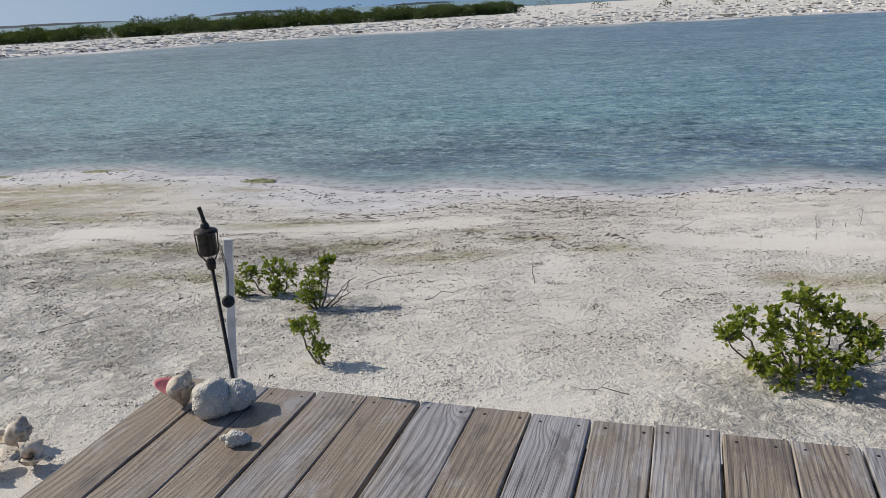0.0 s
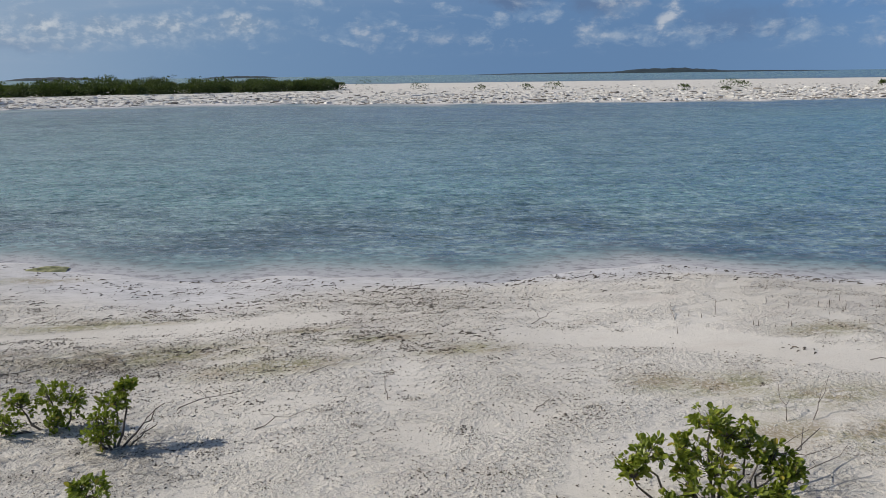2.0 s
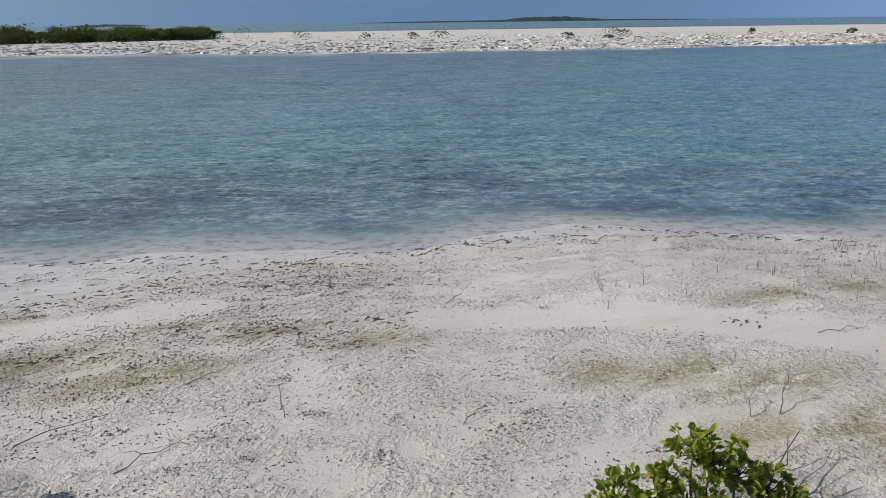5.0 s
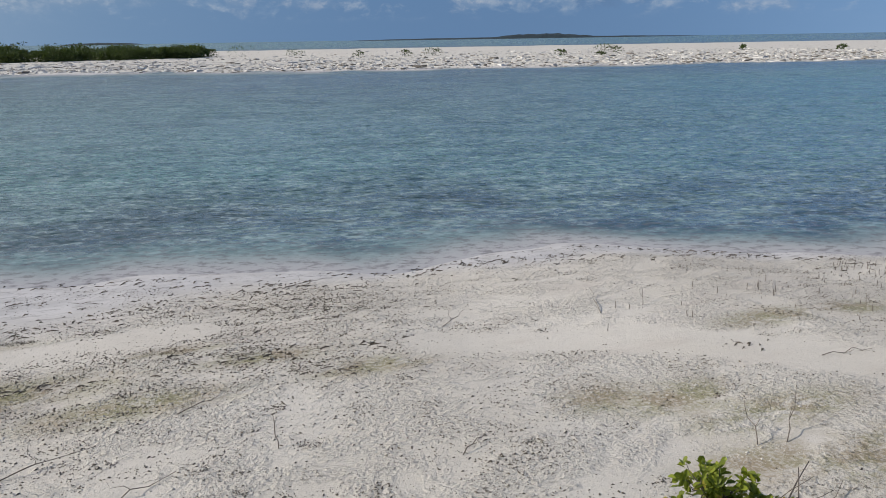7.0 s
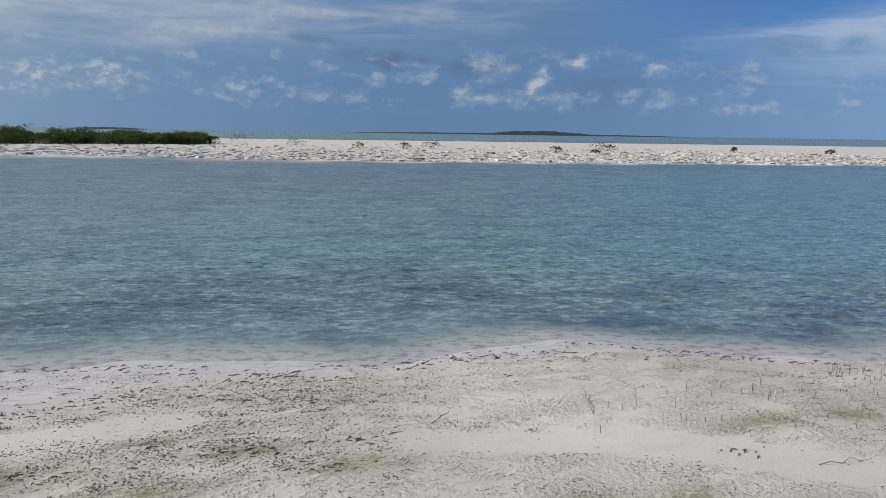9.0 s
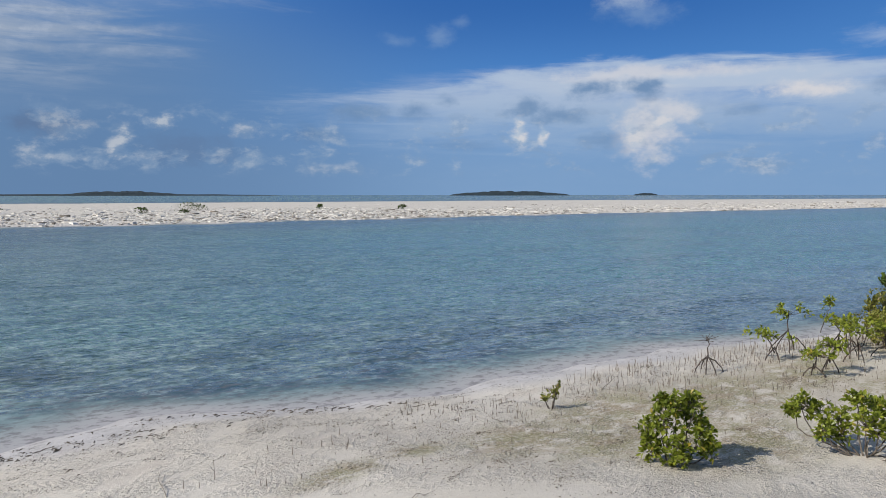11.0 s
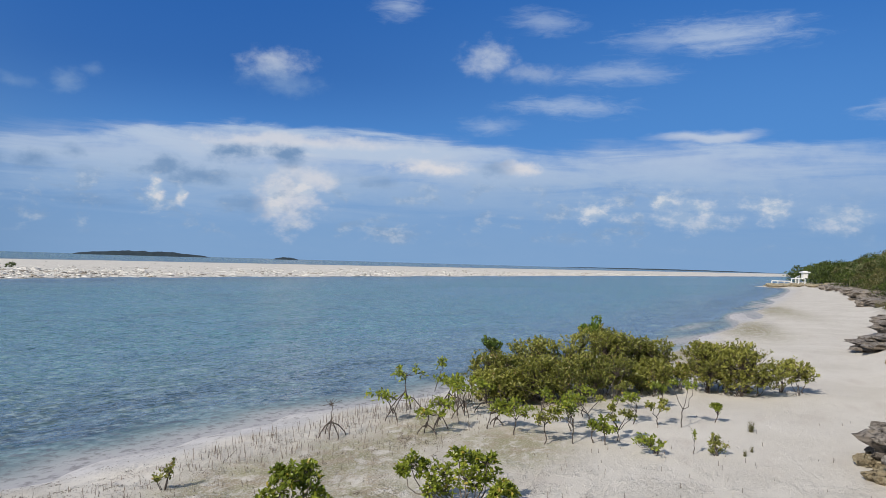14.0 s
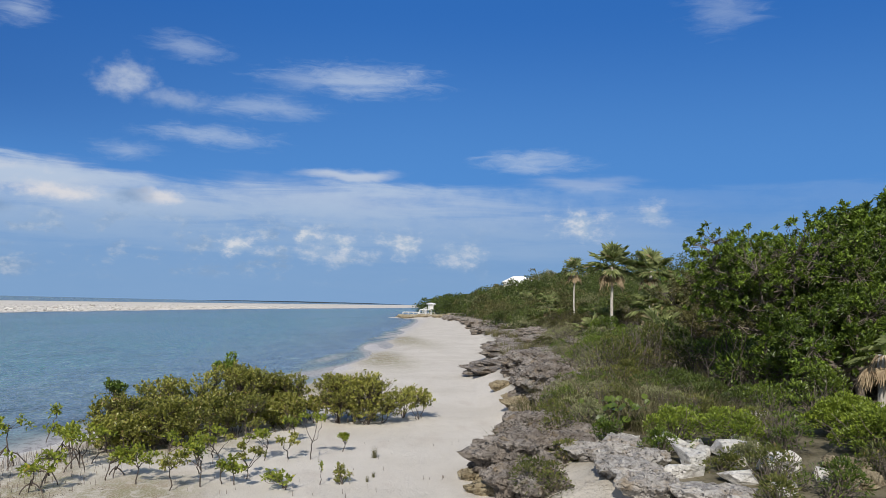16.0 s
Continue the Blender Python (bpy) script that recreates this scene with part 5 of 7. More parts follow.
# the big thicket and its neighbour
for i, (x, y, w, d, h) in enumerate(((18.3, 5.1, 2.1, 1.9, 1.08), (19.6, 4.5, 2.3, 2.0, 1.36), (20.7, 3.3, 2.3, 2.3, 1.52), (21.2, 2.3, 2.0, 1.8, 1.32), (17.5, 4.2, 1.9, 1.8, 0.98), (18.6, 3.2, 2.0, 1.7, 1.05), (19.6, 2.2, 1.8, 1.5, 0.85), (17.0, 5.2, 1.4, 1.3, 0.8))):
    plant("mangrove_bush", "dense olive-green mangrove bush in a beach thicket", "bush", (x, y), (w, d, h), 70 + i, 900, 9, (0.058, 0.036), 0.012, 34, 14, 0.35, MANGROVE, DARKROOT, group="mangrove thicket", spray=0.08, floor=0.12, lumps=26, up=0.5, low=0.22, ball=(0.13, 0.23))
plant("mangrove_bush", "tall rounded crown of dark green mangrove leaves", "bush", (19.2, 5.6), (0.75, 0.7, 1.55), 85, 50, 9, (0.09, 0.05), 0.016, 6, 1, 0.04, TREELEAF, DARKROOT, group="mangrove thicket", floor=0.72, lumps=3)
plant("mangrove_bush", "tall rounded crown of dark green mangrove leaves", "bush", (21.6, 3.5), (0.8, 0.7, 1.72), 86, 50, 9, (0.09, 0.05), 0.016, 6, 1, 0.04, TREELEAF, DARKROOT, group="mangrove thicket", floor=0.75, lumps=3)
plant("mangrove_bush", "round mangrove bush with many bare dark stems", "bush", (20.2, 0.35), (2.2, 2.4, 1.40), 87, 1700, 8, (0.058, 0.035), 0.013, 40, 18, 0.4, MANGROVE, DARKROOT, group="mangrove thicket", spray=0.08, floor=0.10, lumps=46, low=0.2, ball=(0.11, 0.2))
plant("mangrove_bush", "low olive mangrove bush joining the thicket", "bush", (20.2, 1.7), (1.5, 1.3, 0.7), 89, 200, 8, (0.075, 0.045), 0.012, 16, 6, 0.3, MANGROVE, DARKROOT, group="mangrove thicket", floor=0.2, lumps=8)
plant("mangrove_bush", "small straggling mangrove bush with bare stems", "bush", (20.6, -0.95), (1.3, 1.2, 0.85), 88, 200, 8, (0.07, 0.04), 0.012, 16, 7, 0.3, MANGROVE, DARKROOT, group="mangrove thicket", floor=0.3, lumps=6)


def build_root_sprouts():
    """Pencil roots standing out of the mud along the shore."""
    rng = np.random.default_rng(9)
    g = Geo()
    count = 0
    while count < 1500:
        x = rng.uniform(8.2, 20.5)
        y = along(SHORE, x) - rng.uniform(1.2, 4.6) + rng.normal() * 0.3
        edge = along(SHORE, x) - y
        if x < 10.5 and rng.uniform() < 0.5 or edge < 1.5 or edge > 3.1 and rng.uniform() < 0.6:
            continue
        h = rng.uniform(0.05, 0.20) * (1.0 if edge < 2.2 else 0.6) * (0.55 if x < 11 else 1.0)
        z = float(land(x, y))
        lean = rng.normal(size=2) * 0.15 * h
        g.tube([(x, y, z - 0.02), (x + lean[0] * 0.6, y + lean[1] * 0.6, z + h * 0.6), (x + lean[0], y + lean[1], z + h)], [0.0045, 0.0038, 0.002], 4, False)
        count += 1
    for x0, y0, n, sx, sy in ((6.3, 8.9, 26, 0.9, 0.35), (8.6, 8.2, 60, 0.9, 0.5), (13.5, 1.5, 60, 2.5, 1.6), (12, 3.0, 60, 2, 1.2)):
        for _ in range(n):
            x, y = x0 + rng.normal() * sx, y0 + rng.normal() * sy
            h, z = rng.uniform(0.03, 0.09), float(land(x, y))
            g.tube([(x, y, z - 0.02), (x + rng.normal() * 0.1 * h, y, z + h)], [0.005, 0.0025], 4, False)
    tagged(new("root_sprouts", g.mesh("root_sprouts", DRIFT)), label="thin grey mangrove pencil roots standing in wet sand", category="roots", kind="stuff")


build_root_sprouts()


def build_wrack():
    """Dry seaweed crumbs, leaf litter and clods strewn over the sand."""
    rng = np.random.default_rng(21)
    P = []
    for i in range(420):
        cx, cy = (rng.uniform(-9, 14), rng.uniform(5.2, 12.8)) if i < 260 else (rng.uniform(-7, 3), rng.uniform(7.4, 11.6))
        for _ in range(rng.integers(2, 12)):
            k = rng.integers(10, 60)
            s = rng.uniform(0.03, 0.16)
            mx, my = cx + rng.normal() * 0.55, cy + rng.normal() * 0.3
            P.append(np.c_[mx + rng.normal(size=k) * s * 1.3, my + rng.normal(size=k) * s * 0.8])
    P.append(np.c_[rng.uniform(-10, 16, 3500), rng.uniform(3.6, 13.5, 3500)])
    P = np.concatenate(P)
    edge = along(SHORE, P[:, 0]) - P[:, 1]
    swept = np.zeros(len(P))
    for (x0, y0), (x1, y1) in (((2.6, 9.0), (4.25, 8.25)), ((4.25, 8.25), (5.6, 6.85)), ((-5.0, 10.4), (0.6, 10.3))):
        t = np.clip(((P[:, 0] - x0) * (x1 - x0) + (P[:, 1] - y0) * (y1 - y0)) / ((x1 - x0) ** 2 + (y1 - y0) ** 2), 0, 1)
        swept = np.maximum(swept, np.hypot(P[:, 0] - x0 - t * (x1 - x0), P[:, 1] - y0 - t * (y1 - y0)) < 0.26)
    ok = (edge > 0.5) & (along(FOOT, P[:, 0]) < P[:, 1] - 0.2) & ((swept < 0.5) | (rng.uniform(size=len(P)) < 0.08))
    P = P[ok]
    z = land(P[:, 0], P[:, 1])
    g = Geo()
    n = len(P)
    size = np.minimum(rng.gamma(1.2, 0.0026, n) + 0.0026, 0.012)
    a = rng.uniform(0, np.pi, n)
    lx = np.c_[np.cos(a), np.sin(a)] * (size * rng.uniform(0.7, 1.6, n))[:, None]
    ly = np.c_[-np.sin(a), np.cos(a)] * (size * 0.6)[:, None]
    up = size * rng.uniform(0.3, 0.9, n)
    c = np.c_[P, z + 0.002]
    zero = np.zeros((n, 1))
    v = np.stack([c + np.c_[lx, zero], c + np.c_[ly, zero], c - np.c_[lx, zero], c - np.c_[ly, zero], c + np.c_[lx * 0.1, up[:, None]]], 1)
    b = np.arange(n)[:, None] * 5
    f = np.concatenate([b + np.array([[0, 1, 4]]), b + np.array([[1, 2, 4]]), b + np.array([[2, 3, 4]]), b + np.array([[3, 0, 4]])])
    g.add(v.reshape(-1, 3), f)
    tagged(new("seaweed_crumbs", g.mesh("seaweed_crumbs", SEAWRACK)), label="dark crumbs of dry seaweed strewn over pale sand", category="seaweed", kind="stuff")


build_wrack()


def build_litter():
    """Dead seagrass blades and leaves left in lines by the water."""
    rng = np.random.default_rng(25)
    n = 1500
    x = rng.uniform(-11, 9, n)
    row = np.abs(rng.normal(size=n)) * (0.7 + 0.6 * (x < 2)) + 0.5
    y = along(SHORE, x) - row
    keep = rng.uniform(size=n) < np.clip(0.5 + 0.6 * np.sin(x * 1.7 + 2.0 * np.sin(row * 3)), 0.1, 1)
    x, y = x[keep], y[keep]
    extra = [(c + rng.normal() * 0.10 * k, d + rng.normal() * 0.05 * k) for c, d, m, k in ((1.8, 11.9, 26, 3.0), (0.4, 11.6, 20, 3.5), (-1.0, 11.2, 34, 5.0), (2.2, 9.15, 16, 1.4), (1.2, 9.2, 26, 2.0), (-0.6, 9.25, 24, 2.2), (1.5, 8.6, 12, 2.5), (5.0, 7.55, 12, 2.0)) for _ in range(m)]
    x, y = np.r_[x, [e[0] for e in extra]], np.r_[y, [e[1] for e in extra]]
    n = len(x)
    z = np.maximum(land(x, y), WATER_Z) + 0.004
    ln = np.minimum(rng.gamma(1.6, 0.013, n) + 0.012, 0.075)
    a = rng.normal(size=n) * 0.8
    d = np.c_[np.cos(a), np.sin(a), np.zeros(n)]
    w = np.c_[-np.sin(a), np.cos(a), np.zeros(n)] * (rng.uniform(0.0035, 0.010, n))[:, None]
    c = np.c_[x, y, z]
    lift = np.c_[np.zeros((n, 2)), rng.uniform(0.003, 0.018, n)]
    ends = [c - d * ln[:, None], c + w + lift, c + d * ln[:, None] + lift * 0.4, c - w + lift * 0.6]
    v = np.stack(ends + [e - [0, 0, 0.004] for e in ends], 1).reshape(-1, 3)
    b = np.arange(n)[:, None] * 8
    f = np.concatenate([b + np.array([q]) for q in ([0, 1, 2, 3], [7, 6, 5, 4], [0, 4, 5, 1], [1, 5, 6, 2], [2, 6, 7, 3], [3, 7, 4, 0])])
    tagged(new("seagrass_litter", mesh_of("seagrass_litter", v, f, SEAWRACK)), label="dark dead seagrass blades scattered along the waterline", category="seaweed", kind="stuff")


build_litter()


def build_clods():
    """Crumbled sand kicked up in the trodden places."""
    rng = np.random.default_rng(23)
    P = []
    for cx, cy, sx, sy, n in ((-3.2, 6.0, 1.6, 0.9, 2200), (-2.2, 8.2, 1.6, 0.7, 1200), (-1.0, 6.9, 0.5, 0.4, 700), (2.4, 4.9, 0.9, 0.45, 1300), (-4.8, 7.2, 1.2, 0.7, 1200), (3.8, 6.3, 1.4, 0.8, 1300), (0.6, 7.2, 1.6, 0.7, 1200), (0.4, 9.4, 1.8, 0.5, 1000),
                              (-0.6, 5.4, 1.0, 0.6, 700), (1.6, 8.4, 1.8, 0.8, 900), (-6.5, 9.5, 2.0, 1.2, 900)):
        n = n // 2
        k = max(4, n // 45)
        c = np.c_[cx + rng.normal(size=k) * sx, cy + rng.normal(size=k) * sy]
        j = rng.integers(0, k, n)
        P.append(c[j] + rng.normal(size=(n, 2)) * np.array([0.16, 0.10]))
    P = np.concatenate(P)
    z = land(P[:, 0], P[:, 1])
    n = len(P)
    s = np.minimum(rng.gamma(1.4, 0.0028, n) + 0.003, 0.016)
    a = rng.uniform(0, 2 * np.pi, (n, 1)) + np.linspace(0, 2 * np.pi, 5, endpoint=False)[None]
    r = s[:, None] * rng.uniform(0.7, 1.4, (n, 5))
    ring = np.stack([P[:, :1] + np.cos(a) * r, P[:, 1:] + np.sin(a) * r * 0.8, np.broadcast_to(z[:, None] - 0.003, a.shape)], 2)
    top = np.stack([P[:, 0] + rng.normal(size=n) * s * 0.2, P[:, 1] + rng.normal(size=n) * s * 0.2, z + s * rng.uniform(0.4, 0.8, n)], 1)[:, None]
    mid = ring * 0.35 + top * 0.65
    mid = mid + (ring - mid) * 0.35
    mid[:, :, 2] = z[:, None] + s[:, None] * 0.35
    v = np.concatenate([ring, mid, top], 1).reshape(-1, 3)
    b = np.arange(n)[:, None] * 11
    f = [tuple(q) for j in range(5) for q in b + np.array([[j, (j + 1) % 5, 5 + (j + 1) % 5, 5 + j]])] + [tuple(q) for j in range(5) for q in b + np.array([[5 + j, 5 + (j + 1) % 5, 10]])]
    tagged(new("sand_clods", mesh_of("sand_clods", v, f, CLOD)), label="crumbled clods of pale sand in trodden patches", category="sand", kind="stuff")


build_clods()


def weed_mat(x, y, sx, sy, seed):
    """A ragged mat of weed stranded at the water's edge."""
    rng = np.random.default_rng(seed)
    n, m = 46, 22
    g = Geo()
    u, w = np.meshgrid(np.linspace(-1, 1, n), np.linspace(-1, 1, m))
    h = np.array([[noise.fractal(Vector((a * sx * 1.1 + seed, b * sy * 2.4, seed)), 0.8, 2.0, 4) for a in u[0]] for b in w[:, 0]])
    z = 0.07 * (0.55 - np.hypot(u, w) + 0.75 * h)
    low = max(float(land(x, y)), WATER_Z)
    v = np.stack([u.ravel() * sx, w.ravel() * sy + 0.15 * sx * u.ravel(), np.clip(z.ravel(), -0.04, 0.045)], 1)
    i = (np.arange(m - 1)[:, None] * n + np.arange(n - 1)[None]).ravel()
    g.add(v, np.stack([i, i + 1, i + n + 1, i + n], 1))
    ob = tagged(new("seaweed_mat", g.mesh("seaweed_mat", WEED)), label="ragged olive seaweed mat stranded at the water's edge", category="seaweed", group="stranded seaweed mats")
    ob.location = (x, y, low)


weed_mat(-7.4, 16.95, 0.95, 0.32, 1)
weed_mat(-3.55, 14.7, 0.42, 0.28, 2)
weed_mat(-9.6, 16.6, 0.6, 0.25, 3)


def twig(x, y, length, turn, seed, label="bare grey twig lying on the sand", rise=0.06, thick=0.0042, forks=1):
    rng = np.random.default_rng(seed)
    g = Geo()
    end = np.array([math.cos(radians(turn)) * length, math.sin(radians(turn)) * length, rise])
    spine = bent((0, 0, 0.004), end, rng, 6, 0.16)
    spine[:, 2] = np.maximum(spine[:, 2], 0.004)
    g.tube(spine, np.linspace(thick, thick * 0.4, 6), 5)
    for i in range(forks):
        s = spine[2 + i % 3]
        d = sphere_dirs(1, rng)[0] * length * 0.3
        g.tube(bent(s, s + [d[0], d[1], abs(d[2]) * 0.6 + rise * 0.5], rng, 4, 0.3), np.linspace(thick * 0.6, thick * 0.25, 4), 4)
    ob = tagged(new("twig", g.mesh("twig", DRIFT)), label=label, category="twig", group="twigs on the sand")
    ob.location = (x, y, float(land(x, y)))
    return ob


for i, (x, y, ln, a, r) in enumerate(((1.75, 11.75, 0.55, 15, 0.02), (5.01, 9.07, 0.22, 60, 0.14), (4.48, 9.05, 0.75, 66, 0.02), (8.56, 8.18, 0.22, 110, 0.12), (2.9, 9.45, 0.5, 40, 0.03), (1.95, 6.75, 0.3, 35, 0.04), (3.95, 6.05, 0.45, 40, 0.22),
                                      (3.75, 6.1, 0.25, 70, 0.2), (-0.8, 7.65, 0.6, 20, 0.02), (0.88, 7.34, 0.16, 90, 0.18), (5.4, 7.12, 0.5, -10, 0.02), (-0.2, 7.0, 0.5, 30, 0.02), (2.95, 5.1, 0.8, 22, 0.10), (1.2, 4.8, 0.4, 160, 0.02),
                                      (-3.6, 6.5, 0.6, 35, 0.02), (-2.6, 8.8, 0.5, 10, 0.02), (-0.3, 12.0, 0.35, 160, 0.03), (5.9, 11.6, 0.4, 170, 0.03), (0.3, 8.2, 0.35, 25, 0.03), (10.9, 8.0, 0.7, 12, 0.05), (12.9, 6.0, 0.5, 30, 0.05))):
    twig(x, y, ln, a, 100 + i, rise=r)


# ---- limestone shore ----
def rock_mesh(seed, size, sub, mat, ledges=0.3, rough=1.0):
    bm = bmesh.new()
    bmesh.ops.create_icosphere(bm, subdivisions=sub, radius=0.5)
    sx, sy, sz = size
    off = Vector((seed * 7.3, seed * 3.1, seed * 1.7))
    for v in bm.verts:
        n = v.co.normalized()
        q = Vector((n.x * sx, n.y * sy, n.z * sz))
        d = noise.fractal(q * 0.55 + off, 0.9, 2.1, 5) * 0.42
        cell = noise.voronoi(q * 1.3 + off)[0]
        d += 0.20 * (min(cell[1] - cell[0], 0.7) - 0.35)
        rid = 1 - abs(noise.noise(q * 1.9 + off)) * 2
        d += rough * (0.10 * (rid - 0.5) + 0.10 * noise.noise(q * 4.1 - off))
        pit = noise.voronoi(q * 3.6 + off)[0][0]
        d -= 0.12 * rough * max(0.0, 0.42 - pit) / 0.42
        r = 1 + d
        p = Vector((n.x * sx * 0.5 * r, n.y * sy * 0.5 * r, n.z * sz * 0.5 * (1 + 0.6 * d)))
        # ledges: hard beds stick out, soft beds are eaten away; the foot is undercut
        bed = math.sin(p.z * 2 * math.pi / 0.34 + 2.0 * noise.noise(q * 0.5 + off))
        side = 1 - abs(n.z)
        k = 1 + ledges * 0.26 * bed * side - 0.22 * max(0.0, -n.z) * side
        if n.z > 0:
            p.z *= 1 - 0.30 * n.z
        p.x *= k
        p.y *= k
        p += Vector((noise.noise(q * 9 + off), noise.noise(q * 9 - off), noise.noise(q * 9 + off * 2))) * 0.06 * rough
        v.co = p
    me = bpy.data.meshes.new("limestone_rock")
    bm.to_mesh(me)
    bm.free()
    me.materials.append(mat)
    return me


def rock(x, y, size, seed, sub=4, mat=None, turn=0.0, sink=0.35, label="pitted grey limestone outcrop at the edge of the sand", name="limestone_rock", group="shore rocks", base=None):
    me = rock_mesh(seed, size, sub, mat or ROCK, 0.5, 0.45 if mat == PALEROCK else 1.0)
    ob = tagged(new(name, me), label=label, category="rock", group=group)
    z = float(land(x, y)) if base is None else base
    ob.matrix_basis = pose(x, y, z + size[2] * (0.5 - sink), 0, 0, turn)
    return ob


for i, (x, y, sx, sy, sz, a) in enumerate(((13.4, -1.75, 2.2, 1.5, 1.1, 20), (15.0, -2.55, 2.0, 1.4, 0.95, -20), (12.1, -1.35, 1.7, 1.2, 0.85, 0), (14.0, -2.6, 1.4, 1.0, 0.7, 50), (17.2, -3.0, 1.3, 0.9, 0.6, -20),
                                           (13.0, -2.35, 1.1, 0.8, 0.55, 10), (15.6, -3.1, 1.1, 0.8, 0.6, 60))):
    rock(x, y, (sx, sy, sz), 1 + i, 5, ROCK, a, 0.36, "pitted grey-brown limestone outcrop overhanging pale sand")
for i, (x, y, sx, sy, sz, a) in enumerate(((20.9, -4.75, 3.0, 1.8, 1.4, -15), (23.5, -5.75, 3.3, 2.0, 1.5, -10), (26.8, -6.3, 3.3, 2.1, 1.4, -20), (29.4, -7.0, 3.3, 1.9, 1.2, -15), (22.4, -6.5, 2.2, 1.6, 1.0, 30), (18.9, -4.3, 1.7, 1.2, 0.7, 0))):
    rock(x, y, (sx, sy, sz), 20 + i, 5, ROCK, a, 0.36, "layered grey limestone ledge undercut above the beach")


def boulder(x, y, size, seed, turn):
    """An angular block, split and weathered: a hull of random corners, its faces roughened."""
    rng = np.random.default_rng(seed)
    bm = bmesh.new()
    for p in rng.uniform(-0.5, 0.5, (15, 3)):
        q = Vector(p).normalized() * 0.5
        bm.verts.new((q * 0.6 + Vector(p) * 0.55) * 1.0)
    out = bmesh.ops.convex_hull(bm, input=bm.verts)
    bmesh.ops.delete(bm, geom=[v for v in out["geom_interior"] if isinstance(v, bmesh.types.BMVert)], context="VERTS")
    bmesh.ops.triangulate(bm, faces=bm.faces)
    bmesh.ops.subdivide_edges(bm, edges=bm.edges, cuts=5, use_grid_fill=True)
    off = Vector((seed * 1.3, 0, seed))
    for v in bm.verts:
        p = Vector((v.co.x * size[0], v.co.y * size[1], v.co.z * size[2])) * 1.25
        n = v.co.normalized()
        crack = min(1.0, abs(noise.noise(p * 2.6 + off)) * 9)
        p += n * (0.03 * noise.fractal(p * 3.0 + off, 0.8, 2.0, 4) - 0.035 * (1 - crack))
        v.co = p
    me = bpy.data.meshes.new("limestone_boulder")
    bm.to_mesh(me)
    bm.free()
    me.materials.append(PALEROCK)
    ob = tagged(new("limestone_boulder", me), label="bleached white limestone block among low shrubs", category="rock", group="white boulders")
    ob.matrix_basis = pose(x, y, float(land(x, y)) + size[2] * 0.26, rng.uniform(-12, 12), rng.uniform(-12, 12), turn)
    return ob


for i, (x, y, sx, sy, sz) in enumerate(((11.3, -3.45, 0.75, 0.6, 0.40), (10.6, -3.1, 0.65, 0.5, 0.30), (11.4, -4.35, 0.85, 0.65, 0.42), (13.8, -6.2, 0.6, 0.5, 0.5), (12.3, -3.75, 0.6, 0.5, 0.36), (10.5, -4.4, 0.7, 0.5, 0.30), (11.0, -3.95, 0.5, 0.4, 0.30), (12.9, -3.4, 0.40, 0.32, 0.26),
                                        (11.9, -4.75, 0.6, 0.45, 0.34), (10.9, -4.75, 0.5, 0.4, 0.28), (10.2, -3.6, 0.5, 0.42, 0.26), (11.75, -3.95, 0.42, 0.36, 0.26), (10.0, -4.8, 0.42, 0.34, 0.22), (12.4, -4.2, 0.35, 0.3, 0.22), (9.7, -3.9, 0.45, 0.36, 0.22))):
    boulder(x, y, (sx * 0.82, sy * 0.82, sz * 0.72), 40 + i, i * 47)
for i, (x, y, sx, sy, sz) in enumerate(((11.1, -2.35, 1.1, 0.8, 0.34), (12.1, -2.55, 1.0, 0.7, 0.34), (10.2, -2.4, 1.0, 0.8, 0.35), (12.5, -3.0, 0.8, 0.6, 0.4), (9.5, -2.9, 0.9, 0.7, 0.3), (11.4, -2.95, 0.6, 0.45, 0.3), (10.3, -5.3, 0.55, 0.4, 0.24), (9.7, -5.0, 0.6, 0.5, 0.3))):
    rock(x, y, (sx, sy, sz), 140 + i, 4, SLAB if i < 6 else OCHRE, i * 61, 0.22, "pale grey limestone slab breaking through the soil" if i < 6 else "tan limestone slab beside dry grass", group="grey slabs")
for i, (x, y, s) in enumerate(((19.6, -3.7, 0.9), (17.2, -2.55, 0.6), (12.6, -0.95, 0.8), (20.4, -3.85, 0.8), (24.6, -4.6, 0.9), (13.6, -0.95, 0.7), (21.6, -4.0, 0.7))):
    rock(x, y, (s, s * 0.7, s * 0.45), 60 + i, 4, OCHRE, i * 30, 0.35, "ochre stained limestone at the foot of the ledge", group="ochre foot stones")
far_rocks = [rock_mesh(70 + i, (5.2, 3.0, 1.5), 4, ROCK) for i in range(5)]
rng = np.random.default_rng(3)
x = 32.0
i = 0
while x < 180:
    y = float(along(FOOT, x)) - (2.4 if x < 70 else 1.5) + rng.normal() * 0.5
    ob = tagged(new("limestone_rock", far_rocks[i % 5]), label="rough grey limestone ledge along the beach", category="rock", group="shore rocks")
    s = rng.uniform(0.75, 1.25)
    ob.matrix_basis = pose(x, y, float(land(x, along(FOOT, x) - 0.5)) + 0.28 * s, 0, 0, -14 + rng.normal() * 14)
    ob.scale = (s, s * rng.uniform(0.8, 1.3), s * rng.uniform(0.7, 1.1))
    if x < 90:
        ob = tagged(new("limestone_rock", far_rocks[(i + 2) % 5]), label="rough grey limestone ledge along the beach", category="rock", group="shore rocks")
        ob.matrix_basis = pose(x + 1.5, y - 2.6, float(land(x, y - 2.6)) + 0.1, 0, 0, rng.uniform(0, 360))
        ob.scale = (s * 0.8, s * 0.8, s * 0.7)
    x += 4.2 * s * (1 + x / 160)
    i += 1
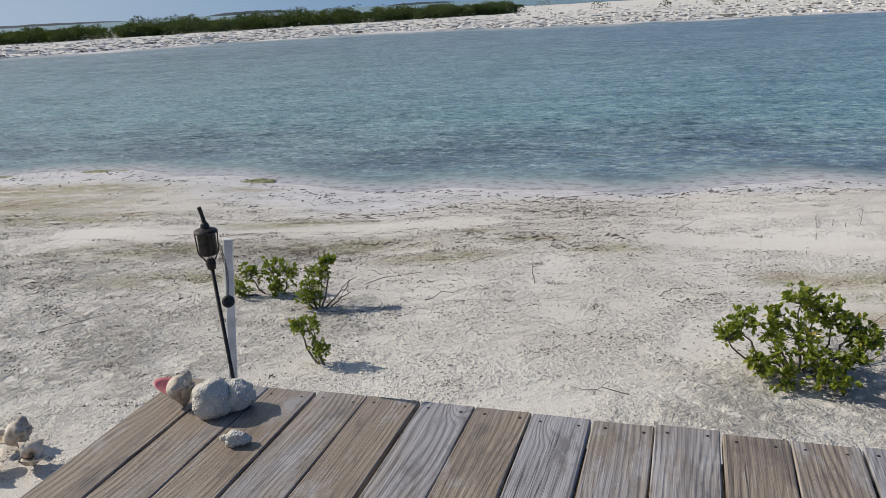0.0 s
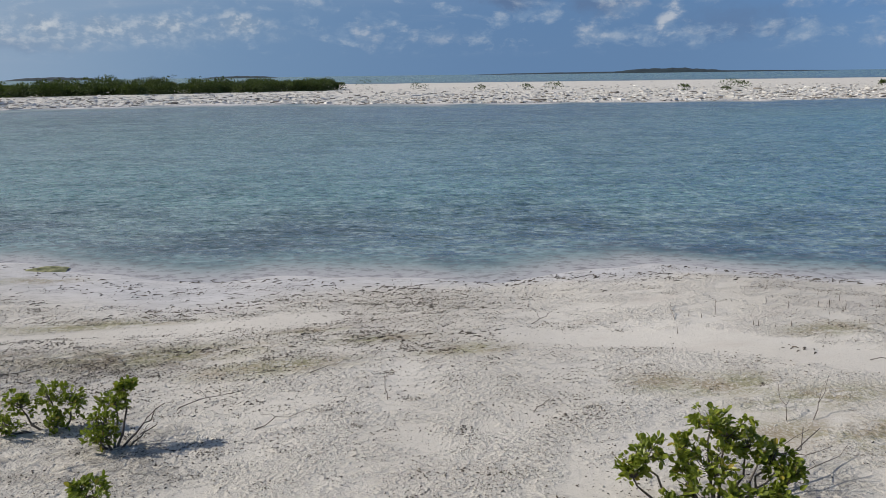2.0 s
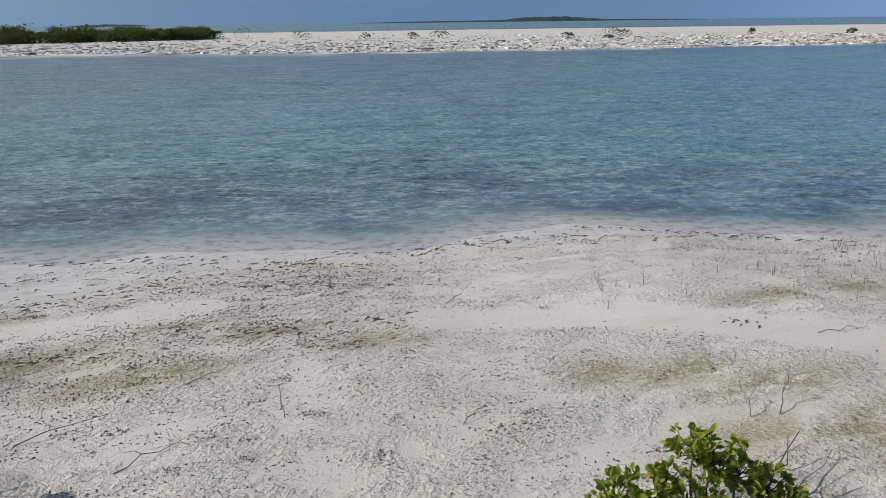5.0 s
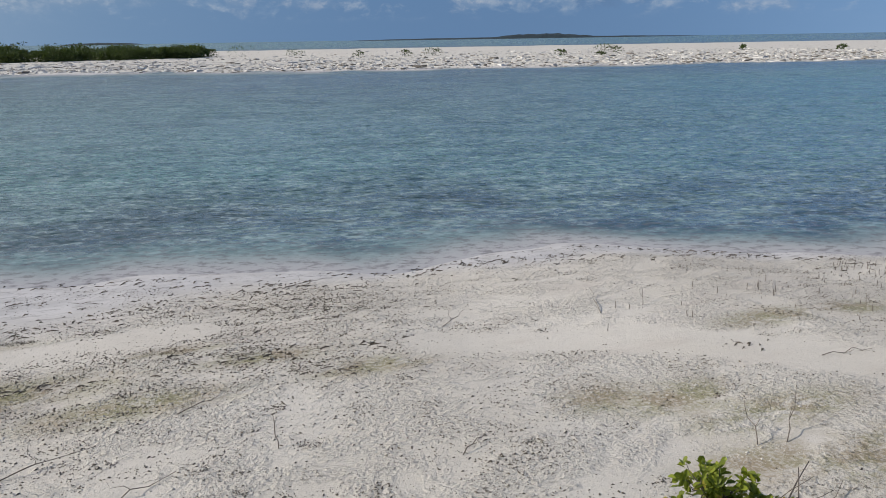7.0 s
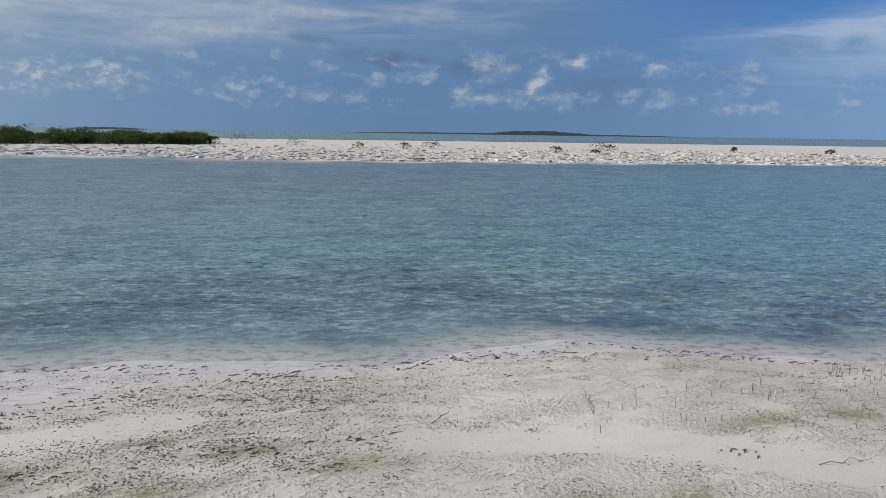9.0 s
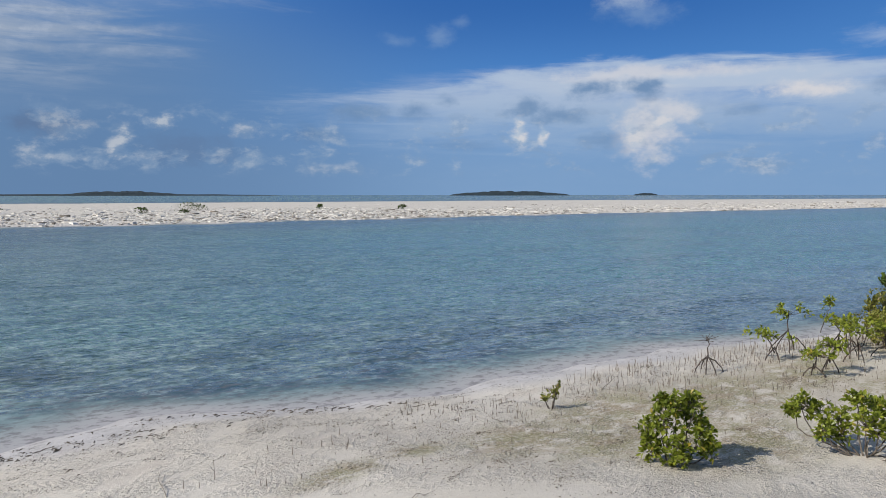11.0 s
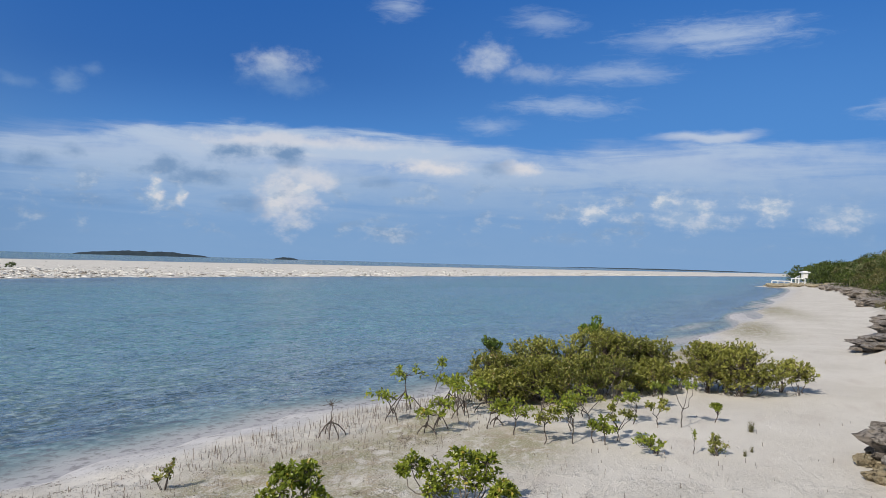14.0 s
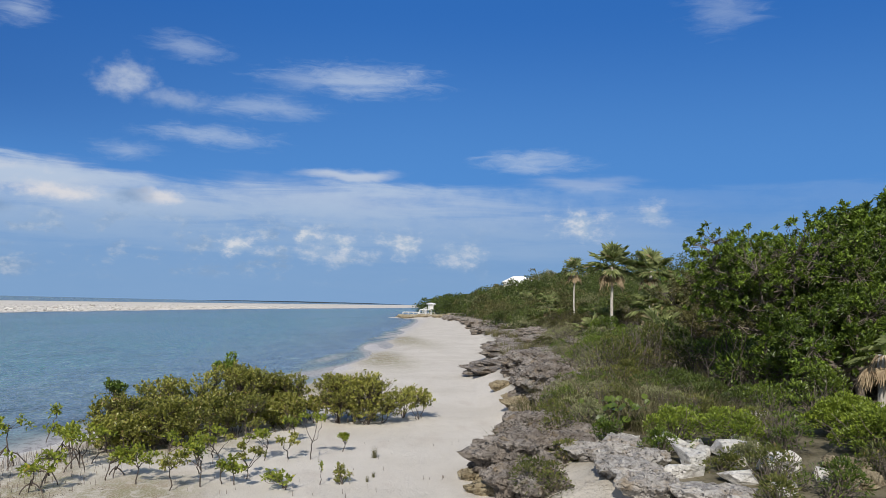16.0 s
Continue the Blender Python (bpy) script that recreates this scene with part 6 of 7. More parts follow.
stone_meshes = [rock_mesh(90 + i, (1.6, 1.2, 0.8), 3, OCHRE) for i in range(4)]
for i in range(46):
    x, y = rng.uniform(172, 200), 0
    y = rng.uniform(-36, -22.5) + (x - 176) * -0.25
    ob = tagged(new("shore_stone", stone_meshes[i % 4]), label="pale ochre boulder on the far rocky point", category="rock", group="boulders on the point")
    s = rng.uniform(0.7, 1.7)
    ob.matrix_basis = pose(x, y, max(float(land(x, y)), WATER_Z) + 0.2 * s, 0, 0, rng.uniform(0, 360))
    ob.scale = (s, s, s * 0.8)


def build_bar_rubble(seed, n, reach, mat, tall, name, label):
    """Low slabs and lumps of broken reef rock over the far bar."""
    rng = np.random.default_rng(seed)
    x = np.concatenate([rng.uniform(-90, 120, n * 2 // 3), rng.uniform(60, 420, n // 3)])
    e = rng.gamma(1.3, reach, len(x)) - 1.0
    y = along(BAR, x) + e
    z = np.maximum(land(x, y), WATER_Z - 0.05)
    s = rng.gamma(1.6, 0.065, len(x)) + 0.06
    a = rng.uniform(0, np.pi, len(x))
    k = 5
    ang = np.linspace(0, 2 * np.pi, k, endpoint=False)
    rad = rng.uniform(0.65, 1.25, (len(x), k)) * s[:, None]
    px = np.cos(ang)[None] * rad * 1.5
    py = np.sin(ang)[None] * rad * 0.8
    cx, sx_ = np.cos(a)[:, None], np.sin(a)[:, None]
    gx, gy = px * cx - py * sx_, px * sx_ + py * cx
    h = (s * rng.uniform(0.12, 0.4, len(x)) * tall)[:, None]
    low = np.stack([x[:, None] + gx, y[:, None] + gy, np.broadcast_to(z[:, None] - 0.05, gx.shape)], 2)
    top = np.stack([x[:, None] + gx * 0.8, y[:, None] + gy * 0.8, z[:, None] + h * rng.uniform(0.6, 1.1, gx.shape)], 2)
    v = np.concatenate([low, top], 1).reshape(-1, 3)
    b = np.arange(len(x))[:, None] * (2 * k)
    f = []
    for j in range(k):
        f.append(b + np.array([[j, (j + 1) % k, k + (j + 1) % k, k + j]]))
    faces = [tuple(r) for r in np.concatenate(f)] + [tuple(r) for r in (b + np.arange(k, 2 * k)[None])]
    tagged(new(name, mesh_of(name, v, faces, mat)), label=label, category="rubble", kind="stuff")


BARSTONE = make_plain("white_reef_stone", (0.42, 0.39, 0.36, 1), (0.74, 0.71, 0.66, 1), 0.5, 0.95, 0.0, 0.05)
BARDARK = make_plain("weed_stained_reef_stone", (0.080, 0.068, 0.052, 1), (0.27, 0.235, 0.19, 1), 0.8, 0.95, 0.0, 0.05)
build_bar_rubble(31, 26000, 20, BARSTONE, 1.0, "reef_rubble", "white reef rubble covering the low sandbar")
build_bar_rubble(32, 9000, 17, BARDARK, 1.0, "stained_rubble", "dark weed-stained rubble along the bar's edge")


# ---- growth on the land ----
def mound_leaves(g, at, size, n, leaf, rng, lumps=9):
    """Leaves hugging many small domes of a lumpy crown, standing on at; the hollows between stay dark."""
    k = max(lumps, int(n / 90))
    sx, sy, sz = size
    a = rng.uniform(0, 2 * np.pi, k)
    r = np.sqrt(rng.uniform(0, 1, k))
    c = np.stack([r * np.cos(a) * sx * 0.42, r * np.sin(a) * sy * 0.42, sz * (0.16 + 0.62 * np.sqrt(np.clip(1 - r * r, 0, 1)) * rng.uniform(0.72, 1.05, k))], 1)
    ball = rng.uniform(0.75, 1.25, k) * 0.62 * min(sx, sy) / math.sqrt(k) + 0.02
    j = rng.integers(0, k, n)
    d = sphere_dirs(n, rng, 0.55)
    t = c[j] + d * (ball[j] * rng.uniform(0.75, 1.05, n))[:, None]
    t[:, 2] = np.clip(t[:, 2], 0.02, None)
    way = d * 0.9 + sphere_dirs(n, rng) * 0.55 + np.array([0, 0, 0.3])
    g.leaves(t + np.asarray(at), way, leaf[0], leaf[1], rng, simple=True)


def grass_clump(seed, r, h, n):
    rng = np.random.default_rng(seed)
    g = Geo()
    a = rng.uniform(0, 2 * np.pi, n)
    rr = r * np.sqrt(rng.uniform(0, 1, n))
    base = np.c_[rr * np.cos(a), rr * np.sin(a), np.full(n, -0.03)]
    lean = np.c_[np.cos(a), np.sin(a)] * rng.uniform(0.1, 0.6, (n, 1)) * h + rng.normal(size=(n, 2)) * 0.1 * h
    hh = h * rng.uniform(0.5, 1.1, n)
    w = 0.006
    side = np.c_[-np.sin(a), np.cos(a), np.zeros(n)] * w
    m = base + np.c_[lean * 0.35, hh * 0.6]
    t = base + np.c_[lean, hh]
    v = np.stack([base - side, base + side, m + side * 0.8, m - side * 0.8, t], 1)
    b = np.arange(n)[:, None] * 5
    g.add(v.reshape(-1, 3), [tuple(q) for q in b + np.array([[0, 1, 2, 3]])] + [tuple(q) for q in b + np.array([[3, 2, 4]])])
    return g.mesh("grass_tuft", GRASSBLADE)


def grasses():
    rng = np.random.default_rng(17)
    kinds = [grass_clump(200 + i, 0.28, 0.46, 150) for i in range(4)]
    spots = []
    for cx, cy, sx, sy, n in ((16.3, -5.2, 1.2, 0.6, 20), (18.8, -5.6, 1.2, 0.5, 22), (25, -7.6, 3.5, 0.7, 20), (34, -9.6, 5, 0.9, 24), (48, -14.2, 7, 1.2, 26), (15.2, -4.6, 0.9, 0.4, 8), (17.5, -4.4, 1.0, 0.35, 9), (22.5, -6.9, 1.6, 0.6, 20), (14.5, -2.2, 0.7, 0.4, 6), (66, -19.5, 9, 1.8, 30)):
        for _ in range(n):
            spots.append((cx + rng.normal() * sx, cy + rng.normal() * sy - 0.15 * (rng.normal() * sx)))
    for i, (x, y) in enumerate(spots):
        if along(FOOT, x) - y < 0.6:
            continue
        ob = tagged(new("grass_tuft", kinds[i % 4]), label="dry olive-brown coastal grass tuft behind the rocks", category="grass", group="grass tufts")
        s = rng.uniform(0.7, 1.5)
        ob.matrix_basis = pose(x, y, float(land(x, y)), 0, 0, rng.uniform(0, 360))
        ob.scale = (s * 1.2, s * 1.2, s)
    for x, y, s in ((15.52, 0.49, 0.5), (13.58, 0.84, 0.25), (13.9, 0.7, 0.25)):
        ob = tagged(new("grass_tuft", kinds[0]), label="small dead grass tuft on open sand", category="grass", group="grass tufts")
        ob.matrix_basis = pose(x, y, float(land(x, y)))
        ob.scale = (s * 0.4, s * 0.4, s)


grasses()


def shrub(name, label, at, size, seed, n, leaf, mat, group, category="shrub", stems=10, r0=0.012, turn=0.0):
    rng = np.random.default_rng(seed)
    ob = thing(name, label, category, pose(at[0], at[1], float(land(at[0], at[1])) - 0.03, 0, 0, turn), group)
    g = Geo()
    tips = crown_tips(stems * 5, size, rng, 0.1, 8, 0.5)
    for t in tips:
        root = np.array([t[0] * 0.25, t[1] * 0.25, 0])
        g.tube(bent(root, t, rng, 5, 0.3), np.linspace(r0, r0 * 0.3, 5), 4, False)
    part("branchwork", g.mesh("branchwork", BARK, True), None, ob)
    g = Geo()
    mound_leaves(g, (0, 0, 0), size, n, leaf, rng)
    part("foliage", g.mesh("foliage", mat), None, ob)
    return ob


LOW = "low shrubs on the rocks"
shrub("coastal_shrub", "low olive shrublet on the limestone", (15.8, -2.3), (0.9, 0.8, 0.55), 301, 900, (0.05, 0.02), SHRUBLEAF, LOW)
shrub("coastal_shrub", "spreading olive shrublet over the rock edge", (11.6, -1.35), (1.2, 0.9, 0.62), 302, 1500, (0.05, 0.02), SHRUBLEAF, LOW)
shrub("coastal_shrub", "small yellow-green shrub among rocks", (13.85, -2.5), (0.8, 0.7, 0.7), 303, 1000, (0.05, 0.024), SHRUBLEAF, LOW)
shrub("coastal_shrub", "neat bright green cushion shrub beside white boulders", (12.75, -4.05), (1.0, 0.95, 0.68), 304, 2600, (0.046, 0.028), CUSHION, LOW)
shrub("coastal_shrub", "dense bright green rounded shrub above white rock", (12.0, -4.55), (1.25, 1.2, 0.72), 305, 3600, (0.046, 0.028), CUSHION, LOW)
shrub("coastal_shrub", "broad dense green shrub at the wood's edge", (12.0, -6.75), (1.7, 1.5, 0.8), 306, 9000, (0.048, 0.03), CUSHION, LOW)
shrub("coastal_shrub", "broad dense green shrub at the wood's edge", (10.5, -6.35), (2.3, 1.8, 0.85), 307, 13000, (0.046, 0.03), CUSHION, LOW)
shrub("coastal_shrub", "thin green shrub growing between white boulders", (11.4, -5.1), (0.9, 0.8, 0.7), 308, 700, (0.06, 0.024), BAYLEAF, LOW)
shrub("coastal_shrub", "thin green shrub growing between white boulders", (10.0, -4.0), (0.9, 0.8, 0.45), 309, 800, (0.05, 0.024), SHRUBLEAF, LOW)
shrub("coastal_shrub", "straggling green shrub in front of the trees", (13.5, -7.3), (1.3, 1.2, 1.15), 310, 1900, (0.07, 0.034), BAYLEAF, LOW)
shrub("coastal_shrub", "straggling green shrub beside a pale boulder", (13.6, -6.4), (1.0, 0.9, 0.8), 311, 900, (0.06, 0.03), BAYLEAF, LOW)
for i, (x, y, w, h) in enumerate(((9.9, -5.6, 0.8, 0.5), (9.3, -4.3, 0.8, 0.5), (9.6, -6.3, 1.3, 0.8), (9.0, -3.4, 0.7, 0.4), (11.9, -3.4, 0.55, 0.4), (11.0, -4.3, 0.5, 0.4), (10.7, -3.7, 0.45, 0.3), (17.3, -3.8, 1.0, 0.6), (18.3, -4.3, 1.1, 0.65), (16.4, -3.4, 0.8, 0.5), (19.6, -4.9, 1.1, 0.6), (14.6, -3.3, 0.8, 0.5), (12.4, -2.1, 0.5, 0.35), (13.1, -3.0, 0.7, 0.45), (15.6, -3.6, 0.9, 0.55), (16.2, -4.4, 1.0, 0.7),
                                  (18.0, -5.0, 1.4, 0.8), (20.5, -6.0, 1.8, 1.0), (24.0, -7.0, 1.9, 1.1), (27.0, -7.7, 1.9, 1.1), (22.2, -6.8, 1.6, 1.0), (12.9, -5.6, 0.7, 0.5), (21.5, -4.9, 0.7, 0.4), (30.5, -8.4, 1.4, 0.9), (16.0, -2.3, 0.5, 0.3), (16.8, -5.6, 1.2, 0.8), (15.6, -5.3, 1.0, 0.7), (14.9, -5.5, 0.9, 0.6), (14.2, -4.9, 0.8, 0.5))):
    shrub("coastal_shrub", "small olive shrub between limestone and grass", (x, y), (w, w * 0.9, h), 330 + i, 800, (0.055, 0.024), (SHRUBLEAF, BAYLEAF, GREYLEAF)[i % 3], LOW, turn=i * 30)
for i, (x, y, w, h) in enumerate(((20.6, -6.5, 2.0, 1.75), (22.3, -6.9, 2.4, 1.6), (19.4, -6.2, 1.2, 1.0), (24.6, -8.6, 2.2, 1.7), (21.8, -8.0, 2.0, 1.9))):
    shrub("coastal_shrub", "tall olive shrub on bare grey stems beside the wood", (x, y), (w, w * 0.9, h), 380 + i, 2600, (0.07, 0.030), (SHRUBLEAF, BAYLEAF)[i % 2], LOW, stems=14, r0=0.018, turn=i * 70)
# dark leaf colour here stands in for the shade under the trees
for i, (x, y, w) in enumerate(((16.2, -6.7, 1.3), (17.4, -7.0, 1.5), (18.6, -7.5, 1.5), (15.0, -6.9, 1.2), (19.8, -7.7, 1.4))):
    shrub("coastal_shrub", "low shrub with darkened leaves standing in for woodland shade", (x, y), (w, w * 0.9, 0.55), 390 + i, 1500, (0.06, 0.03), HILLLEAF, LOW, turn=i * 80)
shrub("coastal_shrub", "sparse grey-green brush behind the ledge", (17.0, -4.6), (1.4, 1.1, 0.8), 312, 900, (0.05, 0.018), GREYLEAF, LOW)


def sea_grape(at, seed):
    """Round plate leaves on short stems."""
    rng = np.random.default_rng(seed)
    ob = thing("sea_grape", "low sea grape plant with large round leaves", "shrub", pose(at[0], at[1], float(land(*at))), "sea grapes")
    g = Geo()
    k = 9
    ang = np.linspace(0, 2 * np.pi, k, endpoint=False)
    for i in range(44):
        p = np.array([rng.normal() * 0.5, rng.normal() * 0.4, rng.uniform(0.10, 0.5)])
        g.tube(bent((p[0] * 0.4, p[1] * 0.4, -0.02), p, rng, 4, 0.3), np.linspace(0.010, 0.005, 4), 4, False)
        n = Vector((rng.normal() * 0.5 - 0.4, rng.normal() * 0.5 + 0.3, 0.8)).normalized()
        u = n.orthogonal().normalized()
        w = n.cross(u)
        r = rng.uniform(0.045, 0.085)
        rim = [Vector(p) + (u * math.cos(a) + w * math.sin(a)) * r + n * 0.012 * math.cos(2 * a) for a in ang]
        c = Geo()
        c.add([Vector(p) - n * 0.012] + rim, [(0, 1 + j, 1 + (j + 1) % k) for j in range(k)])
        part("leaf", c.mesh("leaf", BAYLEAF), None, ob)
    part("branchwork", g.mesh("branchwork", BARK, True), None, ob)


sea_grape((14.5, -3.75), 1)
sea_grape((15.2, -4.2), 2)
sea_grape((31, -12.0), 3)


def tree(name, label, at, size, seed, tips, per_tip, leaf, mat, r0=0.09, trunk=0.35, group="shore trees", lumps=44, floor=0.16, low=0.42):
    """A broadleaf tree: trunk, limbs and twigs to a lumpy crown of leaf sprays."""
    rng = np.random.default_rng(seed)
    sx, sy, sz = size
    ob = thing(name, label, "tree", pose(at[0], at[1], float(land(at[0], at[1])) - 0.05, 0, 0, seed * 50), group)
    t = crown_tips(tips, size, rng, floor, lumps, 0.30, low, (0.08, 0.15), 0.42)
    t[:, :2] *= np.sqrt(np.clip(1.25 - 0.6 * (t[:, 2:3] / sz) ** 2, 0.3, 1))
    fork = np.array([0, 0, sz * trunk])
    wood = Geo()
    wood.tube(bent((0, 0, -0.1), fork, rng, 6, 0.25), np.linspace(r0 * 1.25, r0 * 0.85, 6), 9, False)
    limbs = t[rng.choice(tips, 11, replace=False)] * 0.72 + np.array([0, 0, 0.05 * sz])
    bole = part("trunk", wood.mesh("trunk", BARK, True), None, ob)
    for h in limbs:
        wood = Geo()
        wood.tube(bent(fork * rng.uniform(0.5, 1.0), h, rng, 6, 0.35), np.linspace(r0 * 0.6, r0 * 0.25, 6), 6, False)
        part("limb", wood.mesh("limb", BARK, True), None, bole)
    hubs = t[rng.choice(tips, min(70, tips), replace=False)] * 0.9
    twigs = Geo()
    near = np.argmin(((hubs[:, None] - limbs[None]) ** 2).sum(2), 1)
    for h, k in zip(hubs, near):
        twigs.tube(bent(limbs[k], h, rng, 5, 0.35), np.linspace(r0 * 0.26, r0 * 0.1, 5), 4, False)
    near = np.argmin(((t[:, None] - hubs[None]) ** 2).sum(2), 1)
    for a, k in zip(t, near):
        twigs.tube(bent(hubs[k], a, rng, 4, 0.3), np.linspace(r0 * 0.1, r0 * 0.04, 4), 3, False)
    part("branchwork", twigs.mesh("branchwork", BARK, True), None, ob)
    n = tips * per_tip
    g = Geo()
    mid = np.array([0, 0, sz * 0.4])
    out = np.repeat((t - mid) / np.array(size), per_tip, 0)
    way = out * 0.5 + sphere_dirs(n, rng) * 1.0 + np.array([0, 0, 0.45])
    start = np.repeat(t, per_tip, 0) + sphere_dirs(n, rng) * leaf[0] * rng.uniform(0.0, 0.75, (n, 1))
    g.leaves(start, way, leaf[0], leaf[1], rng, simple=True)
    part("crown", g.mesh("crown", mat), None, ob)
    return ob




def bare_stems(x, y, seed, n, h):
    """Thin grey trunks and dead twigs standing in the shade of the wood."""
    rng = np.random.default_rng(seed)
    ob = thing("understorey_sapling", "leafless grey sapling stems in the shade of the wood", "sapling", pose(x, y, float(land(x, y)) - 0.05), "understorey saplings")
    for _ in range(n):
        g = Geo()
        foot = np.array([rng.normal() * 0.22, rng.normal() * 0.22, 0])
        tip = foot + np.array([rng.normal() * 0.35, rng.normal() * 0.35, h * rng.uniform(0.7, 1.15)])
        line = bent(foot, tip, rng, 7, 0.22)
        g.tube(line, np.linspace(0.020, 0.006, 7) * rng.uniform(0.6, 1.3), 5, False)
        stem = part("stem", g.mesh("stem", DARKROOT, True), None, ob)
        for j in (2, 3, 4, 5):
            g = Geo()
            out = np.array([rng.normal(), rng.normal(), rng.uniform(0.1, 0.9)]) * 0.28
            g.tube(bent(line[j], np.array(line[j]) + out, rng, 4, 0.3), np.linspace(0.008, 0.003, 4), 4, False)
            part("twig", g.mesh("twig", DARKROOT, True), None, stem)


for i, (x, y) in enumerate(((17.2, -7.6), (18.5, -8.2), (19.8, -8.6), (17.4, -8.6), (15.0, -8.3), (20.9, -9.1))):
    bare_stems(x, y, 60 + i, 3, 1.6 + 0.15 * (i % 4))
tree("broadleaf_tree", "large dark green broadleaf tree with dense crown", (16.9, -9.2), (5.0, 4.8, 4.5), 1, 1400, 30, (0.092, 0.042), TREELEAF, 0.10, lumps=70, floor=0.34, low=0.40)
tree("broadleaf_tree", "bright green spreading tree over dark undergrowth", (16.6, -13.0), (6.0, 5.6, 4.2), 2, 1200, 28, (0.105, 0.048), TREELEAF, 0.10, lumps=56, floor=0.30, low=0.4)
tree("broadleaf_tree", "low fresh green tree with drooping leafy boughs", (14.9, -9.3), (3.5, 3.3, 2.7), 5, 1000, 30, (0.092, 0.042), TREELEAF, 0.08, lumps=40, floor=0.20, low=0.36)
mid_tree = tree("broadleaf_tree", "dense green broadleaf tree on the hillside", (24.5, -15.5), (5.2, 5.0, 4.4), 3, 900, 24, (0.13, 0.06), TREELEAF, 0.11)
low_tree = tree("broadleaf_tree", "olive green broadleaf tree on the hillside", (30.0, -15.0), (4.6, 4.4, 3.6), 4, 700, 20, (0.12, 0.06), SCRUBLEAF, 0.09)
for x, y, s, a in ((23.0, -20.5, 1.3, 40), (29.0, -22.0, 1.1, 120), (20.5, -16.6, 1.25, 200), (35.0, -22.0, 0.65, 300), (27.5, -27.0, 1.05, 80), (16.6, -16.2, 1.2, 20), (19.0, -20.5, 1.4, 160), (36.5, -28.5, 0.95, 240), (42.0, -27.0, 0.7, 10), (32, -33, 1.1, 75)):
    again(mid_tree, x, y, s, a)
for x, y in ((18.6, -9.4), (16.2, -10.4), (15.2, -10.9), (14.4, -11.0), (19.8, -10.8), (18.2, -11.6), (20.8, -9.6), (17.3, -10.2), (17.2, -8.5), (18.4, -8.9), (19.6, -9.4), (15.9, -8.6), (22.4, -11.2), (16.2, -11.4), (15.6, -13.2), (21.4, -12.9)):
    shrub("woodland_shrub", "dark leafy undergrowth in the shade of trees", (x, y), (1.9, 1.8, 1.2), int(x * 10), 900, (0.11, 0.05), TREELEAF, "shaded undergrowth", stems=20)
for x, y, s, a in ((36, -17.5, 0.6, 60), (41, -21.0, 0.6, 150), (47, -23.5, 0.75, 220), (52, -26, 0.8, 310), (33.0, -18.5, 0.75, 15), (22.0, -13.0, 0.7, 100), (27.5, -12.8, 0.55, 190), (53.0, -17.6, 0.5, 40), (50.5, -17.6, 0.45, 90)):
    again(low_tree, x, y, s, a)

under = [shrub("woodland_shrub", "olive shrub in the scrub behind the rocks", (27.0, -9.8), (2.2, 2.0, 1.5), 320, 2600, (0.085, 0.042), SCRUBLEAF, "hillside scrub"),
         shrub("woodland_shrub", "grey-green twiggy shrub in the scrub", (31.5, -10.8), (2.0, 1.9, 1.3), 321, 1500, (0.09, 0.035), GREYLEAF, "hillside scrub", stems=22),
         shrub("woodland_shrub", "fresh green shrub in the scrub", (35.0, -12.6), (2.3, 2.1, 1.7), 322, 2600, (0.095, 0.05), BAYLEAF, "hillside scrub"),
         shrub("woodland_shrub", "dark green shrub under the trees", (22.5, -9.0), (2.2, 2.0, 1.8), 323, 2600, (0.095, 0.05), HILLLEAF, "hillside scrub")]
rng = np.random.default_rng(77)
placed = 0
while placed < 210:
    x = 15.5 + 62 * rng.uniform() ** 1.2
    u = rng.uniform(3.2, 22)
    y = float(along(FOOT, x)) - u
    if x < 23.5 and u < 11.0 or x < 26 and u < 6 or 29 < x < 42 and abs(y + 0.379 * x) < 1.0:
        continue
    k = int(rng.choice([0, 1, 2, 3], p=[0.38, 0.28, 0.10, 0.24]))
    again(under[k], x, y, rng.uniform(0.4, 1.2) * (0.75 + 0.25 * min(u / 8, 1.3)), rng.uniform(0, 360))
    placed += 1


def build_far_woods(name, label, spots, mat, leaf, seed, n):
    rng = np.random.default_rng(seed)
    g = Geo()
    for x, y, w, h in spots:
        z = max(float(land(x, y)), WATER_Z) - 0.1
        far = min(max(x / 75, 1.0), 2.4)
        mound_leaves(g, (x, y, z), (w, w * rng.uniform(0.8, 1.2), h), int(n / far), (leaf[0] * far, leaf[1] * far), rng, 7)
        g.tube([(x, y, z - 0.1), (x + rng.normal() * 0.2, y, z + h * 0.6)], [0.08, 0.03], 5, False)
    tagged(new(name, g.mesh(name, mat)), label=label, category="trees", kind="stuff")


rng = np.random.default_rng(78)
groups = {0: [], 1: [], 2: [], 3: []}
for _ in range(640):
    x = 58 + 190 * rng.uniform() ** 1.3
    u = 2.2 + rng.gamma(1.7, 9)
    if u > 60:
        continue
    groups[int(rng.choice(4, p=[0.36, 0.18, 0.12, 0.34]))].append((x, float(along(FOOT, x)) - u, rng.uniform(2.0, 4.6), rng.uniform(0.9, 4.2) * (0.6 + 0.6 * min(u / 14, 1)) * (0.8 + 0.75 * min(max(x - 70, 0) / 60, 1))))
for _ in range(16):
    groups[1].append((rng.uniform(214, 236), rng.uniform(-47, -38.5), rng.uniform(3.5, 5), rng.uniform(4.0, 5.5)))
for _ in range(26):
    groups[1].append((rng.uniform(168, 186), rng.uniform(-55, -47), rng.uniform(3.5, 5), rng.uniform(3.4, 4.5)))
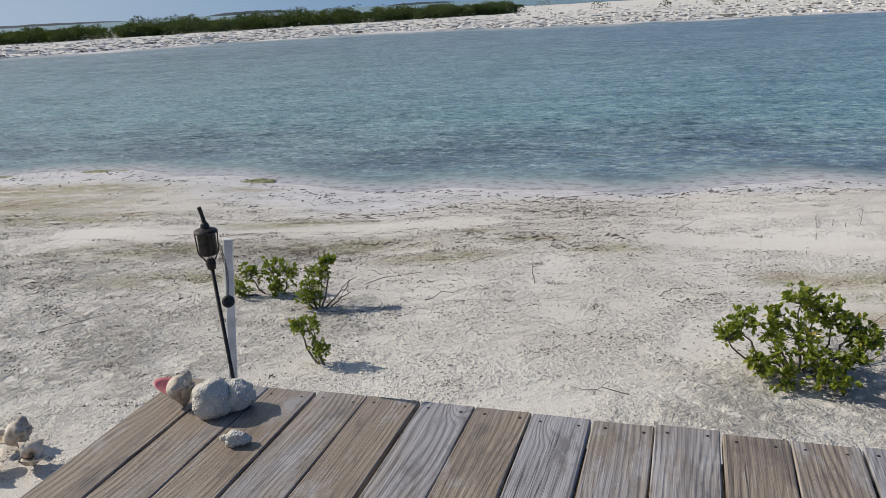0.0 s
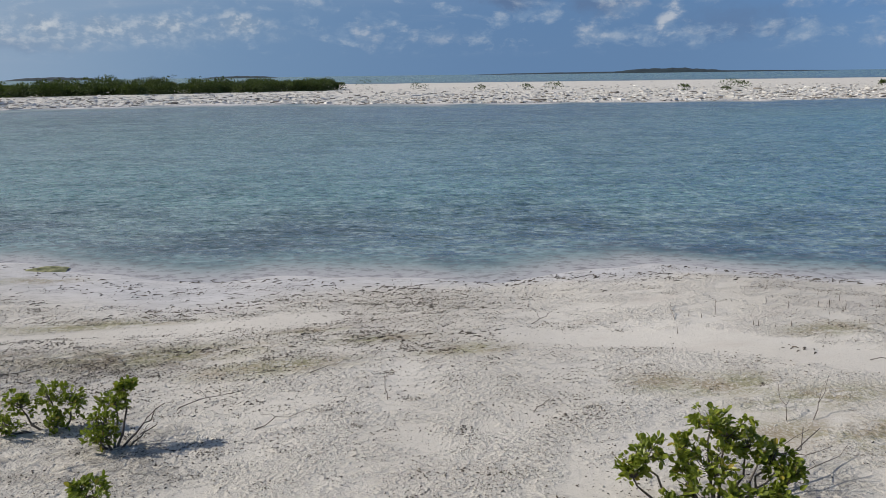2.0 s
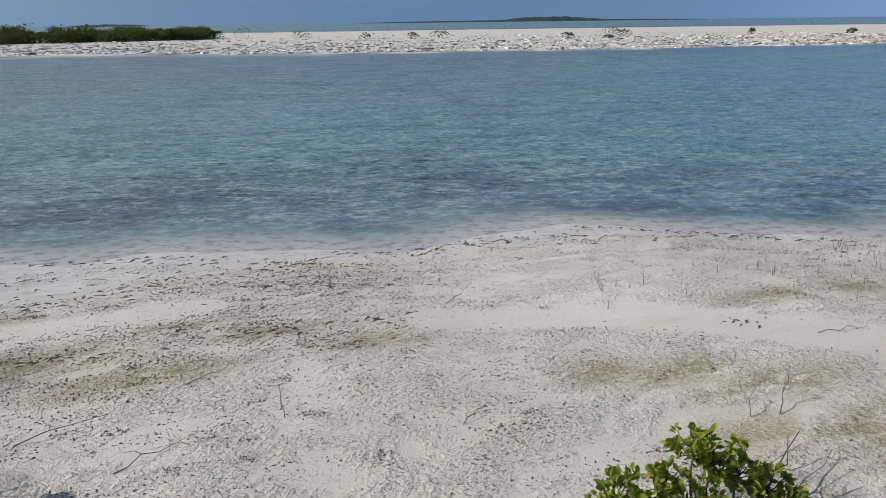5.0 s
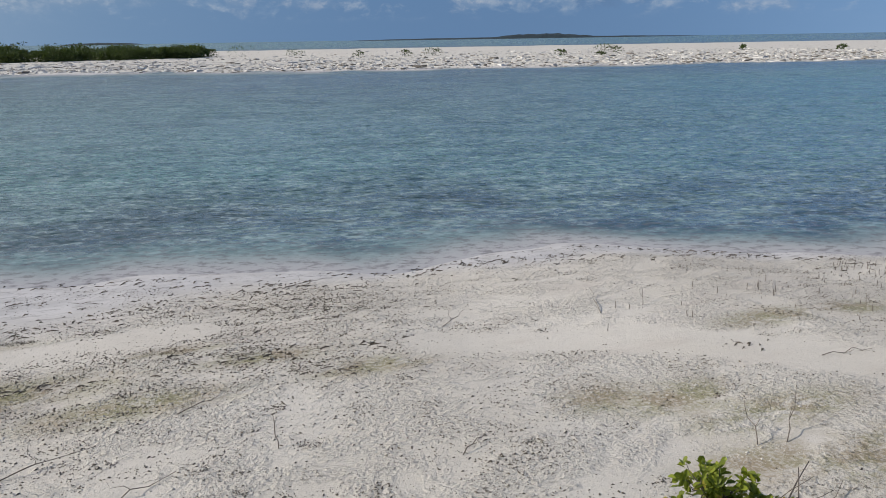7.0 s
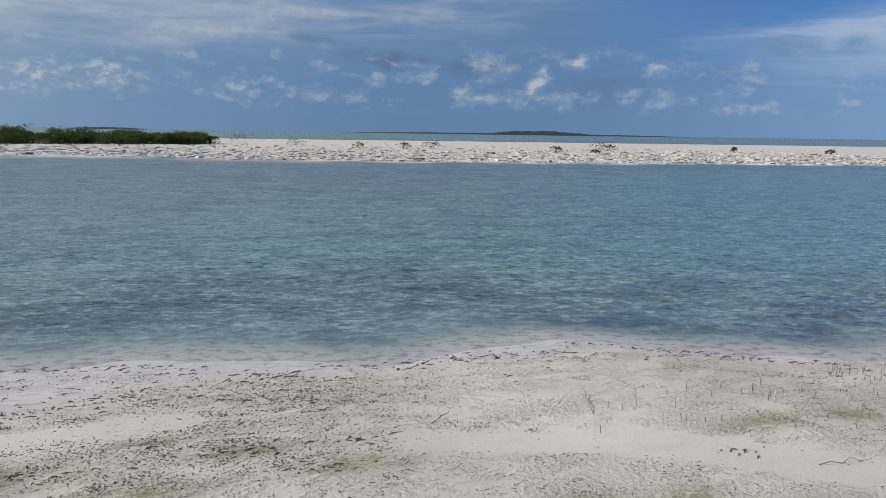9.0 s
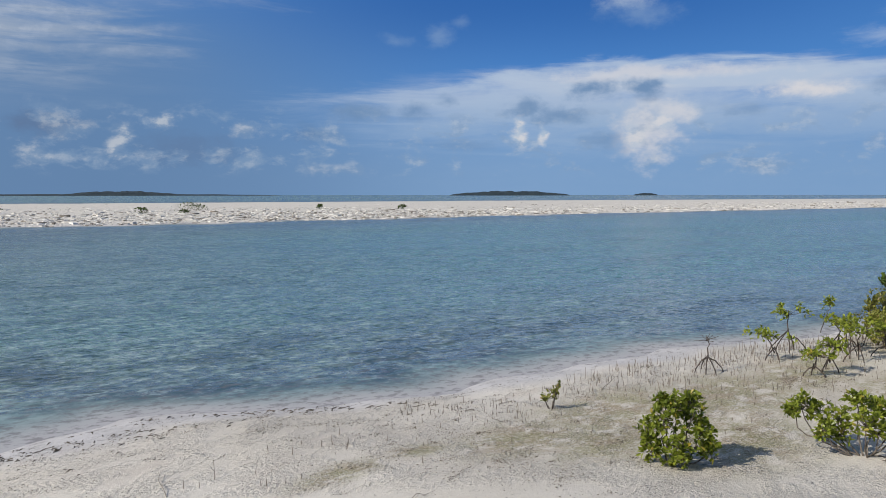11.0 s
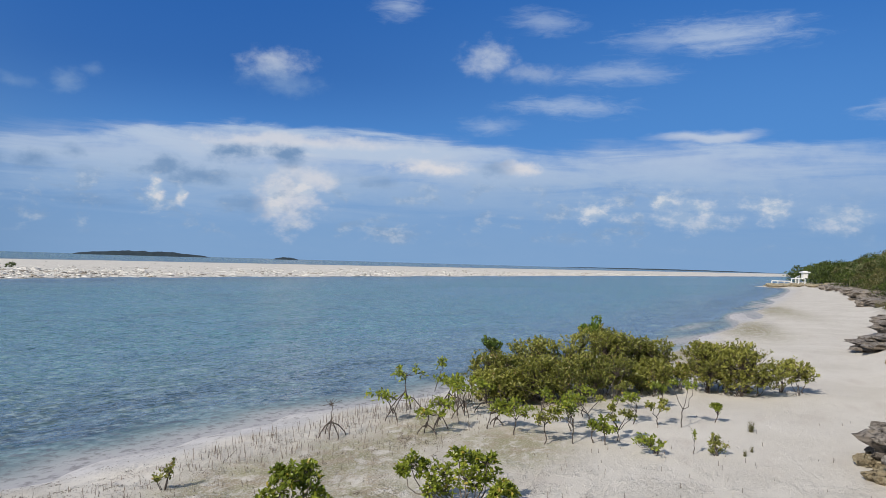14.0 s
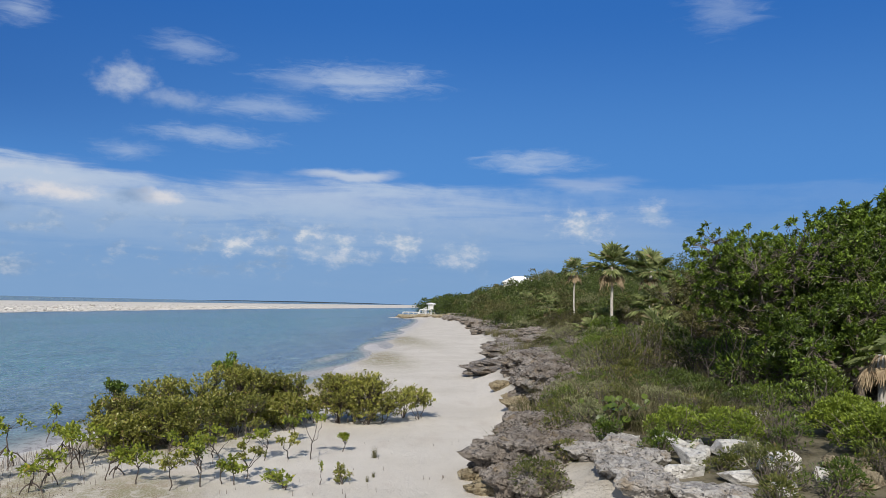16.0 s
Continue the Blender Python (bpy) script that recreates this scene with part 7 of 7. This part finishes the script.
for _ in range(90):
    x = rng.uniform(188, 250)
    groups[1].append((x, float(along(FOOT, x)) - rng.uniform(-1.5, 14) - 0.5, rng.uniform(3.5, 6), rng.uniform(3.5, 6.0)))
build_far_woods("hillside_woods", "distant dark green trees covering the hillside", groups[0], HILLLEAF, (0.17, 0.11), 1, 620)
build_far_woods("hillside_woods", "distant tall green trees covering the hillside", groups[1], HILLLEAF, (0.18, 0.12), 2, 620)
build_far_woods("hillside_woods", "distant grey-green brush covering the hillside", groups[2], GREYLEAF, (0.16, 0.08), 3, 420)
build_far_woods("hillside_woods", "distant olive-brown scrub covering the hillside", groups[3], SCRUBLEAF, (0.17, 0.10), 7, 560)
spots = [(20 + 45 * rng.uniform(), -28 - 30 * rng.uniform(), rng.uniform(3.5, 5.5), rng.uniform(2.6, 3.8)) for _ in range(70)]
build_far_woods("hilltop_woods", "dense green wood closing the hilltop", spots, TREELEAF, (0.30, 0.16), 4, 420)

# mangroves on the far bar
BARLEAF = make_leaf("bar_mangrove_leaf", (0.016, 0.030, 0.008, 1), (0.075, 0.105, 0.026, 1), None, 0.6, 0.12, 1.6)
spots = []
for _ in range(230):
    x = rng.uniform(-118, 16)
    y = 141 + 0.25 * (x + 80) * (x > -80) + rng.normal() * 2.5
    spots.append((x, y, rng.uniform(3.0, 6.0), rng.uniform(0.8, 1.5)))
for _ in range(80):
    x = rng.choice([-104, -92, -77, -66, -55, -44, -36, -27, -16, -7, 2, 9, 15]) + rng.normal() * 2.2
    y = 147 + 0.25 * (x + 80) * (x > -80) + rng.normal() * 4.0
    spots.append((x, y, rng.uniform(3.5, 7.5), rng.uniform(1.4, 2.6) * (0.7 if x > -12 else 1.0)))
build_far_woods("bar_mangroves", "dark green belt of mangroves on the far bar", spots, BARLEAF, (0.34, 0.24), 5, 460)
spots = [(25.5, 178, 6.5, 1.1), (33, 160, 3.5, 0.9), (40, 140, 1.6, 0.9), (46, 132, 2.2, 0.9), (50, 130, 3.4, 1.0), (64, 112, 1.6, 0.9), (81, 126, 3.6, 1.2), (84, 127, 2.5, 1.0), (105, 118, 1.2, 0.7), (120, 110, 1.2, 0.7), (70, 110, 1.2, 0.6)]
build_far_woods("bar_bushes", "scattered low mangrove bushes on the bar", spots, BARLEAF, (0.3, 0.18), 6, 110)


def fan(g, at, way, r, rng, blades=18, droop=0.2, spread=230):
    """One fan leaf: stalk end at 'at', blades spread about 'way'."""
    way = Vector(way).normalized()
    side = way.cross(Vector((0, 0, 1)))
    side = side.normalized() if side.length > 0.1 else Vector((1, 0, 0))
    up = side.cross(way)
    for i in range(blades):
        a = (i / (blades - 1) - 0.5) * math.radians(spread)
        d = (way * math.cos(a) + side * math.sin(a)).normalized()
        ln = r * (0.72 + 0.28 * math.cos(a)) * rng.uniform(0.85, 1.1)
        w = d.cross(up).normalized() * r * 0.085
        p = Vector(at)
        m = p + d * ln * 0.5 + up * 0.05 * r
        t = p + d * ln - Vector((0, 0, droop * ln)) * rng.uniform(0.3, 1.5)
        g.add([p, m + w, t, m - w], [(0, 1, 2), (0, 2, 3)])


def palm(x, y, height, seed, label, r=0.62, fronds=24, dead=8, lean=0.0, base=None, thick=0.075):
    rng = np.random.default_rng(seed)
    z = float(land(x, y)) - 0.05 if base is None else base
    ob = thing("fan_palm", label, "palm", pose(x, y, z), "fan palms")
    top = np.array([lean, lean * 0.4, height])
    g = Geo()
    p = bent((0, 0, -0.3), top, rng, 8, 0.06)
    g.tube(p, thick * np.linspace(1.15, 0.85, 8), 9)
    part("trunk", g.mesh("trunk", PALMBARK, True), None, ob)
    for i in range(fronds + dead):
        old = i >= fronds
        a = i * 2.4 + rng.uniform(-0.4, 0.4)
        e = rng.uniform(-0.8, -0.3) if old else -0.35 + 1.75 * (i / fronds) + rng.normal() * 0.1
        d = np.array([math.cos(a) * math.cos(e), math.sin(a) * math.cos(e), math.sin(e)])
        ln = r * rng.uniform(0.55, 0.95) * (0.6 if old else 1)
        g2 = Geo()
        end = top + d * ln + (np.array([0, 0, -0.25 * r]) if old else 0)
        stalk = Geo()
        stalk.tube([top - [0, 0, 0.05], top + d * ln * 0.5 + [0, 0, 0.03], end], [0.014, 0.012, 0.008], 4, False)
        fan(g2, end, d + np.array([0, 0, -0.7 if old else 0.0]), r * (rng.uniform(0.5, 0.65) if old else rng.uniform(0.75, 0.95)), rng, 11 if old else 18, 0.45 if old else 0.22, 110 if old else 230)
        frond = part("frond", g2.mesh("frond", DEADFROND if old else FROND), None, ob, "dry brown hanging frond" if old else "")
        part("stalk", stalk.mesh("stalk", DEADFROND if old else FROND), None, frond)
    return ob


palm(41.85, -15.85, 4.0, 1, "tall fan palm with bare grey trunk", 1.0, 19, 7, 0.05, 1.2, 0.08)
palm(56.7, -19.4, 3.3, 2, "smaller fan palm rising from the scrub", 0.75, 15, 6, 0.05, 2.3, 0.06)
palm(45.5, -19.9, 3.3, 3, "fan palm with drooping dead fronds", 1.0, 22, 10, -0.1, 1.9, 0.10)
palm(36.0, -15.6, 1.5, 4, "young fan palm with stiff fronds in scrub", 0.95, 22, 8, 0.0, 1.5)
palm(27.5, -11.4, 0.9, 5, "young fan palm with stiff fronds in scrub", 0.8, 18, 5)
palm(12.9, -8.15, 1.25, 6, "short dying fan palm with shaggy brown fronds", 0.5, 3, 30, 0.0, None, 0.10)
palm(21.5, -15.0, 2.6, 7, "fan palm half hidden among broadleaf trees", 0.9, 24, 6)
palm(47.0, -17.5, 1.0, 8, "young fan palm with stiff fronds in scrub", 0.8, 18, 6)
palm(38.5, -13.2, 0.7, 9, "low fan palm in the scrub", 0.75, 16, 5)
palm(64, -20, 2.0, 10, "distant fan palm in hillside scrub", 0.8, 20, 8)
palm(75, -24, 2.4, 11, "distant fan palm in hillside scrub", 0.8, 20, 8)
palm(92, -27, 2.6, 12, "distant fan palm in hillside scrub", 0.9, 20, 8)


# ---- far buildings ----
def roof_hip(w, d, h, over=0.4):
    x, y = w / 2 + over, d / 2 + over
    r = max(w - d, 0.6) / 2
    v = [(-x, -y, 0), (x, -y, 0), (x, y, 0), (-x, y, 0), (-r, 0, h), (r, 0, h)]
    v += [(-x, -y, -0.18), (x, -y, -0.18), (x, y, -0.18), (-x, y, -0.18)]
    return v, [(0, 1, 5, 4), (1, 2, 5), (2, 3, 4, 5), (3, 0, 4), (6, 7, 1, 0), (7, 8, 2, 1), (8, 9, 3, 2), (9, 6, 0, 3), (9, 8, 7, 6)]


def house(name, label, at, size, roof_h, turn, roofmat):
    w, d, h = size
    ob = thing(name, label, "house", pose(*at, 0, 0, turn))
    g = Geo()
    g.box((w, d, h), Matrix.Translation((0, 0, h / 2)), 0.02)
    part("wall", g.geo, WHITEWOOD, ob)
    v, f = roof_hip(w, d, roof_h)
    roof = part("roof", (v, f), roofmat, ob, "plain white hipped roof")
    roof.location = (0, 0, h + 0.2)
    for i, x in enumerate(np.arange(-w / 2 + 1.0, w / 2 - 0.4, 1.8)):
        g = Geo()
        for m in (Matrix.Translation((x, d / 2 + 0.02, h * 0.6)) @ pose(0, 0, 0, 0, 0, 90), Matrix.Translation((-w / 2 - 0.02, (i / 3 - 0.3) * d * 0.6, h * 0.6))):
            g = Geo()
            g.box((0.06, 0.8, 1.1), Matrix.Identity(4), 0.01)
            win = part("window", g.geo, GLASSDARK, ob)
            win.matrix_basis = m
            g = Geo()
            for size, place in (((0.1, 1.0, 0.1), (0, 0, 0.6)), ((0.1, 1.0, 0.1), (0, 0, -0.6)), ((0.1, 0.1, 1.1), (0, 0.45, 0)), ((0.1, 0.1, 1.1), (0, -0.45, 0))):
                g.box(size, Matrix.Translation(place), 0.01)
            part("window_frame", g.geo, WHITEWOOD, win)
    return ob


house("hill_house", "house with bright white roof above the woods", (192, -57.2, 2.6), (7.4, 4.8, 6.2), 1.5, 73, ROOFWHITE)
house("beach_hut", "small white beach hut on the rocky point", (213.5, -39.0, 1.6), (1.2, 1.2, 1.3), 0.3, 15, ROOFWHITE)


def railing(a, b, z, label, posts, deck=True):
    a, b = Vector(a), Vector(b)
    ob = thing("white_jetty", label, "jetty", Matrix.Translation(a), "white jetties on the point")
    d = b - a
    g = Geo()
    g.tube([(0, 0, z), (d.x, d.y, z + d.z)], 0.11, 4)
    part("top_rail", g.geo, WHITEWOOD, ob)
    for i in range(posts):
        p = d * (i / (posts - 1))
        g = Geo()
        g.box((0.17, 0.17, z + 1.2), Matrix.Translation((p.x, p.y, (z - 1.2) / 2 + p.z)), 0.01)
        part("pile", g.geo, WHITEWOOD, ob)


railing((183.6, -26.6, 0), (183.0, -30.2, 0), 1.0, "white painted jetty frame over the shallows", 4)
railing((186.0, -31.0, 0), (185.5, -33.6, 0), 1.6, "white painted jetty frame beside the rocks", 3)
railing((203.0, -34.9, 0.7), (207.0, -36.6, 1.2), 1.0, "white stair rail below the beach hut", 4)
